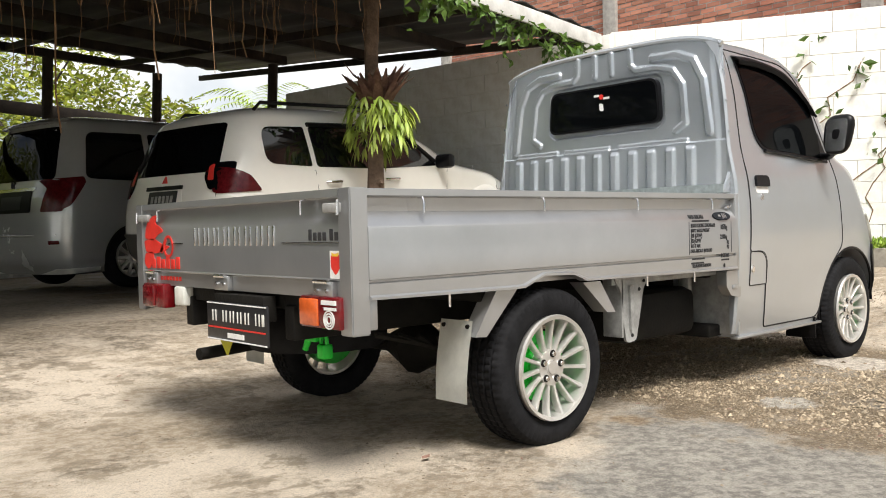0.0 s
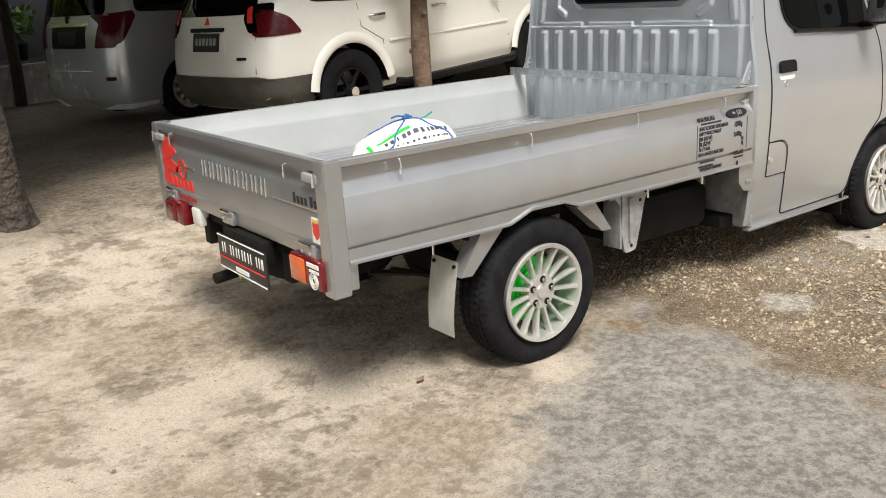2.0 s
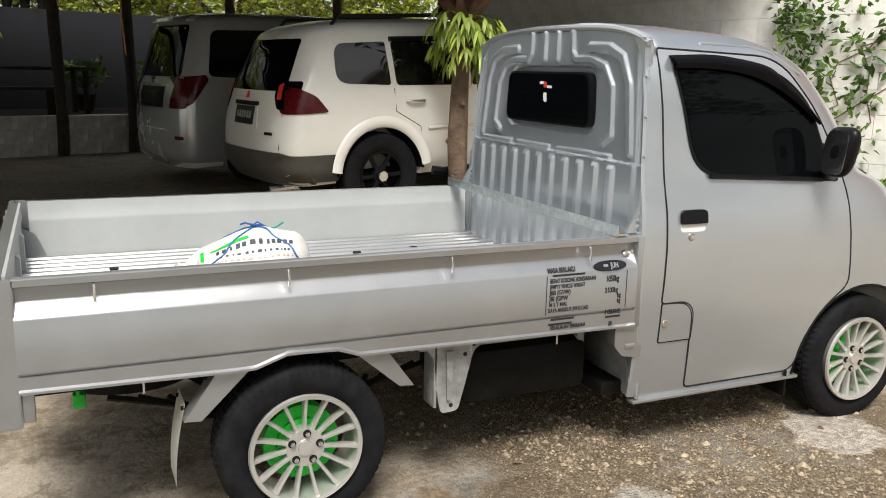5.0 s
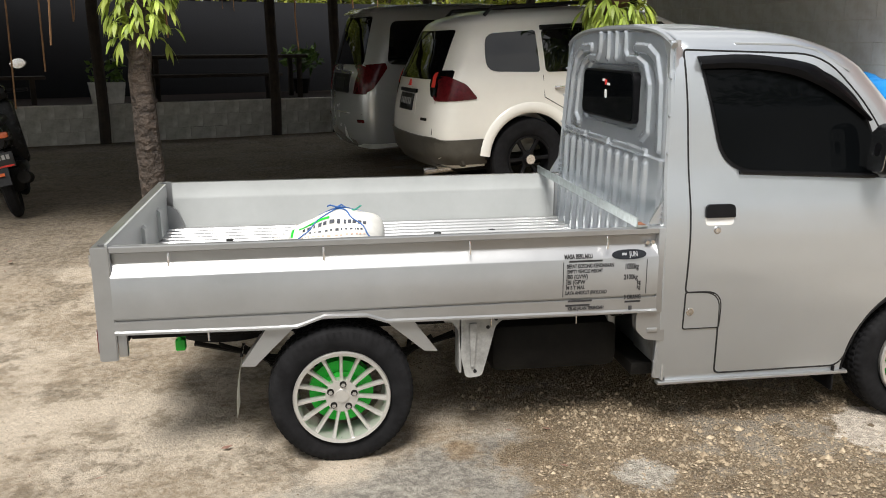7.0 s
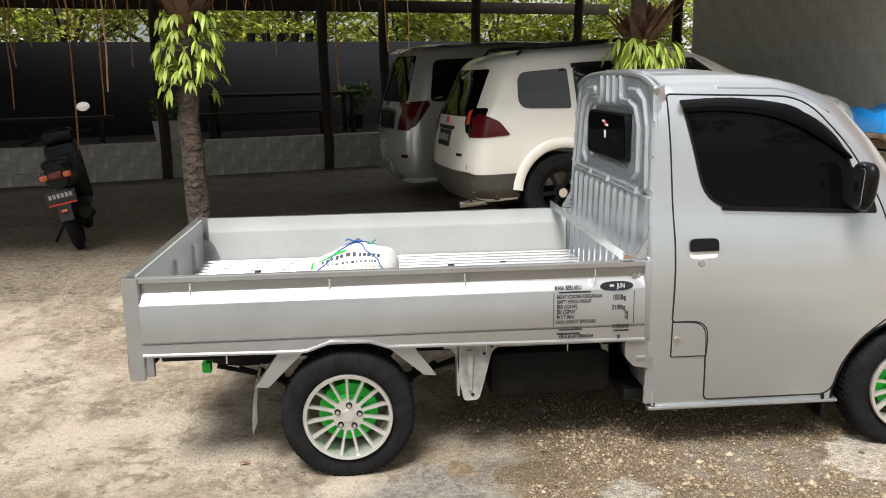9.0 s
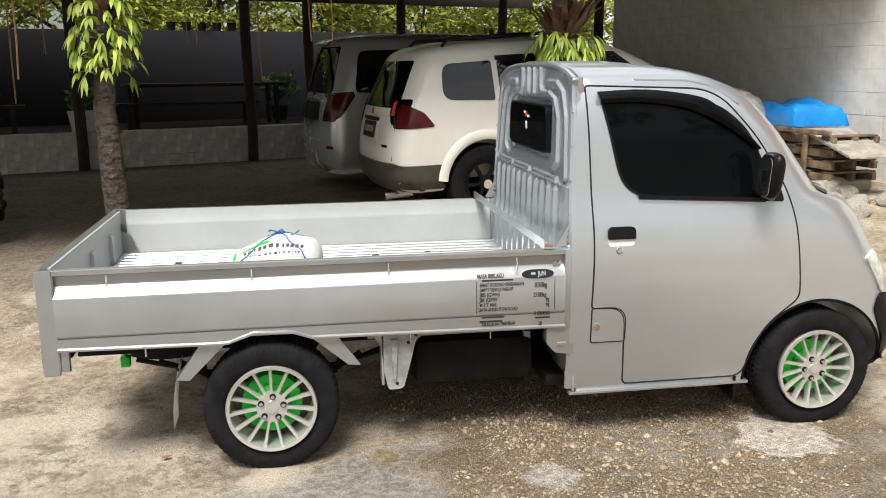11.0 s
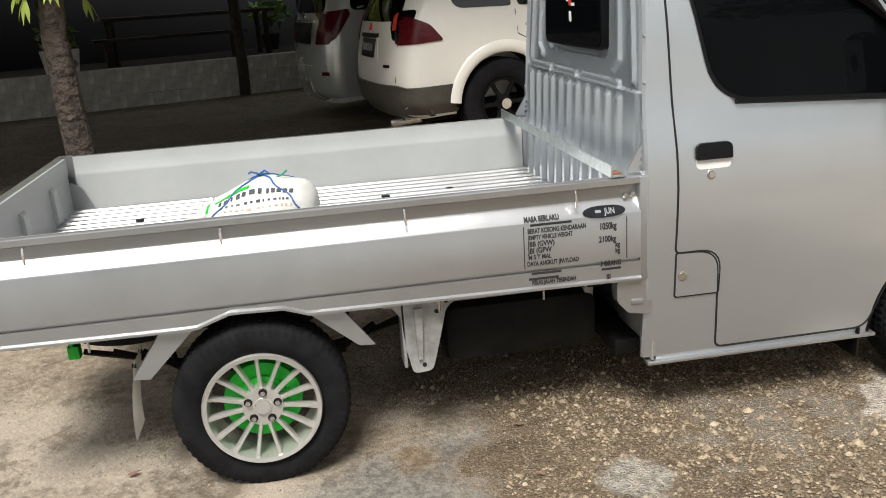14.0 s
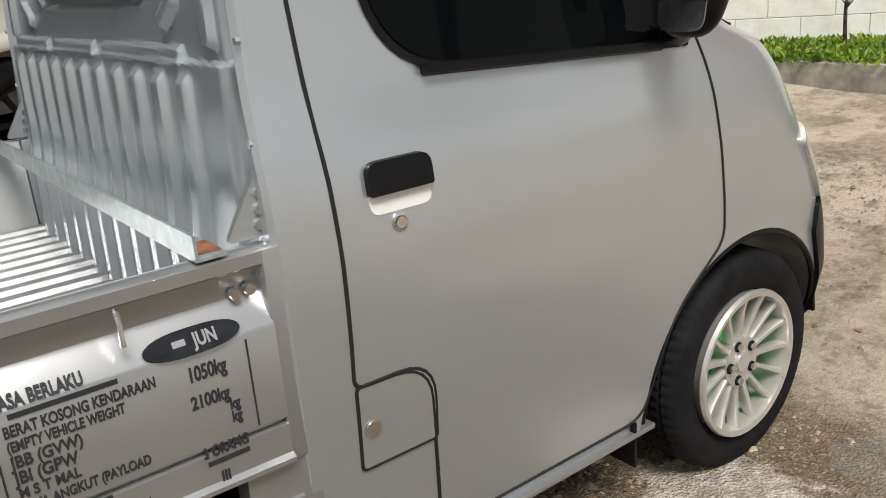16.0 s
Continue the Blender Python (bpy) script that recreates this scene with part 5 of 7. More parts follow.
# ---------------------------------------------------------------- the parked cars
def car_wheel(ob, x, yo, s, R, rim, w, dark):
    hub = part("wheel", rim_mesh(rim, 48), M_PLASTIC if dark else M_ALLOY, ob, "dark alloy wheel" if dark else "silver alloy wheel")
    hub.matrix_local = Matrix.Translation((x, yo, R)) @ Matrix.Rotation(0 if s < 0 else math.pi, 4, "Z")
    me = mesh_of(spoke_mesh(rim), "spoke")
    me.transform(Matrix.Diagonal((1, 1, 2.6, 1)))
    me.materials.append(M_PLASTIC if dark else M_ALLOY)
    add_spokes(hub, me, 6 if dark else 10)
    t = part("tyre", tyre_mesh(R, rim, w, 44), M_RUBBER, hub, "chunky black tyre")
    t.location = (0, 0.07, 0)
    part("hub_cap", disc(bmesh.new(), 0.045, -0.075, -0.03, 16), M_CHROME, hub, "chrome hub cap")


def build_suv():
    # local axes: x ahead from the rear axle, y from the right flank to the left
    pitch = math.atan2(ground_z(4.9, 5.2) - ground_z(2.1, 4.8), 2.8)
    m = Matrix.Translation((2.06, 4.78, ground_z(2.1, 4.9))) @ Matrix.Rotation(radians(9), 4, "Z") @ Matrix.Rotation(-pitch, 4, "Y") @ Matrix.Diagonal((1.02, 1.0, 1.045, 1.0))
    car = thing("suv", m, "white off-road estate car with dark windows parked in the shed", "car")
    c = 0.90
    B = Body([(0.36, -0.88, 3.52, 0.80, 0.25, 0.5), (0.48, -0.97, 3.60, 0.86, 0.28, 0.55), (0.66, -0.99, 3.63, 0.895, 0.3, 0.6), (0.82, -0.97, 3.61, 0.90, 0.3, 0.65), (0.95, -0.94, 3.54, 0.897, 0.3, 0.7),
              (1.05, -0.91, 3.35, 0.89, 0.3, 0.8), (1.12, -0.89, 3.0, 0.878, 0.3, 0.9), (1.18, -0.87, 2.60, 0.865, 0.3, 0.8), (1.35, -0.78, 2.25, 0.815, 0.3, 0.55), (1.55, -0.68, 1.85, 0.745, 0.3, 0.5), (1.66, -0.60, 1.58, 0.69, 0.3, 0.5),
              (1.72, -0.48, 1.30, 0.60, 0.35, 0.5), (1.755, -0.2, 0.95, 0.42, 0.3, 0.4)], c, 2.7)
    cut = []
    for x in (0, 2.8):
        for a, b in ((-0.3, 0.34), (1.46, 2.1)):
            cut.append(disc(bmesh.new(), 0.44, a, b, 32, Matrix.Translation((x, 0, 0.40))))
    part("body", carve(B.mesh(), cut), M_SUV, car, "white painted body")
    for s in (-1, 1):
        sf, out = B.side(s), (0, s, 0)
        yo = 0.07 if s < 0 else 1.73
        for x in (0, 2.8):
            car_wheel(car, x, yo, s, 0.385, 0.22, 0.25, True)
            lip = [(x + 0.47 * math.cos(a), c + s * (B.half(x, 0.8) + 0.012), 0.40 + 0.47 * math.sin(a)) for a in [math.pi * k / 24 for k in range(1, 24)]]
            bm = bmesh.new()
            tube(bm, lip, 0.05, 8)
            bmesh.ops.scale(bm, vec=(1, 0.38, 1), verts=bm.verts, space=Matrix.Translation((0, -(c + s * (B.half(x, 0.8) + 0.012)), 0)))
            part("wheel_arch", bm, M_SUV, car, "flared white wheel arch")
            part("wheel_housing", arc_shell([(0.43, -0.2), (0.445, -0.2), (0.445, 0.12), (0.43, 0.12)], 0.05, 3.09, 24, Matrix.Translation((x, c + s * 0.70, 0.40))), M_CHASSIS, car)
        w1 = part("side_window", skin(bmesh.new(), rounded([(-0.40, 1.22), (0.14, 1.18), (0.15, 1.555), (-0.36, 1.55)], [0.12, 0.03, 0.03, 0.1]), sf, out, 0.005), M_CARGLASS, car, "dark rear quarter glass")
        part("side_window", skin(bmesh.new(), rounded([(0.20, 1.175), (0.95, 1.145), (0.95, 1.55), (0.21, 1.555)], 0.04), sf, out, 0.005), M_CARGLASS, car, "dark rear door glass")
        part("side_window", skin(bmesh.new(), rounded([(1.03, 1.14), (1.98, 1.155), (1.52, 1.52), (1.03, 1.55)], [0.03, 0.05, 0.1, 0.03]), sf, out, 0.005), M_CARGLASS, car, "dark front door glass")
        part("rain_visor", tube(bmesh.new(), [tuple(Vector(sf(x, z)) + Vector(out) * 0.015) for x, z in ((0.2, 1.575), (0.95, 1.57), (1.5, 1.54), (1.95, 1.2))], 0.022, 6), M_PLASTIC, car)
        for hx in (0.28, 1.12):
            h = part("door_handle", tube(bmesh.new(), [tuple(Vector(sf(x, 1.03)) + Vector(out) * d) for x, d in ((hx, 0.005), (hx + 0.03, 0.035), (hx + 0.17, 0.035), (hx + 0.20, 0.005))], 0.014, 8), M_CHROME, car, "chrome door handle")
        for pts in (((0.17, 1.15), (0.17, 0.95), (0.42, 0.80), (0.46, 0.52)), ((1.0, 1.13), (1.0, 0.5)), ((2.15, 1.12), (2.1, 0.9), (2.28, 0.6))):
            part("door_seam", tube(bmesh.new(), [tuple(Vector(sf(*p)) + Vector(out) * 0.0005) for p in pts], 0.004, 5), M_SEAM, car)
        part("door_moulding", tube(bmesh.new(), [tuple(Vector(sf(*p)) + Vector(out) * 0.004) for p in ((0.5, 0.78), (1.4, 0.77), (2.25, 0.76))], 0.014, 6), M_SUV, car)
        part("step_board", tube(bmesh.new(), [(0.5, c + s * 0.95, 0.40), (0.6, c + s * 0.98, 0.38), (2.2, c + s * 0.98, 0.38), (2.3, c + s * 0.93, 0.40)], 0.04, 8), M_PLASTIC, car, "dark tubular side step")
        # tail lamp wraps the corner
        def cor(x, z, s=s):
            return (x, c + s * B.half(max(x, B.f(z, 1) + 0.004), z), z)
        tl = part("tail_lamp", skin(bmesh.new(), rounded([(-0.87, 0.98), (-0.50, 0.985), (-0.60, 1.12), (-0.75, 1.20), (-0.83, 1.20)], 0.03), cor, (-0.4, 0.9 * s, 0), 0.012), M_CARLAMP, car, "dark red wrap-around tail lamp")
        part("roof_rail", tube(bmesh.new(), [(-0.3, c + s * 0.60, 1.71), (-0.22, c + s * 0.60, 1.78), (1.1, c + s * 0.58, 1.78), (1.22, c + s * 0.58, 1.70)], 0.018, 6), M_PLASTIC, car, "dark roof rail")
        mr = part("wing_mirror", bbox(1.95, 2.07, c + s * 0.86, c + s * 1.08, 1.12, 1.27, r=0.04), M_PLASTIC, car, "black wing mirror")
        part("headlamp", skin(bmesh.new(), rounded([(3.05, 0.86), (3.40, 0.82), (3.36, 0.98), (3.1, 1.02)], 0.04), lambda x, z, s=s: (x, c + s * B.half(x, z), z), (0.3, 0.9 * s, 0), 0.01), M_LENS, car, "clear headlamp")
    re = B.end(False)
    part("rear_window", skin(bmesh.new(), rounded([(0.22, 1.17), (1.58, 1.17), (1.48, 1.60), (0.32, 1.60)], 0.05), re, (-1, 0, 0), 0.006), M_TINT, car, "dark rear window")
    for s in (-1, 1):
        part("lamp_surround", skin(bmesh.new(), rounded([(c + s * 0.86, 1.0), (c + s * 0.62, 1.02), (c + s * 0.55, 1.13), (c + s * 0.56, 1.25), (c + s * 0.80, 1.25)], 0.03), re, (-1, 0, 0), 0.008), M_TINT, car, "dark lamp surround")
        part("rear_reflector", skin(bmesh.new(), rounded([(c + s * 0.66, 1.10), (c + s * 0.60, 1.10), (c + s * 0.58, 1.22), (c + s * 0.63, 1.24)], 0.015), re, (-1, 0, 0), 0.012), M_DECAL, car, "bright red lamp tip")
    part("plate_recess", skin(bmesh.new(), rounded([(0.58, 0.845), (1.22, 0.845), (1.16, 1.09), (0.64, 1.09)], 0.04), re, (-1, 0, 0), 0.004), M_SUV, car)
    pl = part("number_plate", skin(bmesh.new(), rounded([(0.68, 0.875), (1.12, 0.875), (1.12, 1.03), (0.68, 1.03)], 0.01), re, (-1, 0, 0), 0.018), M_PLATE, car, "black number plate with pale bars")
    for k in range(6):
        y = 0.72 + 0.062 * k
        part("plate_bar", skin(bmesh.new(), [(y, 0.93), (y + 0.04, 0.93), (y + 0.04, 0.99), (y, 0.99)], re, (-1, 0, 0), 0.020, 2), M_UNDER, pl)
    part("plate_garnish", skin(bmesh.new(), rounded([(0.62, 1.04), (1.18, 1.04), (1.18, 1.075), (0.62, 1.075)], 0.01), re, (-1, 0, 0), 0.02), M_PLASTIC, car)
    part("emblem", skin(bmesh.new(), [(0.865, 1.10), (0.935, 1.10), (0.90, 1.16)], re, (-1, 0, 0), 0.016, 2), M_DECAL, car, "small red emblem")
    part("rear_bumper", skin(bmesh.new(), rounded([(0.06, 0.37), (1.74, 0.37), (1.78, 0.62), (1.62, 0.66), (0.18, 0.66), (0.02, 0.62)], 0.04), re, (-1, 0, 0), 0.02), M_CLAD, car, "grey lower rear bumper")
    for s in (-1, 1):
        part("bumper_side", skin(bmesh.new(), rounded([(-0.93, 0.40), (-0.42, 0.38), (-0.42, 0.62), (-0.95, 0.64)], 0.02), lambda x, z, s=s: (x, c + s * B.half(max(x, B.f(z, 1) + 0.004), z), z), (-0.2, s, 0), 0.014), M_CLAD, car, "grey bumper corner")
    part("badge", skin(bmesh.new(), [(0.30, 0.80), (0.42, 0.80), (0.42, 0.825), (0.30, 0.825)], re, (-1, 0, 0), 0.006, 2), M_CHASSIS, car, "small dark badge")
    part("exhaust_pipe", tube(bmesh.new(), [(-0.2, 0.35, 0.34), (-0.98, 0.33, 0.33)], 0.035, 10), M_CHROME, car, "chrome tail pipe")
    part("underbody", bbox(-0.7, 3.4, 0.25, 1.55, 0.30, 0.42, r=0.03), M_CHASSIS, car)
    part("tail_gate_seam", tube(bmesh.new(), [tuple(Vector(re(*p)) - Vector((0.001, 0, 0))) for p in ((0.20, 0.68), (0.20, 1.0))], 0.004, 5), M_SEAM, car)


build_suv()


def build_van():
    m = Matrix.Translation((0.52, 7.28, ground_z(0.6, 7.3))) @ Matrix.Rotation(radians(12), 4, "Z") @ Matrix.Rotation(-0.03, 4, "Y") @ Matrix.Diagonal((1.0, 1.0, 1.035, 1.0))
    van = thing("van", m, "pearl silver people carrier with tinted windows parked in the shed", "car")
    c = 0.915
    B = Body([(0.20, 0.12, 4.6, 0.82, 0.2, 0.5), (0.32, 0.02, 4.75, 0.885, 0.25, 0.5), (0.55, 0.0, 4.8, 0.91, 0.3, 0.55), (0.80, 0.02, 4.72, 0.913, 0.28, 0.6), (1.0, 0.05, 4.5, 0.91, 0.26, 0.7), (1.10, 0.08, 4.2, 0.90, 0.26, 0.8), (1.2, 0.11, 3.9, 0.885, 0.26, 0.7),
              (1.5, 0.20, 3.3, 0.82, 0.26, 0.5), (1.72, 0.27, 2.85, 0.76, 0.26, 0.5), (1.82, 0.32, 2.55, 0.70, 0.3, 0.5), (1.87, 0.40, 2.3, 0.60, 0.3, 0.5), (1.895, 0.6, 1.9, 0.40, 0.3, 0.4)], c, 3.0)
    cut = []
    for x in (0.95, 3.85):
        for a, b in ((-0.3, 0.28), (1.55, 2.2)):
            cut.append(disc(bmesh.new(), 0.36, a, b, 32, Matrix.Translation((x, 0, 0.33))))
    part("body", carve(B.mesh(), cut), M_VAN, van, "pearl silver painted body")
    re = B.end(False)
    part("rear_window", skin(bmesh.new(), rounded([(0.20, 1.20), (1.63, 1.20), (1.53, 1.76), (0.30, 1.76)], 0.06), re, (-1, 0, 0), 0.006), M_TINT, van, "dark rear window")
    part("roof_spoiler", skin(bmesh.new(), rounded([(0.30, 1.80), (1.53, 1.80), (1.48, 1.865), (0.35, 1.865)], 0.02), re, (-1, 0, 0), 0.09), M_VAN, van, "silver roof spoiler")
    part("plate_panel", skin(bmesh.new(), rounded([(0.52, 0.86), (1.31, 0.86), (1.31, 1.10), (0.52, 1.10)], 0.03), re, (-1, 0, 0), 0.008), M_PLASTIC, van, "dark number plate recess")
    part("chrome_strip", skin(bmesh.new(), rounded([(0.45, 1.09), (1.38, 1.09), (1.38, 1.125), (0.45, 1.125)], 0.01), re, (-1, 0, 0), 0.02), M_CHROME, van, "chrome strip")
    part("number_plate", skin(bmesh.new(), rounded([(0.70, 0.90), (1.13, 0.90), (1.13, 1.04), (0.70, 1.04)], 0.01), re, (-1, 0, 0), 0.014), M_PLATE, van, "black number plate")
    part("emblem", disc(bmesh.new(), 0.045, -0.01, 0.01, 20, Matrix.Translation((0.085, c, 1.16)) @ pose(0, 0, 0, 0, 0, 90)), M_CHROME, van, "chrome emblem")
    part("bumper_line", tube(bmesh.new(), [tuple(Vector(re(y, 0.62)) - Vector((0.001, 0, 0))) for y in (0.12, 0.5, 0.9, 1.3, 1.7)], 0.006, 5), M_CHROME, van)
    for s in (-1, 1):
        sf, out = B.side(s), (0, s, 0)
        yo = 0.06 if s < 0 else 1.77
        for x in (0.95, 3.85):
            car_wheel(van, x, yo, s, 0.33, 0.22, 0.21, False)
            part("wheel_housing", arc_shell([(0.35, -0.2), (0.362, -0.2), (0.362, 0.1), (0.35, 0.1)], 0.05, 3.09, 24, Matrix.Translation((x, c + s * 0.72, 0.33))), M_CHASSIS, van)
        def cor(x, z, s=s):
            return (x, c + s * B.half(max(x, B.f(z, 1) + 0.004), z), z)
        part("tail_lamp", skin(bmesh.new(), rounded([(0.10, 0.85), (0.22, 0.92), (0.42, 1.16), (0.40, 1.22), (0.12, 1.20)], 0.02), cor, (-0.4, 0.9 * s, 0), 0.014), M_CARLAMP, van, "red wrap-around tail lamp")
        part("lamp_inner", skin(bmesh.new(), rounded([(c + s * 0.86, 0.86), (c + s * 0.58, 0.86), (c + s * 0.66, 1.17), (c + s * 0.82, 1.19)], 0.03), re, (-1, 0, 0), 0.012), M_CARLAMP, van, "red tail lamp")
        part("reflector", skin(bmesh.new(), rounded([(c + s * 0.82, 0.52), (c + s * 0.70, 0.52), (c + s * 0.70, 0.56), (c + s * 0.82, 0.56)], 0.01), re, (-1, 0, 0), 0.008), M_CARLAMP, van, "small red reflector")
        part("side_window", skin(bmesh.new(), rounded([(0.42, 1.20), (1.20, 1.16), (1.22, 1.70), (0.52, 1.70)], [0.08, 0.02, 0.02, 0.1]), sf, out, 0.005), M_CARGLASS, van, "dark rear quarter glass")
        part("side_window", skin(bmesh.new(), rounded([(1.28, 1.155), (2.30, 1.13), (2.30, 1.66), (1.30, 1.70)], 0.04), sf, out, 0.005), M_CARGLASS, van, "dark sliding door glass")
        part("side_window", skin(bmesh.new(), rounded([(2.38, 1.13), (3.55, 1.12), (2.95, 1.56), (2.40, 1.66)], 0.05), sf, out, 0.005), M_CARGLASS, van, "dark front door glass")
        part("rear_bumper_lip", skin(bmesh.new(), rounded([(0.12, 0.20), (0.55, 0.22), (0.55, 0.26), (0.12, 0.26)], 0.01), cor, (-0.3, s, 0), 0.03), M_FLAP, van, "pale skirt under the bumper")
    part("underbody", bbox(0.3, 4.3, 0.3, 1.5, 0.18, 0.3, r=0.03), M_CHASSIS, van)


build_van()


# ---------------------------------------------------------------- planting
def leaf_data(rnd, centres, size, spread=1.0, droop=0.0):
    """Small folded leaves, each of four corners, at the given places."""
    n = len(centres)
    c = np.array(centres, float)
    d = rnd.normal(size=(n, 3)) * np.array([1, 1, 0.6]) + np.array([0, 0, -droop])
    d /= np.linalg.norm(d, axis=1)[:, None]
    u = rnd.normal(size=(n, 3))
    u -= d * (u * d).sum(1)[:, None]
    u /= np.linalg.norm(u, axis=1)[:, None]
    w = np.cross(d, u)
    s = size * rnd.uniform(0.6, 1.3, n)[:, None]
    a, b = c, c + d * s
    m = c + d * s * 0.45 + w * s * 0.08
    v = np.stack([a, m + u * s * 0.24, b, m - u * s * 0.24], 1).reshape(-1, 3)
    f = [(4 * i, 4 * i + 1, 4 * i + 2, 4 * i + 3) for i in range(n)]
    return v.tolist(), f


def leaves(name, centres, size, material, parent=None, seed=1, droop=0.0, label=""):
    v, f = leaf_data(np.random.default_rng(seed), centres, size, droop=droop)
    me = bpy.data.meshes.new(name)
    me.from_pydata(v, [], f)
    me.materials.append(material)
    ob = new(name, me)
    ob.parent = parent
    return tagged(ob, label, kind="stuff")


def crown_points(rnd, n, clumps, r):
    pts = []
    per = n // len(clumps)
    for c in clumps:
        q = rnd.normal(size=(per, 3))
        q *= (rnd.uniform(0.25, 1, per) ** 0.4 / np.linalg.norm(q, axis=1))[:, None]
        pts += (np.array(c) + q * r * np.array([1, 1, 0.75])).tolist()
    return pts


def tree(x, y, h, r, seed, material=None, n=2600, size=0.2, label="broad leafy tree behind the boundary wall"):
    rnd = np.random.default_rng(seed)
    t = thing("tree", Matrix.Translation((x, y, ground_z(x, y))), label, "tree", "trees round the yard")
    bm = bmesh.new()
    tube(bm, [(0.1 * math.sin(z), 0.1 * math.cos(1.3 * z), z) for z in [h * 0.62 * k / 6 for k in range(7)]], 0.1, 8, taper=[0.17 - 0.015 * k for k in range(7)])
    clumps = []
    for k in range(9):
        a = 2 * math.pi * k / 9 + rnd.uniform(-0.3, 0.3)
        z = h * rnd.uniform(0.45, 0.95)
        q = (math.cos(a) * r * rnd.uniform(0.3, 0.9), math.sin(a) * r * rnd.uniform(0.3, 0.9), z)
        clumps.append(q)
        b = (0.1, 0.1, h * rnd.uniform(0.3, 0.55))
        tube(bm, [b, tuple((b[i] + q[i]) / 2 + (0.15 if i == 2 else 0) for i in range(3)), q], 0.05, 6, taper=[0.07, 0.045, 0.02])
    part("trunk", bm, M_BARK, t, "brown trunk with limbs")
    clumps.append((0, 0, h * 0.9))
    leaves("crown", crown_points(rnd, n, clumps, r * 0.48), size, material or M_TREELEAF, t, seed)
    return t


k = 0
for tx, ty, th, tr in ((-12, 15, 5.0, 2.2), (-9, 14.5, 4.4, 2.0), (-6.5, 16.0, 5.2, 2.2), (-4.2, 16.6, 4.3, 1.9), (-1.8, 17.2, 4.8, 2.1), (0.6, 18.2, 4.4, 2.0), (3.2, 18.6, 5.0, 2.2), (5.4, 20.0, 4.2, 1.8), (-3.0, 19, 6.0, 2.5), (2.0, 21, 5.4, 2.4), (7.6, 19.5, 3.6, 1.5), (-8, 19, 5.6, 2.4), (-15, 11, 5.5, 2.4), (-16, 6, 5.5, 2.4)):
    k += 1
    tree(tx, ty, th, tr, k, None, 4200, 0.17)
# the far side of the yard, behind the camera
for tx, ty, th, tr in ((-15, 0, 5.5, 2.6), (-12.5, -6, 6, 2.8), (-8, -11, 6, 2.8), (-2, -12.5, 5.5, 2.6), (4.0, -12, 6.2, 2.8), (9.5, -10, 5.8, 2.6)):
    k += 1
    tree(tx, ty, th, tr, k, M_LEAF, 1800, 0.28, "broad leafy tree at the open side of the yard")


def palm(x, y, h, seed):
    rnd = random.Random(seed)
    t = thing("palm", Matrix.Translation((x, y, 0.2)), "small palm with arching green fronds beyond the wall", "tree", "trees round the yard")
    part("trunk", tube(bmesh.new(), [(0, 0, 0), (0.05, 0, h * 0.5), (0.1, 0.05, h)], 0.1, 8, taper=[0.13, 0.1, 0.08]), M_BARK, t, "slender trunk")
    for i in range(13):
        a = 2 * math.pi * i / 13 + rnd.uniform(-0.2, 0.2)
        up = rnd.uniform(0.3, 1.2)
        L = rnd.uniform(1.2, 1.7)
        bm = bmesh.new()
        for j in range(16):
            f = (j + 1) / 16
            p = Vector((0.1 + math.cos(a) * L * f, 0.05 + math.sin(a) * L * f, h + up * L * f - 0.9 * L * f * f))
            for s in (-1, 1):
                q = p + Vector((-math.sin(a) * s, math.cos(a) * s, -0.35)) * 0.34 * (1.1 - f * 0.7) + Vector((math.cos(a), math.sin(a), 0)) * 0.12
                w = Vector((math.cos(a), math.sin(a), 0.2)) * 0.022
                bm.faces.new([bm.verts.new(v) for v in (p - w, q, p + w)])
        part("frond", bm, M_FERN, t, "", smooth=False)


palm(7.2, 14.6, 3.3, 3)
palm(9.2, 13.4, 3.1, 5)


# ---- the two trunks that hold the shed's front, with staghorn ferns tied to them
def frond(rnd, a, z, L, up, w0, fork=True):
    bm = bmesh.new()
    d, sd = Vector((math.cos(a), math.sin(a), 0)), Vector((-math.sin(a), math.cos(a), 0))

    def strip(p0, dir0, L, w, n=7, grav=1.0):
        p, q = Vector(p0), Vector(dir0)
        prev = None
        for i in range(n + 1):
            f = i / n
            ww = w * (0.55 + 0.9 * f if f < 0.5 else 1.0 - 0.95 * (f - 0.5) / 0.5 + 0.0)
            s = q.cross(Vector((0, 0, 1)))
            s = s.normalized() if s.length > 1e-4 else sd
            cur = (bm.verts.new(p - s * ww), bm.verts.new(p + Vector((0, 0, -0.25 * ww))), bm.verts.new(p + s * ww))
            if prev:
                bm.faces.new((prev[0], prev[1], cur[1], cur[0]))
                bm.faces.new((prev[1], prev[2], cur[2], cur[1]))
            prev = cur
            p = p + q * (L / n)
            q = (q + Vector((0, 0, -grav * 0.28))).normalized()
        return p, q
    start = Vector((0, 0, z)) + d * 0.10
    dir0 = (d + Vector((0, 0, up))).normalized()
    mid, q = strip(start, dir0, L * 0.55, w0, 5)
    if fork:
        for k in (-1, 0, 1):
            strip(mid - q * L * 0.12, (q + sd * 0.55 * k).normalized(), L * rnd.uniform(0.4, 0.6), w0 * 0.75, 5, 1.1)
    return bm


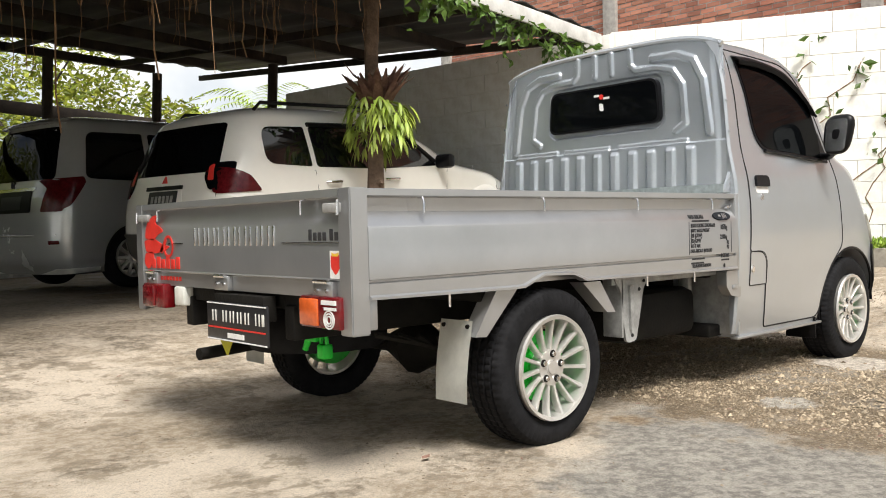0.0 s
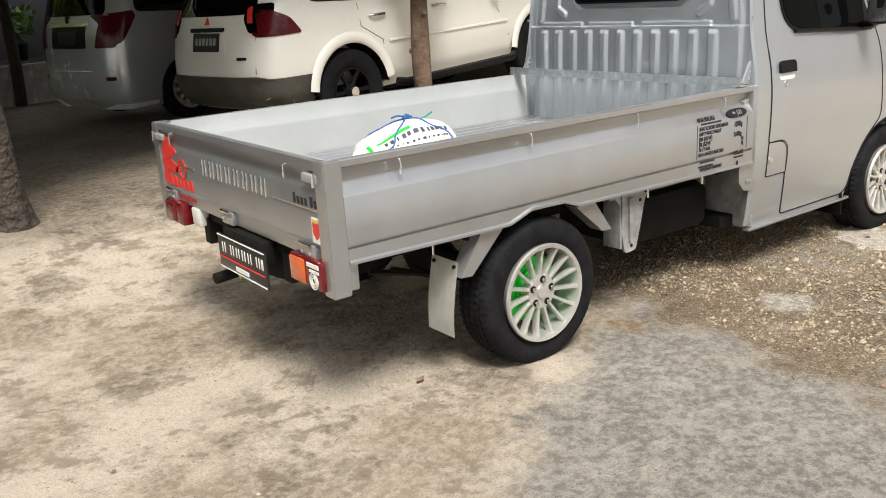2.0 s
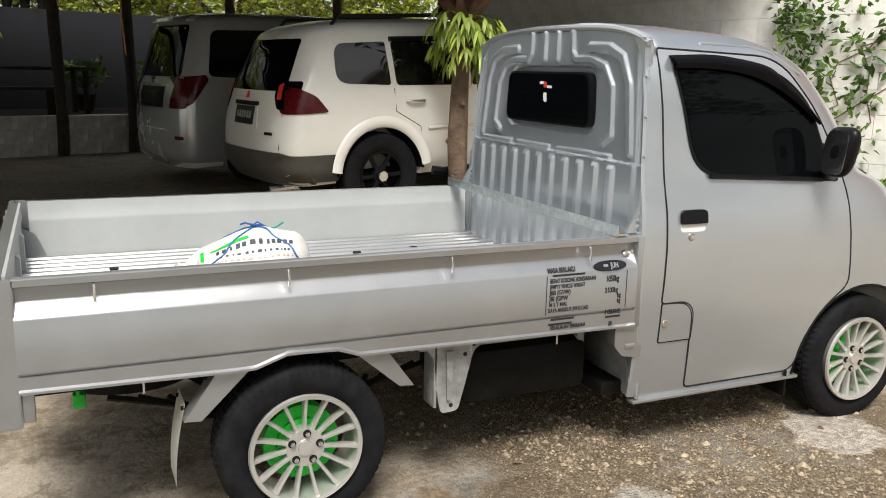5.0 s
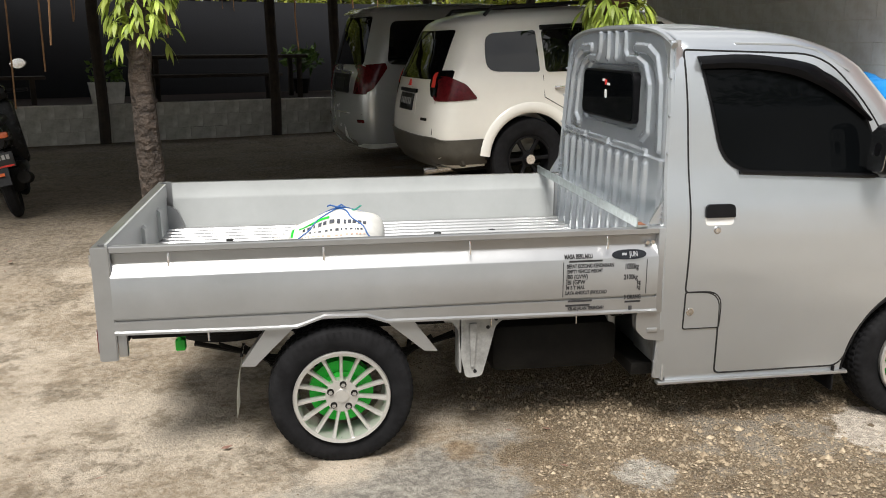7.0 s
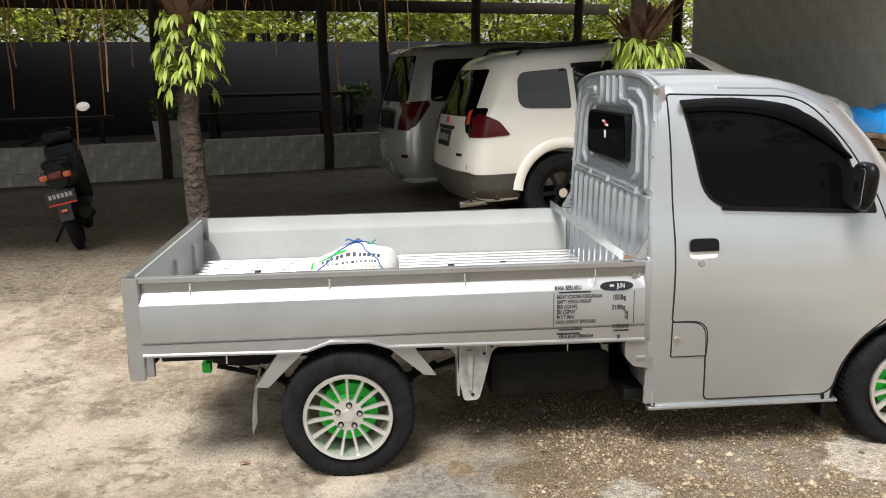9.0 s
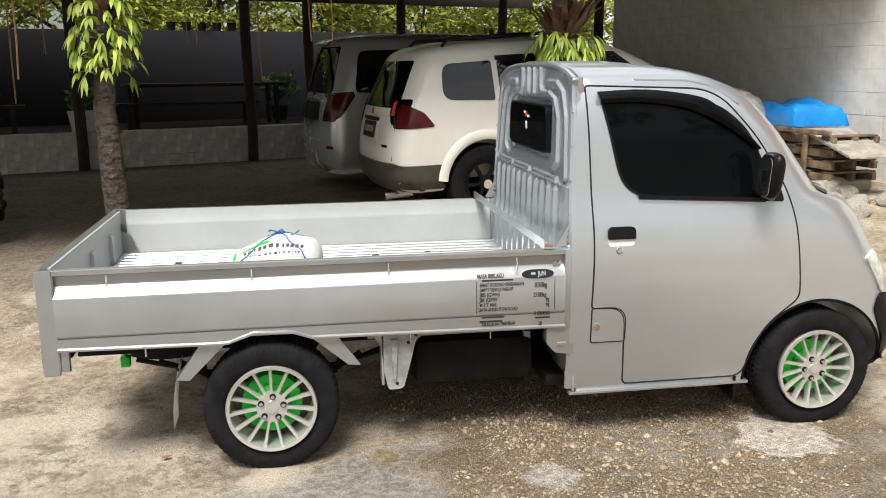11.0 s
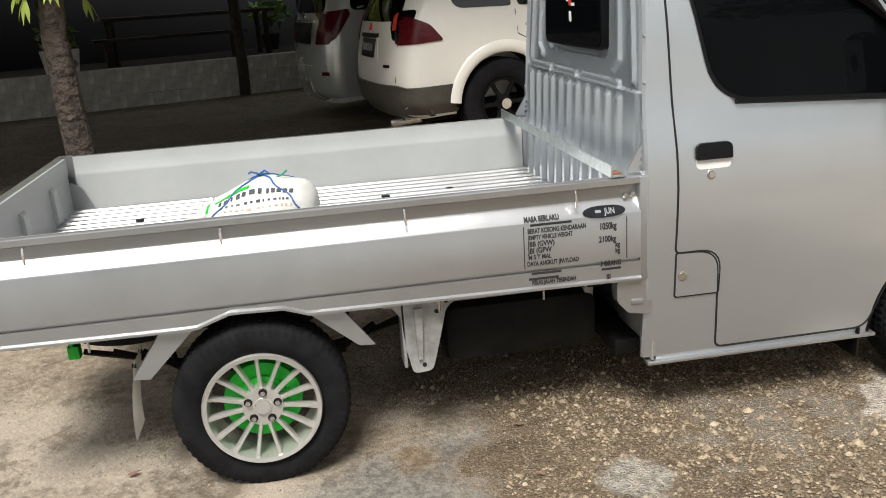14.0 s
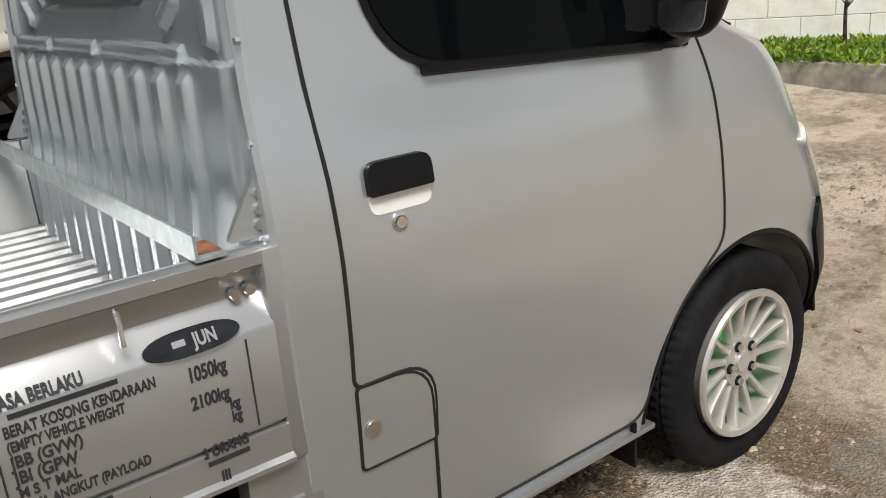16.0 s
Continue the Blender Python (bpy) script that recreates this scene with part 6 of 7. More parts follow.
def staghorn(name, x, y, z, n, R, seed, brown_z, spread, label):
    rnd = random.Random(seed)
    t = thing(name, Matrix.Translation((x, y, 0)), label, "fern", "hanging ferns")
    for i in range(n):
        a = rnd.uniform(0, 2 * math.pi)
        part("frond", frond(rnd, a, z + rnd.uniform(-spread, spread), R * rnd.uniform(0.75, 1.3), rnd.uniform(-0.3, 1.3), 0.024), M_FERN, t)
    for i in range(30):
        a = 2 * math.pi * i / 30 + rnd.uniform(-0.2, 0.2)
        bm = bmesh.new()
        zz, rr = brown_z + rnd.uniform(-0.2, 0.0), 0.30 * rnd.uniform(0.7, 1.15)
        pts = []
        for j in range(5):
            f = j / 4
            pts.append(Vector((math.cos(a) * (0.06 + rr * f ** 1.3), math.sin(a) * (0.06 + rr * f ** 1.3), zz - 0.05 + 0.34 * f + rnd.uniform(-0.02, 0.02))))
        sd = Vector((-math.sin(a), math.cos(a), 0))
        prev = None
        for j, p in enumerate(pts):
            w = (0.05, 0.055, 0.05, 0.035, 0.008)[j]
            cur = (bm.verts.new(p - sd * w + Vector((0, 0, rnd.uniform(-0.02, 0.02)))), bm.verts.new(p + sd * w))
            if prev:
                bm.faces.new((prev[0], prev[1], cur[1], cur[0]))
            prev = cur
        bmesh.ops.solidify(bm, geom=bm.faces[:], thickness=0.004)
        part("dry_frond", bm, M_DEADLEAF if name == "staghorn_fern" else M_ROOT, t, "brown dry shield frond")
    return t


def trunk(x, y, pts, rs, material, label, name):
    bm = bmesh.new()
    n = 14
    fine, fr = [], []
    for (a, b), (r0, r1) in zip(zip(pts, pts[1:]), zip(rs, rs[1:])):
        for k in range(6):
            u = k / 6
            fine.append(tuple(a[i] + (b[i] - a[i]) * u for i in range(3)))
            fr.append(r0 + (r1 - r0) * u)
    tube(bm, fine + [pts[-1]], 0.1, n, taper=fr + [rs[-1]])
    for v in bm.verts:
        q = noise.noise((v.co.x * 9 + x, v.co.y * 9, v.co.z * 1.6))
        v.co.x += 0.03 * q
        v.co.y += 0.03 * noise.noise((v.co.x * 8, v.co.y * 9 + 4, v.co.z * 1.5))
    ob = thing(name, Matrix.Translation((x, y, 0)), label, "tree" if name == "bare_tree" else "post")
    part("trunk", bm, material, ob)
    for k in range(5):
        z, a = 0.9 + 0.35 * k, 1.9 * k + x
        p = Vector(pts[2]) * 0.5 + Vector(pts[3]) * 0.5
        part("knot", tube(bmesh.new(), [(p.x + math.cos(a) * 0.05, p.y + math.sin(a) * 0.05, z), (p.x + math.cos(a) * 0.115, p.y + math.sin(a) * 0.115, z + 0.03)], 0.03, 8, taper=[0.045, 0.02]), material, ob)
    return ob


G1 = ground_z(-1.3, 3.55)
trunk(-1.32, 3.55, [(0.05, 0, G1 - 0.05), (0.02, 0, G1 + 0.3), (-0.01, 0, 1.2), (-0.04, 0.02, 1.46), (0.02, 0.03, 2.0), (0.05, 0.06, 3.1)], [0.135, 0.092, 0.085, 0.085, 0.07, 0.065], M_BARK, "crooked grey-brown bare trunk holding the shed roof", "bare_tree")
staghorn("staghorn_fern", -1.30, 3.57, 2.0, 78, 0.25, 3, 2.38, 0.28, "bright green staghorn fern tied to the crooked trunk")
G2 = ground_z(2.72, 4.63)
trunk(2.72, 4.63, [(0.03, 0, G2 - 0.05), (0.0, 0, 1.0), (0.0, 0, 2.0), (0.02, 0, 3.15)], [0.095, 0.085, 0.075, 0.085], M_POSTWOOD, "straight brown timber post holding the shed roof", "timber_post")
staghorn("staghorn_fern", 2.76, 4.60, 1.88, 95, 0.33, 8, 2.16, 0.2, "staghorn fern with a brown dry crown tied to the timber post")

rnd = np.random.default_rng(12)
# roots that hang from the roof's front
bm = bmesh.new()
for i in range(230):
    x = rnd.uniform(-6.5, 2.6)
    y = front_y(x) + rnd.uniform(0.05, 2.6)
    z1 = 3.15
    L = rnd.choice([0.35, 0.6, 0.9, 1.2]) * rnd.uniform(0.6, 1.2)
    if x > 0.5:
        L *= 0.5
    if i % 12 == 0 and x < 0:
        L += 0.6
    w = rnd.uniform(-0.012, 0.012, (6, 2))
    tube(bm, [(x + w[j, 0] * j * 0.4, y + w[j, 1] * j * 0.4, z1 - L * j / 5) for j in range(6)], 0.003 if i % 6 else 0.007, 4)
tagged(part("hanging_roots", bm, M_ROOT), "thin brown aerial roots hanging from the roof edge", "roots", kind="stuff")
# creeper along the roof's edge
pts = []
for i in range(900):
    x = rnd.uniform(-3, 6.2)
    d = (0.28 if x > 4.2 else 0.14) * abs(rnd.normal()) * (0.6 + 0.4 * math.sin(x * 5))
    pts.append((x, front_y(x) - 0.02 + rnd.uniform(-0.08, 0.2), 3.06 - d))
tagged(leaves("creeper", pts, 0.13, M_LEAF, None, 5, 0.8), "green creeper hanging along the shed roof edge", "creeper")


def on_wall_b(u, z, off=0.04):
    x, y = W1[0] + (W2[0] - W1[0]) * u, W1[1] + (W2[1] - W1[1]) * u
    return (x - 0.88 * off, y - 0.48 * off, z)


vine = thing("wall_vine", Matrix.Identity(4), "sparse leafy vine climbing the white block wall", "vine")
lp = []
for i in range(9):
    u, z = 0.02 + 0.09 * i * rnd.uniform(0.7, 1.2), rnd.uniform(0.6, 1.6)
    path = []
    for j in range(9):
        path.append(on_wall_b(min(0.95, max(0, u)), min(2.95, z), 0.02))
        u += rnd.uniform(-0.02, 0.05)
        z += rnd.uniform(0.05, 0.28)
        if j > 3:
            lp += [on_wall_b(min(0.95, max(0.0, u + rnd.uniform(-0.02, 0.02))), min(2.95, z + rnd.uniform(-0.15, 0.1)), 0.05) for _ in range(4)]
    part("stem", tube(bmesh.new(), path, 0.006, 5), M_ROOT, vine)
leaves("vine_leaves", lp, 0.14, M_LEAF, vine, 7, 0.5)
bush = [on_wall_b(abs(rnd.normal()) * 0.07 + 0.03 * (2.3 - z), z, rnd.uniform(0.02, 0.25)) for z in rnd.uniform(0.7, 2.5, 700)]
tagged(leaves("ivy", bush, 0.11, M_LEAF, None, 9, 0.5), "dense green ivy at the corner of the wall", "ivy")

# ---- raised grass strip with its kerb before the wall
KX = 6.5
bm = bmesh.new()
prism(bm, [(KX + 0.1, 4.0), (KX + 0.1, -1.5), (9.6, -1.5), (6.75, 4.0)], "z", 0.1, ground_z(KX, 2) + 0.15)
tagged(part("grass_bed", bm, mat("soil", (0.10, 0.075, 0.05), 0.9, 0, 0.3, 9, 0.4, 40)), "raised soil bed before the white wall", "flower bed", kind="structure")
tagged(part("kerb", bbox(KX, KX + 0.12, -1.5, 4.05, 0.1, ground_z(KX, 2) + 0.17, r=0.012), M_STONE), "rough stained concrete kerb", "kerb", kind="structure")
gp = []
for i in range(16000):
    y = rnd.uniform(-1.4, 3.95)
    x1 = 6.42 + (4.5 - y) * (2.78 / 5.1) - 0.06
    gp.append((rnd.uniform(KX - 0.03, max(KX + 0.1, x1)), y, ground_z(KX, 2) + 0.15 + rnd.uniform(0, 0.07)))
tagged(leaves("grass", gp, 0.055, M_GRASS, None, 10, -0.9), "bright green ground cover on the raised bed", "grass")
sap = thing("sapling", Matrix.Translation((7.1, 2.15, ground_z(KX, 2) + 0.14)), "thin bare sapling in the raised grass bed", "sapling")
part("stem", tube(bmesh.new(), [(0, 0, 0), (0.01, 0.02, 0.3), (-0.01, 0.0, 0.6), (0.03, 0.02, 1.1)], 0.012, 6, taper=[0.016, 0.013, 0.01, 0.005]), M_BARK, sap)
for a in (0.5, 2.2, 4.0, 5.5):
    part("twig", tube(bmesh.new(), [(0, 0, 0.35), (0.12 * math.cos(a), 0.12 * math.sin(a), 0.5), (0.25 * math.cos(a), 0.25 * math.sin(a), 0.58)], 0.005, 5), M_BARK, sap)
leaves("leaves", [(0.28 * math.cos(a) * f, 0.28 * math.sin(a) * f, 0.5 + 0.15 * f) for a in (0.5, 2.2, 4.0, 5.5) for f in (0.6, 0.8, 1.0)], 0.08, M_LEAF, sap, 3)


# ---------------------------------------------------------------- loose things
def build_sack():
    s = thing("sack", Matrix.Translation((0.03, 0.96, 0.694)) @ pose(0, 0, 0, 0, 0, -8) @ Matrix.Diagonal((0.84, 0.86, 0.70, 1)), "stuffed white woven plastic sack tied with blue string", "sack")
    nu, nv = 40, 22

    def place(i, j, lift=0.0):
        a = 2 * math.pi * i / nu
        f = math.pi * j / (nv - 1)
        r = max(0.0, math.sin(f)) ** 0.62
        x = 0.285 * math.copysign(abs(math.cos(f)) ** 0.85, math.cos(f))
        y = r * (0.23 + lift) * math.copysign(abs(math.cos(a)) ** 0.9, math.cos(a))
        sa = math.sin(a)
        z = r * (0.205 + lift) * sa * (0.55 + 0.45 * smooth(-0.27, 0.03, -x)) if sa > 0 else 0.07 * r * sa
        w = 0.03 * noise.noise((x * 7, y * 7, z * 7)) * r + 0.008 * noise.noise((x * 24, y * 24, z * 24)) * r
        return (-x, y * (1 + w * 2.5), max(0.0, 0.07 + z + w * (0.6 if sa > 0 else 0.0)))
    bm = bmesh.new()
    grid(bm, nu, nv, lambda i, j: place(i, j), True)
    bmesh.ops.remove_doubles(bm, verts=bm.verts, dist=0.0005)
    tube(bm, [(-0.22, 0, 0.085), (-0.29, -0.01, 0.06), (-0.345, -0.02, 0.04), (-0.385, -0.03, 0.045)], 0.03, 12, taper=[0.085, 0.055, 0.022, 0.040])
    part("sack_body", bm, M_SACK, s, "white woven plastic")
    blue = mat("blue_string", (0.02, 0.10, 0.32), 0.6, 0, 0.1, 30, 0)
    for di, dj in ((-8.5, -5.5), (-8.5, 5.5), (8.5, -5.5), (8.5, 5.5)):
        part("string", tube(bmesh.new(), [Vector(place(10 + di * q / 12, 10.5 + dj * q / 12 + 0.25 * math.sin(q), 0.005)) for q in range(13)], 0.0045, 5), blue, s)
    k0 = Vector(place(10, 10.5, 0.008))
    part("knot", tube(bmesh.new(), [k0 + Vector(q) for q in ((-0.01, 0.0, 0.0), (0.025, 0.03, 0.02), (0.05, 0.01, 0.005), (0.01, -0.02, 0.012), (-0.04, 0.01, 0.02), (-0.06, 0.04, 0.004))], 0.006, 5), blue, s)
    part("knot", tube(bmesh.new(), [k0 + Vector(q) for q in ((0.09, -0.02, -0.012), (0.12, -0.03, 0.0), (0.15, -0.05, 0.03))], 0.006, 5), mat("green_string", (0.03, 0.30, 0.22), 0.6, 0, 0.1, 30, 0), s)

    def patch(i0, i1, j0, j1, material, name):
        bm = bmesh.new()
        n = 6
        grid(bm, n, n, lambda a, b: place(i0 + (i1 - i0) * a / (n - 1), j0 + (j1 - j0) * b / (n - 1), 0.0035))
        part(name, bm, material, s, "printed mark")
    ink = mat("faded_ink", (0.05, 0.055, 0.07), 0.6, 0, 0.4, 40, 0)
    pink = mat("faded_pink_ink", (0.72, 0.42, 0.32), 0.6, 0, 0.2, 40, 0)
    r2 = random.Random(5)
    for side, hgt, inkm in ((14.6, 0.55, ink), (5.5, 0.5, ink), (16.4, 0.22, ink), (17.6, 0.18, pink)):
        j = 6.0
        while j < 14.5:
            w = r2.uniform(0.16, 0.42) * (1.4 if hgt > 0.4 else 1)
            patch(side - hgt, side + hgt * r2.uniform(0.6, 1), j, j + w, inkm, "printed_bar")
            j += w + r2.uniform(0.18, 0.5)
    patch(10, 17, 2.6, 3.6, M_GREEN, "printed_patch")
    patch(12.8, 13.5, 5, 10, M_GREEN, "printed_patch")


build_sack()


def build_scooter():
    x, y = -2.69, 4.72
    m = Matrix.Translation((x, y, ground_z(x, y))) @ Matrix.Rotation(radians(14), 4, "Z") @ Matrix.Rotation(radians(-11), 4, "Y")
    b = thing("scooter", m, "black motor scooter leaning on its stand in the shed", "scooter")
    # local axes: y ahead from the rear wheel, x to the right
    for yy, nm in ((0, "rear_wheel"), (1.25, "front_wheel")):
        w = part(nm, lathe(bmesh.new(), [(0.19, -0.035), (0.24, -0.05), (0.275, -0.03), (0.285, 0), (0.275, 0.03), (0.24, 0.05), (0.19, 0.035)], 40, Matrix.Translation((0, yy, 0.285)) @ pose(0, 0, 0, 0, 0, 90)), M_RUBBER, b, "black tyre")
        part("rim", disc(bmesh.new(), 0.19, -0.03, 0.03, 24, Matrix.Translation((0, yy, 0.285)) @ pose(0, 0, 0, 0, 0, 90)), M_CHASSIS, w)
    bm = bmesh.new()
    grid(bm, 12, 10, lambda i, j: ((0.10 + 0.03 * math.sin(j / 9 * 3.1)) * math.copysign(abs(math.cos(2 * math.pi * i / 12)) ** 0.7, math.cos(2 * math.pi * i / 12)), -0.22 + 0.85 * j / 9, 0.74 - 0.08 * j / 9 + 0.12 * math.sin(2 * math.pi * i / 12)), True)
    bmesh.ops.holes_fill(bm, edges=bm.edges[:])
    part("tail_body", bm, M_BIKE, b, "glossy black tail fairing")
    part("seat", bbox(-0.12, 0.12, -0.10, 0.55, 0.80, 0.88, r=0.035), M_PLASTIC, b, "black seat")
    part("engine", bbox(-0.10, 0.14, -0.05, 0.42, 0.22, 0.45, r=0.05), M_CHASSIS, b, "dark engine")
    part("exhaust", tube(bmesh.new(), [(0.15, -0.20, 0.36), (0.15, 0.2, 0.30), (0.12, 0.4, 0.28)], 0.055, 12), M_CHASSIS, b, "dark silencer")
    part("leg_shield", bbox(-0.17, 0.17, 0.85, 1.02, 0.35, 0.98, r=0.05), M_BIKE, b, "black leg shield")
    part("floor_board", bbox(-0.14, 0.14, 0.5, 0.95, 0.28, 0.40, r=0.03), M_PLASTIC, b)
    part("handlebar", tube(bmesh.new(), [(-0.34, 0.84, 1.04), (-0.15, 0.92, 1.06), (0.15, 0.92, 1.06), (0.34, 0.84, 1.04)], 0.018, 8), M_PLASTIC, b, "black handlebar")
    part("headset", bbox(-0.15, 0.15, 0.86, 1.04, 0.98, 1.12, r=0.04), M_BIKE, b)
    for s in (-1, 1):
        st = part("mirror", tube(bmesh.new(), [(s * 0.22, 0.90, 1.06), (s * 0.26, 0.88, 1.2), (s * 0.30, 0.86, 1.26)], 0.007, 6), M_CHASSIS, b, "round mirror on a thin stalk")
        if s > 0:
            part("mirror_glass", lathe(bmesh.new(), [(0.001, -0.012), (0.05, -0.01), (0.058, 0.0), (0.05, 0.012), (0.001, 0.014)], 20, Matrix.Translation((0.33, 0.86, 1.29)) @ Matrix.Diagonal((1.3, 1, 0.9, 1))), M_CHROME, st, "bright mirror face")
    tl = part("tail_lamp", bbox(-0.06, 0.06, -0.26, -0.20, 0.72, 0.79, r=0.015), M_RED, b, "red tail lamp")
    for s in (-1, 1):
        part("indicator", bbox(s * 0.065, s * 0.14, -0.25, -0.19, 0.72, 0.775, r=0.015), M_AMBER, tl, "amber indicator")
    part("rear_mudguard", prism(bmesh.new(), [(-0.14, 0.60), (-0.24, 0.62), (-0.36, 0.34), (-0.33, 0.33)], "x", -0.06, 0.06), M_PLASTIC, b, "black mudguard")
    pl = part("number_plate", bbox(-0.13, 0.13, -0.30, -0.285, 0.48, 0.61, r=0.004, m=pose(0, 0, 0, 0, 0, 0)), M_PLATE, b, "dark number plate with pale bars")
    for k2 in range(6):
        part("plate_bar", bbox(-0.105 + 0.036 * k2, -0.08 + 0.036 * k2, -0.304, -0.299, 0.55, 0.59), M_UNDER, pl)
    part("plate_line", bbox(-0.12, 0.12, -0.304, -0.299, 0.487, 0.50), M_DECAL, pl)
    part("stand", tube(bmesh.new(), [(-0.1, 0.4, 0.25), (-0.26, 0.42, 0.06)], 0.012, 6), M_CHASSIS, b)
    part("reflector", bbox(-0.025, 0.025, -0.345, -0.33, 0.42, 0.445), M_AMBER, b, "amber reflector")


build_scooter()


def build_corner_clutter():
    g = ground_z(5.9, 5.0)
    st = thing("pallet_stack", Matrix.Translation((5.72, 4.98, g)) @ pose(0, 0, 0, 0, 0, 8), "stack of weathered timber pallets and boards against the wall", "pallets")
    r = random.Random(6)
    for lv in range(4):
        z = 0.12 + 0.125 * lv
        for q in range(5):
            part("board", bbox(-0.30, 0.30, -0.62 + 0.27 * q, -0.50 + 0.27 * q, z + 0.08, z + 0.10, r=0.003, m=pose(0, 0, 0, 0, r.uniform(-1, 1), r.uniform(-3, 3))), M_PALLET, st)
        for q in (-0.27, 0, 0.27):
            part("bearer", bbox(q - 0.025, q + 0.025, -0.65, 0.65, z, z + 0.08, r=0.004), M_PALLET, st)
    for yy in (-0.3, 0.35):
        part("upright", bbox(-0.36, -0.325, yy - 0.03, yy + 0.03, 0.0, 0.66, r=0.004), M_PALLET, st)
    part("rail", bbox(-0.365, -0.33, -0.66, 0.7, 0.60, 0.65, r=0.004), M_PALLET, st)
    for q in range(3):
        part("stone_foot", bbox(-0.3, 0.3, -0.6 + 0.5 * q, -0.4 + 0.5 * q, 0, 0.12, r=0.02), M_STONE, st)
    bm = bmesh.new()
    bmesh.ops.create_grid(bm, x_segments=24, y_segments=24, size=1)
    for v in bm.verts:
        a, c = v.co.x, v.co.y
        e = max(abs(a), abs(c))
        v.co = Vector((a * 0.34, c * 0.46, 0.27 * (1 - e ** 9) * (0.85 + 0.4 * noise.noise((a * 1.3, c * 1.3, 0))) + 0.015 * noise.noise((a * 6, c * 6, 3))))
    bmesh.ops.solidify(bm, geom=bm.faces[:], thickness=0.004)
    tp = part("tarpaulin", bm, M_TARP)
    tp.matrix_world = Matrix.Translation((5.72, 5.30, g + 0.66))
    tagged(tp, "crumpled bright blue tarpaulin bundle on the pallets", "tarpaulin")
    sheet = part("roofing_sheet", prism(bmesh.new(), [(-0.45 + 0.9 * q / 18, 0.62 - 0.22 * q / 18 + 0.012 * (q % 2)) for q in range(19)] + [(0.45, 0.385), (-0.45, 0.605)], "x", -0.25, 0.3), M_STONE)
    sheet.matrix_world = Matrix.Translation((5.75, 4.35, g + 0.02)) @ pose(0, 0, 0, 0, 0, 180)
    tagged(sheet, "grey corrugated roofing sheet leaning on the pallets", "roofing sheet")
    for i in range(7):
        bm = bmesh.new()
        bmesh.ops.create_icosphere(bm, subdivisions=2, radius=1)
        for v in bm.verts:
            v.co *= 1 + 0.35 * noise.noise(v.co * 1.4 + Vector((i * 3, 0, 0)))
        x, y = 5.35 + 0.2 * (i % 3) + r.uniform(-0.1, 0.1), 4.55 - 0.17 * i
        s = r.uniform(0.08, 0.17)
        ob = part("boulder", bm, M_STONE)
        ob.matrix_world = Matrix.Translation((x, y, ground_z(x, y) + s * 0.4)) @ Matrix.Diagonal((s * 1.3, s, s * 0.8, 1))
        tagged(ob, "rough grey stone lying by the wall", "stone", "stones by the wall")


build_corner_clutter()


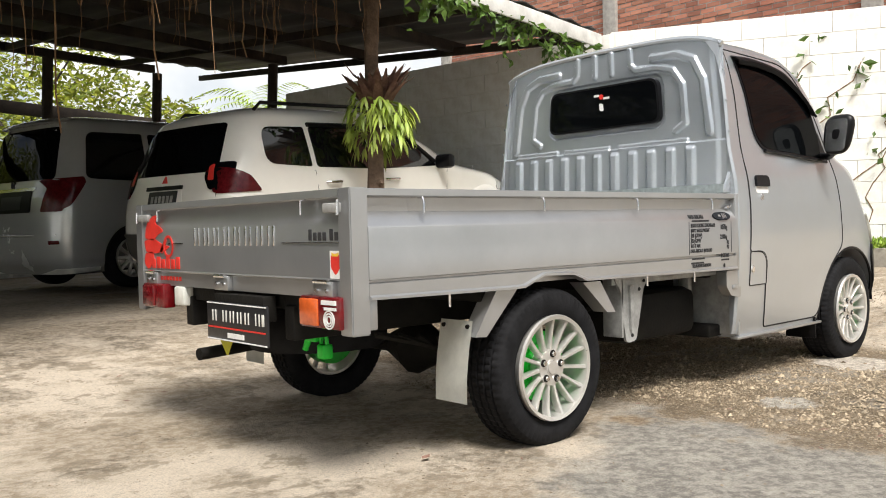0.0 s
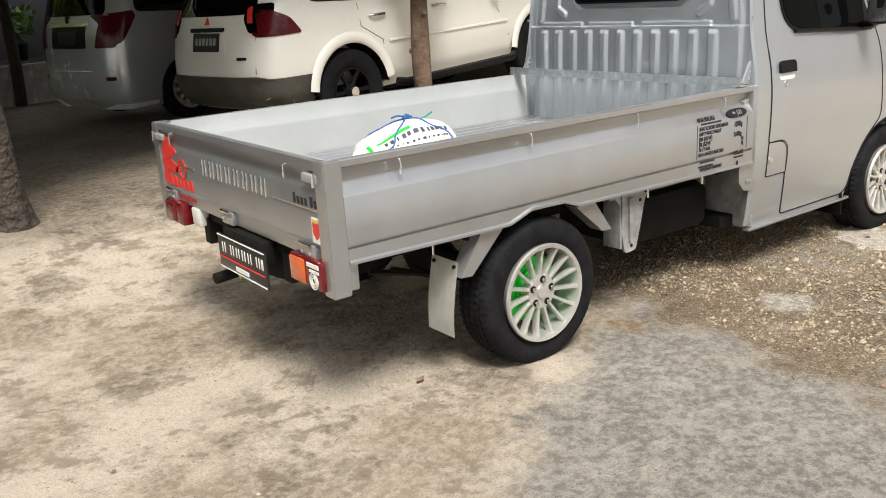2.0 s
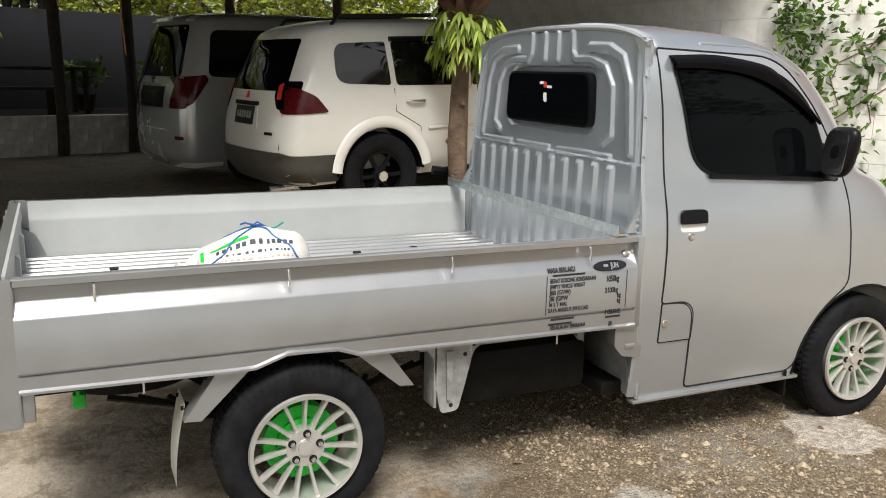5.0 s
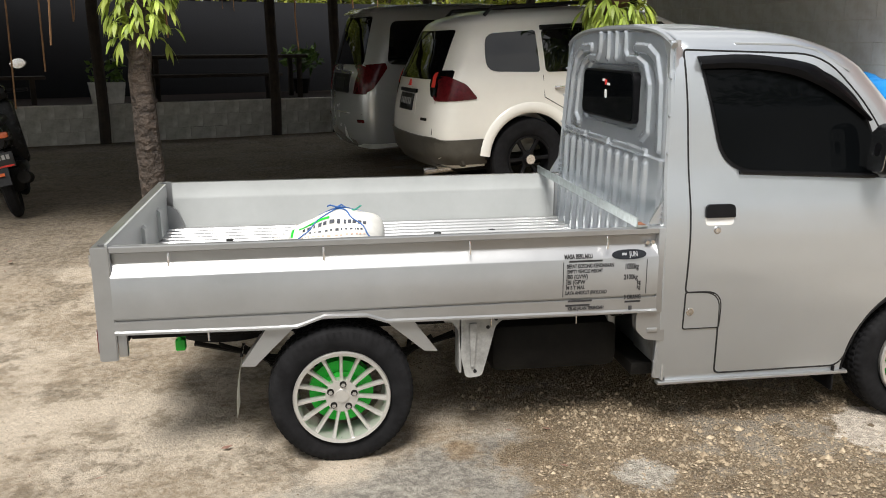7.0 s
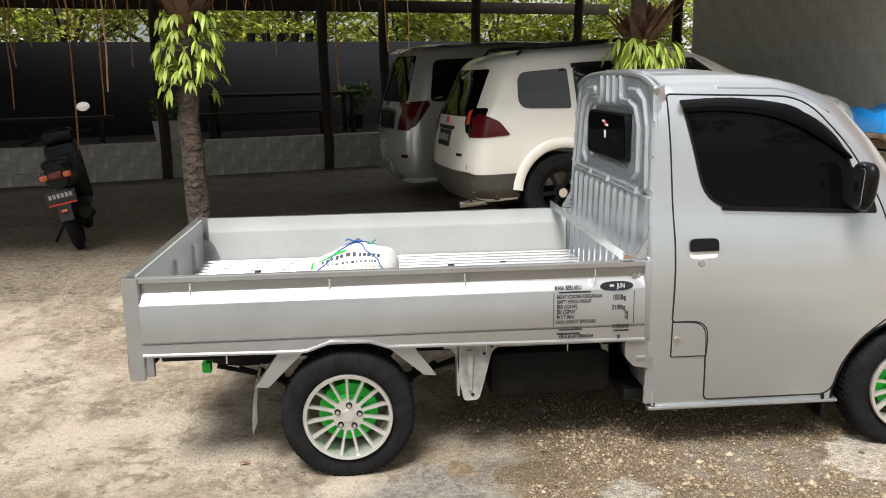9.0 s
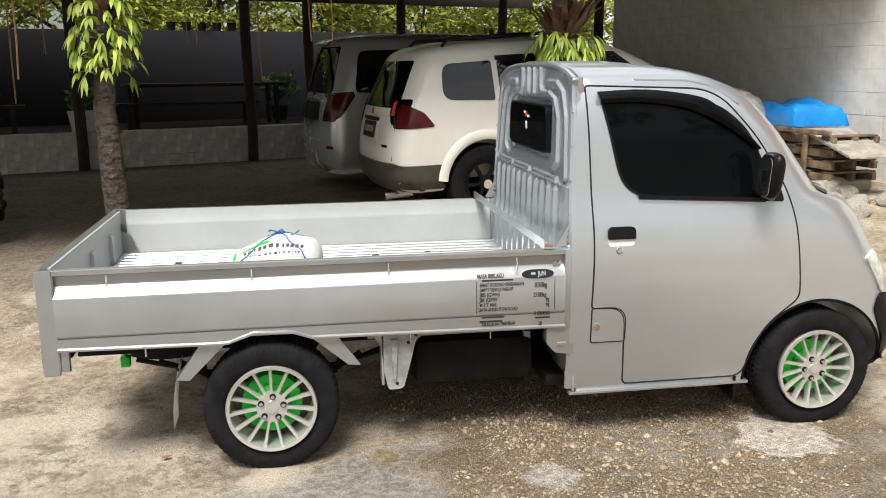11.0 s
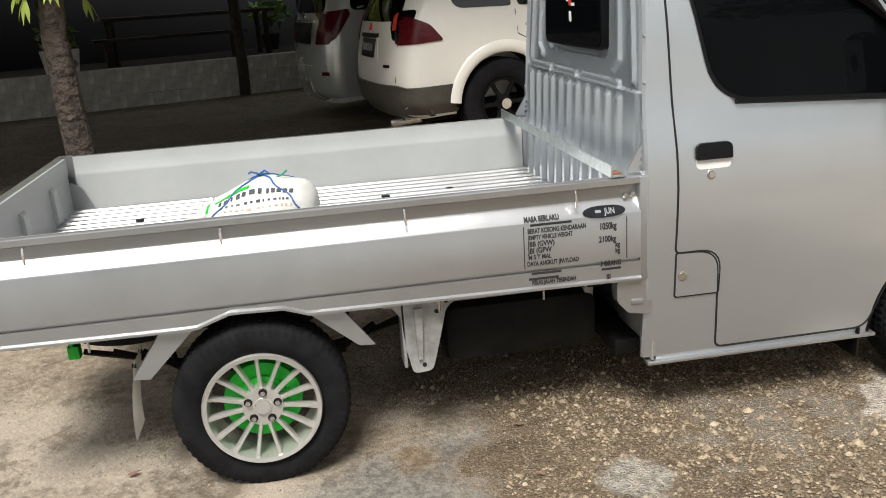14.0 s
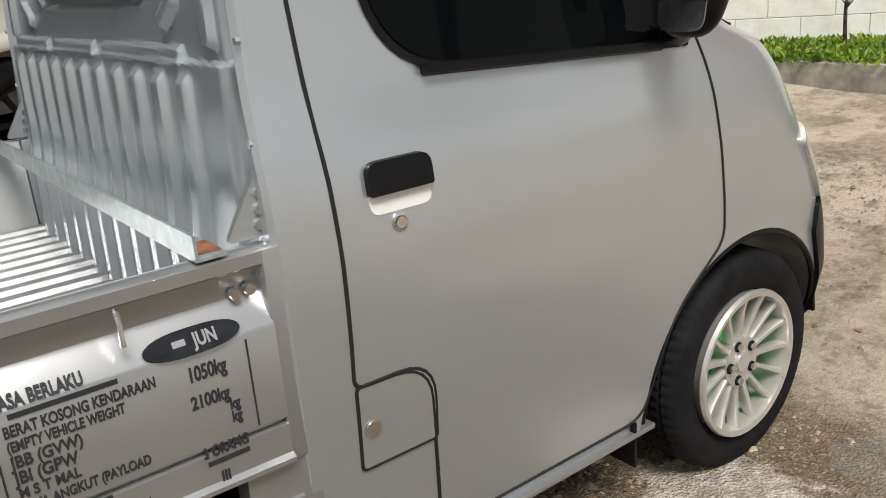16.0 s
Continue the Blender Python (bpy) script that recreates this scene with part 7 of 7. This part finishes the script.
def build_terrace():
    z = 0.74
    pt = thing("planter", Matrix.Translation((-3.23, low_y(-3.23) + 0.42, z)) @ pose(0, 0, 0, 0, 0, 18), "pale moulded concrete plant trough with green leaves", "planter")
    bm = bmesh.new()
    prism(bm, [(-0.22, 0.0), (0.22, 0.0), (0.26, 0.33), (0.28, 0.36), (-0.28, 0.36), (-0.26, 0.33)], "y", -0.13, 0.13)
    bmesh.ops.bevel(bm, geom=bm.edges[:], offset=0.01, segments=2, affect="EDGES")
    part("trough", bm, M_FASCIA, pt, "pale concrete trough")
    leaves("foliage", [(a, b, c) for a, b, c in zip(rnd.uniform(-0.25, 0.25, 90), rnd.uniform(-0.12, 0.12, 90), rnd.uniform(0.36, 0.75, 90))], 0.14, M_LEAF, pt, 4)
    tb = thing("long_table", Matrix.Translation((-1.5, low_y(-1.5) + 1.4, z)) @ pose(0, 0, 0, 0, 0, 18), "dark long timber table on the terrace", "table")
    part("tabletop", bbox(-1.4, 1.4, -0.35, 0.35, 0.70, 0.76, r=0.008), M_DARKWOOD, tb)
    for a in (-1.25, 1.25):
        for c in (-0.28, 0.28):
            part("leg", bbox(a - 0.04, a + 0.04, c - 0.04, c + 0.04, 0, 0.70, r=0.006), M_DARKWOOD, tb)
    bn = thing("bench", Matrix.Translation((-1.7, low_y(-1.7) + 0.8, z)) @ pose(0, 0, 0, 0, 0, 18), "dark low timber bench on the terrace", "bench")
    part("seat", bbox(-1.2, 1.2, -0.16, 0.16, 0.40, 0.45, r=0.006), M_DARKWOOD, bn)
    for a in (-1.0, 1.0):
        part("leg", bbox(a - 0.04, a + 0.04, -0.13, 0.13, 0, 0.40, r=0.006), M_DARKWOOD, bn)
    copy_thing(bn, Matrix.Translation((-5.4, low_y(-5.4) + 1.2, z)) @ pose(0, 0, 0, 0, 0, 18))
    for px in (-0.2, 1.0):
        pp = thing("potted_plant", Matrix.Translation((px, low_y(px) + 2.3, z)), "dark potted plant on the terrace", "plant", "potted plants")
        part("pot", lathe(bmesh.new(), [(0.001, 0.0), (0.12, 0.0), (0.17, 0.28), (0.15, 0.28), (0.001, 0.25)], 20, pose(0, 0, 0, 90, 0, 0)), M_CHASSIS, pp)
        leaves("foliage", crown_points(rnd, 90, [(0, 0, 0.65)], 0.35), 0.22, M_LEAF, pp, 6)
    # row of small pots on the boundary wall
    for i in range(6):
        x = -2.2 + 0.28 * i
        pp = thing("flower_pot", Matrix.Translation((x, low_y(x) + 3.07, 2.48)), "small dark pot with leaves on top of the boundary wall", "plant", "pots on the wall")
        part("pot", lathe(bmesh.new(), [(0.001, 0.0), (0.07, 0.0), (0.09, 0.16), (0.08, 0.16), (0.001, 0.14)], 16, pose(0, 0, 0, 90, 0, 0)), M_CHASSIS, pp)
        leaves("foliage", crown_points(rnd, 40, [(0, 0, 0.28)], 0.16), 0.12, M_TREELEAF, pp, 8 + i)
    # dark valance beam under the back of the roof
    d = slab("roof_beam_back", (-13, low_y(-13) + 1.6), (5.3, low_y(5.3) + 1.6), 2.98, 3.2, 0.1, M_DARKWOOD, "dark timber beam under the back of the roof", "beam")
    # drain slots in the low wall
    for x in (-1.8, -5.1):
        m = Matrix.Translation((x, low_y(x), 0)) @ Matrix.Rotation(math.atan(0.33), 4, "Z")
        o = part("drain_slot", bbox(-0.32, 0.32, -0.004, 0.03, 0.24, 0.42), M_SEAM, None)
        o.matrix_world = m
        tagged(o, "dark drain opening in the low wall", "drain", kind="structure")


build_terrace()


# ---------------------------------------------------------------- brick house beyond the wall
def build_house():
    hs = thing("brick_house", Matrix.Translation((9.0, 10.54, 0)), "unplastered red brick house with concrete columns beyond the wall", "house")
    part("wall", bbox(0.06, 0.3, -16, 0.0, 0, 7.0), M_MORTAR, hs, "mortar-coloured wall core")
    verts, faces = [], []
    r = random.Random(2)
    for row in range(56):
        z = 2.7 + row * 0.075
        y = -(row % 2) * 0.11
        while y > -15.8:
            w = 0.205 + r.uniform(-0.008, 0.008)
            d = r.uniform(0.0, 0.014)
            i = len(verts)
            for a in (0.045 + d, 0.09):
                for b in (y - w, y):
                    for c in (z, z + 0.058):
                        verts.append((a, b, c))
            faces += [tuple(i + q for q in f) for f in ((0, 1, 3, 2), (4, 6, 7, 5), (0, 4, 5, 1), (2, 3, 7, 6), (1, 5, 7, 3), (0, 2, 6, 4))]
            y -= w + 0.015
    me = bpy.data.meshes.new("bricks")
    me.from_pydata(verts, [], faces)
    me.materials.append(M_BRICKVAR)
    o = new("bricks", me)
    o.parent = hs
    tagged(o, "red bricks with pale mortar", kind="stuff")
    for y in (-0.12, -4.1, -8.2, -12.2):
        part("column", bbox(-0.01, 0.12, y - 0.13, y + 0.13, 0, 7.0, r=0.01), M_MORTAR, hs, "pale concrete column")
    part("roof_slab", bbox(-0.2, 6, -16.2, 0.2, 7.0, 7.2, r=0.02), M_MORTAR, hs)
    wdw = part("window", bbox(0.0, 0.06, -7.9, -6.6, 4.35, 5.6), M_SEAM, hs, "dark unglazed window opening")
    part("lintel", bbox(-0.01, 0.1, -8.0, -6.5, 5.6, 5.75), M_MORTAR, wdw)


M_BRICKVAR = mat("brick_mix", (0.38, 0.15, 0.10), 0.9, 0, 0.2, 2, 0.4, 70, col2=(0.50, 0.23, 0.15))
n_, l_ = M_BRICKVAR.node_tree.nodes, M_BRICKVAR.node_tree.links
g_ = n_.new("ShaderNodeNewGeometry")
mr_ = n_.new("ShaderNodeMapRange")
mr_.inputs["To Min"].default_value, mr_.inputs["To Max"].default_value = 0.6, 1.25
mm_ = n_.new("ShaderNodeMixRGB")
mm_.blend_type = "MULTIPLY"
mm_.inputs[0].default_value = 1
l_.new(g_.outputs["Random Per Island"], mr_.inputs["Value"])
l_.new(n_["Principled BSDF"].inputs["Base Color"].links[0].from_socket, mm_.inputs[1])
l_.new(mr_.outputs[0], mm_.inputs[2])
l_.new(mm_.outputs[0], n_["Principled BSDF"].inputs["Base Color"])
build_house()


# ---------------------------------------------------------------- gravel on the yard
def build_gravel():
    r = np.random.default_rng(21)
    verts, faces = [], []
    ico = [(0, 0, 1), (0.9, 0, 0.1), (0.28, 0.85, 0.15), (-0.73, 0.53, 0.05), (-0.73, -0.53, 0.12), (0.28, -0.85, 0.08)]
    tris = [(0, 1, 2), (0, 2, 3), (0, 3, 4), (0, 4, 5), (0, 5, 1)]
    n = 0
    while n < 46000:
        x, y = r.uniform(0.3, 5.2), r.uniform(-2.8, 2.0)
        d = noise.noise((x * 0.9, y * 0.9, 4.0)) * 0.9 + 0.35 * noise.noise((x * 3, y * 3, 1.0))
        if x + d * 0.5 < 0.68 or (d < -0.12 and r.random() < 0.6) or (x > 3.0 + d and r.random() < 0.85) or (math.hypot(x - 1.22, y + 0.32) < 0.12 and r.random() < 0.8) or (math.hypot(x - 2.42, y + 0.12) < 0.24 and r.random() < 0.9):
            continue
        s = 0.003 + 0.006 * r.random() ** 2 + (0.013 * r.random() if r.random() < 0.06 else 0)
        a = r.uniform(0, 6.28)
        k = r.uniform(0.6, 1.4, 3)
        z0 = ground_z(x, y) - 0.001
        b = len(verts)
        for p in ico:
            px, py = p[0] * k[0] * s, p[1] * k[1] * s
            verts.append((x + px * math.cos(a) - py * math.sin(a), y + px * math.sin(a) + py * math.cos(a), z0 + p[2] * k[2] * s * 0.8))
        faces += [tuple(b + q for q in t) for t in tris]
        n += 1
    me = bpy.data.meshes.new("gravel")
    me.from_pydata(verts, [], faces)
    me.materials.append(M_PEBBLE)
    tagged(new("gravel", me), "loose beige and brown gravel on the yard", "gravel", kind="stuff")


M_PEBBLE = mat("pebble", (0.17, 0.12, 0.07), 0.85, 0, 0.3, 30, 0.2, 90, col2=(0.50, 0.41, 0.29))
n_, l_ = M_PEBBLE.node_tree.nodes, M_PEBBLE.node_tree.links
g_ = n_.new("ShaderNodeNewGeometry")
mr_ = n_.new("ShaderNodeMapRange")
mr_.inputs["To Min"].default_value, mr_.inputs["To Max"].default_value = 0.45, 1.15
mm_ = n_.new("ShaderNodeMixRGB")
mm_.blend_type = "MULTIPLY"
mm_.inputs[0].default_value = 1
l_.new(g_.outputs["Random Per Island"], mr_.inputs["Value"])
l_.new(n_["Principled BSDF"].inputs["Base Color"].links[0].from_socket, mm_.inputs[1])
l_.new(mr_.outputs[0], mm_.inputs[2])
l_.new(mm_.outputs[0], n_["Principled BSDF"].inputs["Base Color"])
build_gravel()


def build_chips():
    r = np.random.default_rng(33)
    verts, faces = [], []
    ico = [(0, 0, 1), (0.9, 0, 0.1), (0.28, 0.85, 0.15), (-0.73, 0.53, 0.05), (-0.73, -0.53, 0.12), (0.28, -0.85, 0.08)]
    tris = [(0, 1, 2), (0, 2, 3), (0, 3, 4), (0, 4, 5), (0, 5, 1)]
    n = 0
    while n < 7000:
        x, y = r.uniform(-4.5, 1.2), r.uniform(-3.6, 3.4)
        if noise.noise((x * 1.1, y * 1.1, 9.0)) < r.uniform(-0.25, 0.35):
            continue
        s = 0.002 + 0.004 * r.random() ** 2 + (0.006 * r.random() if r.random() < 0.03 else 0)
        a, k, b = r.uniform(0, 6.28), r.uniform(0.6, 1.5, 3), len(verts)
        z0 = ground_z(x, y) + 0.012 * noise.noise((x * 0.9, y * 0.9, 0)) * (0 if -1.2 < x < 3.4 and -0.5 < y < 2 else 1)
        for p in ico:
            px, py = p[0] * k[0] * s, p[1] * k[1] * s
            verts.append((x + px * math.cos(a) - py * math.sin(a), y + px * math.sin(a) + py * math.cos(a), z0 + p[2] * k[2] * s * 0.5))
        faces += [tuple(b + q for q in t) for t in tris]
        n += 1
    me = bpy.data.meshes.new("grit")
    me.from_pydata(verts, [], faces)
    me.materials.append(M_PEBBLE)
    tagged(new("grit", me), "fine grit scattered over the concrete yard", "grit", kind="stuff")
    pts = []
    while len(pts) < 130:
        x, y = r.uniform(-4, 5), r.uniform(-3, 4)
        pts.append((x, y, ground_z(x, y) + 0.014))
    v, fc = leaf_data(r, pts, 0.05)
    v = np.array(v).reshape(-1, 4, 3)
    for q, p in zip(v, pts):
        q[:, 2] = p[2] + (q[:, 2] - p[2]) * 0.12
    me = bpy.data.meshes.new("fallen_leaves")
    me.from_pydata(v.reshape(-1, 3).tolist(), [], fc)
    me.materials.append(M_DEADLEAF)
    tagged(new("fallen_leaves", me), "dry brown leaves fallen on the yard", "leaves", kind="stuff")


build_chips()


# ---------------------------------------------------------------- blocks of the walls, last
def block_courses(wall, length, z0, z1, bw, bh, face, material, limit=None):
    """Single blocks set 3 mm proud of the wall's face; face: -1 or 1, the side of the wall's own y axis."""
    def blk(w):
        bm = bmesh.new()
        box(bm, 0.0025, w - 0.0025, -0.012, 0.012, 0.0025, bh - 0.0025, r=0.003)
        me = mesh_of(bm, "block", False)
        me.materials.append(material)
        return me
    full, half = blk(bw), blk(bw / 2)
    row = 0
    z = z0
    while z + bh <= z1 + 0.001:
        x = 0.0
        first = row % 2
        while x < length - bw / 2 - 0.001:
            w = bw / 2 if (first or x + bw > length) else bw
            first = 0
            if limit is None or limit[0] < x < limit[1]:
                o = new("block", full if w == bw else half)
                o.parent = wall
                o.location = (x, face, z)
            x += w
        z += bh
        row += 1


def tinted(m, lo, hi):
    n, l = m.node_tree.nodes, m.node_tree.links
    oi = n.new("ShaderNodeObjectInfo")
    mr = n.new("ShaderNodeMapRange")
    mr.inputs["To Min"].default_value, mr.inputs["To Max"].default_value = lo, hi
    mm = n.new("ShaderNodeMixRGB")
    mm.blend_type = "MULTIPLY"
    mm.inputs[0].default_value = 1
    l.new(oi.outputs["Random"], mr.inputs["Value"])
    l.new(n["Principled BSDF"].inputs["Base Color"].links[0].from_socket, mm.inputs[1])
    l.new(mr.outputs[0], mm.inputs[2])
    l.new(mm.outputs[0], n["Principled BSDF"].inputs["Base Color"])
    return m


M_BLOCK = tinted(mat("painted_block", (0.70, 0.66, 0.585), 0.85, 0, 0.1, 1.1, 0.25, 45, col2=(0.89, 0.875, 0.83), lo=0.34, hi=0.48), 0.96, 1.0)
M_LOWBLOCK = tinted(mat("stained_low_block", (0.34, 0.33, 0.29), 0.9, 0, 0.2, 2.2, 0.5, 30, col2=(0.78, 0.77, 0.72)), 0.93, 1.0)
block_courses(wall_a, math.dist(W0, W1), 0.2, 3.2, 0.5, 0.25, 0.003, M_BLOCK)
block_courses(wall_b, math.dist(W1, W2), 0.22, 3.22, 0.5, 0.25, 0.003, M_BLOCK)
block_courses(low, 19.0, 0.18, 0.78, 0.4, 0.2, -0.003, M_LOWBLOCK, (5.5, 15.5))
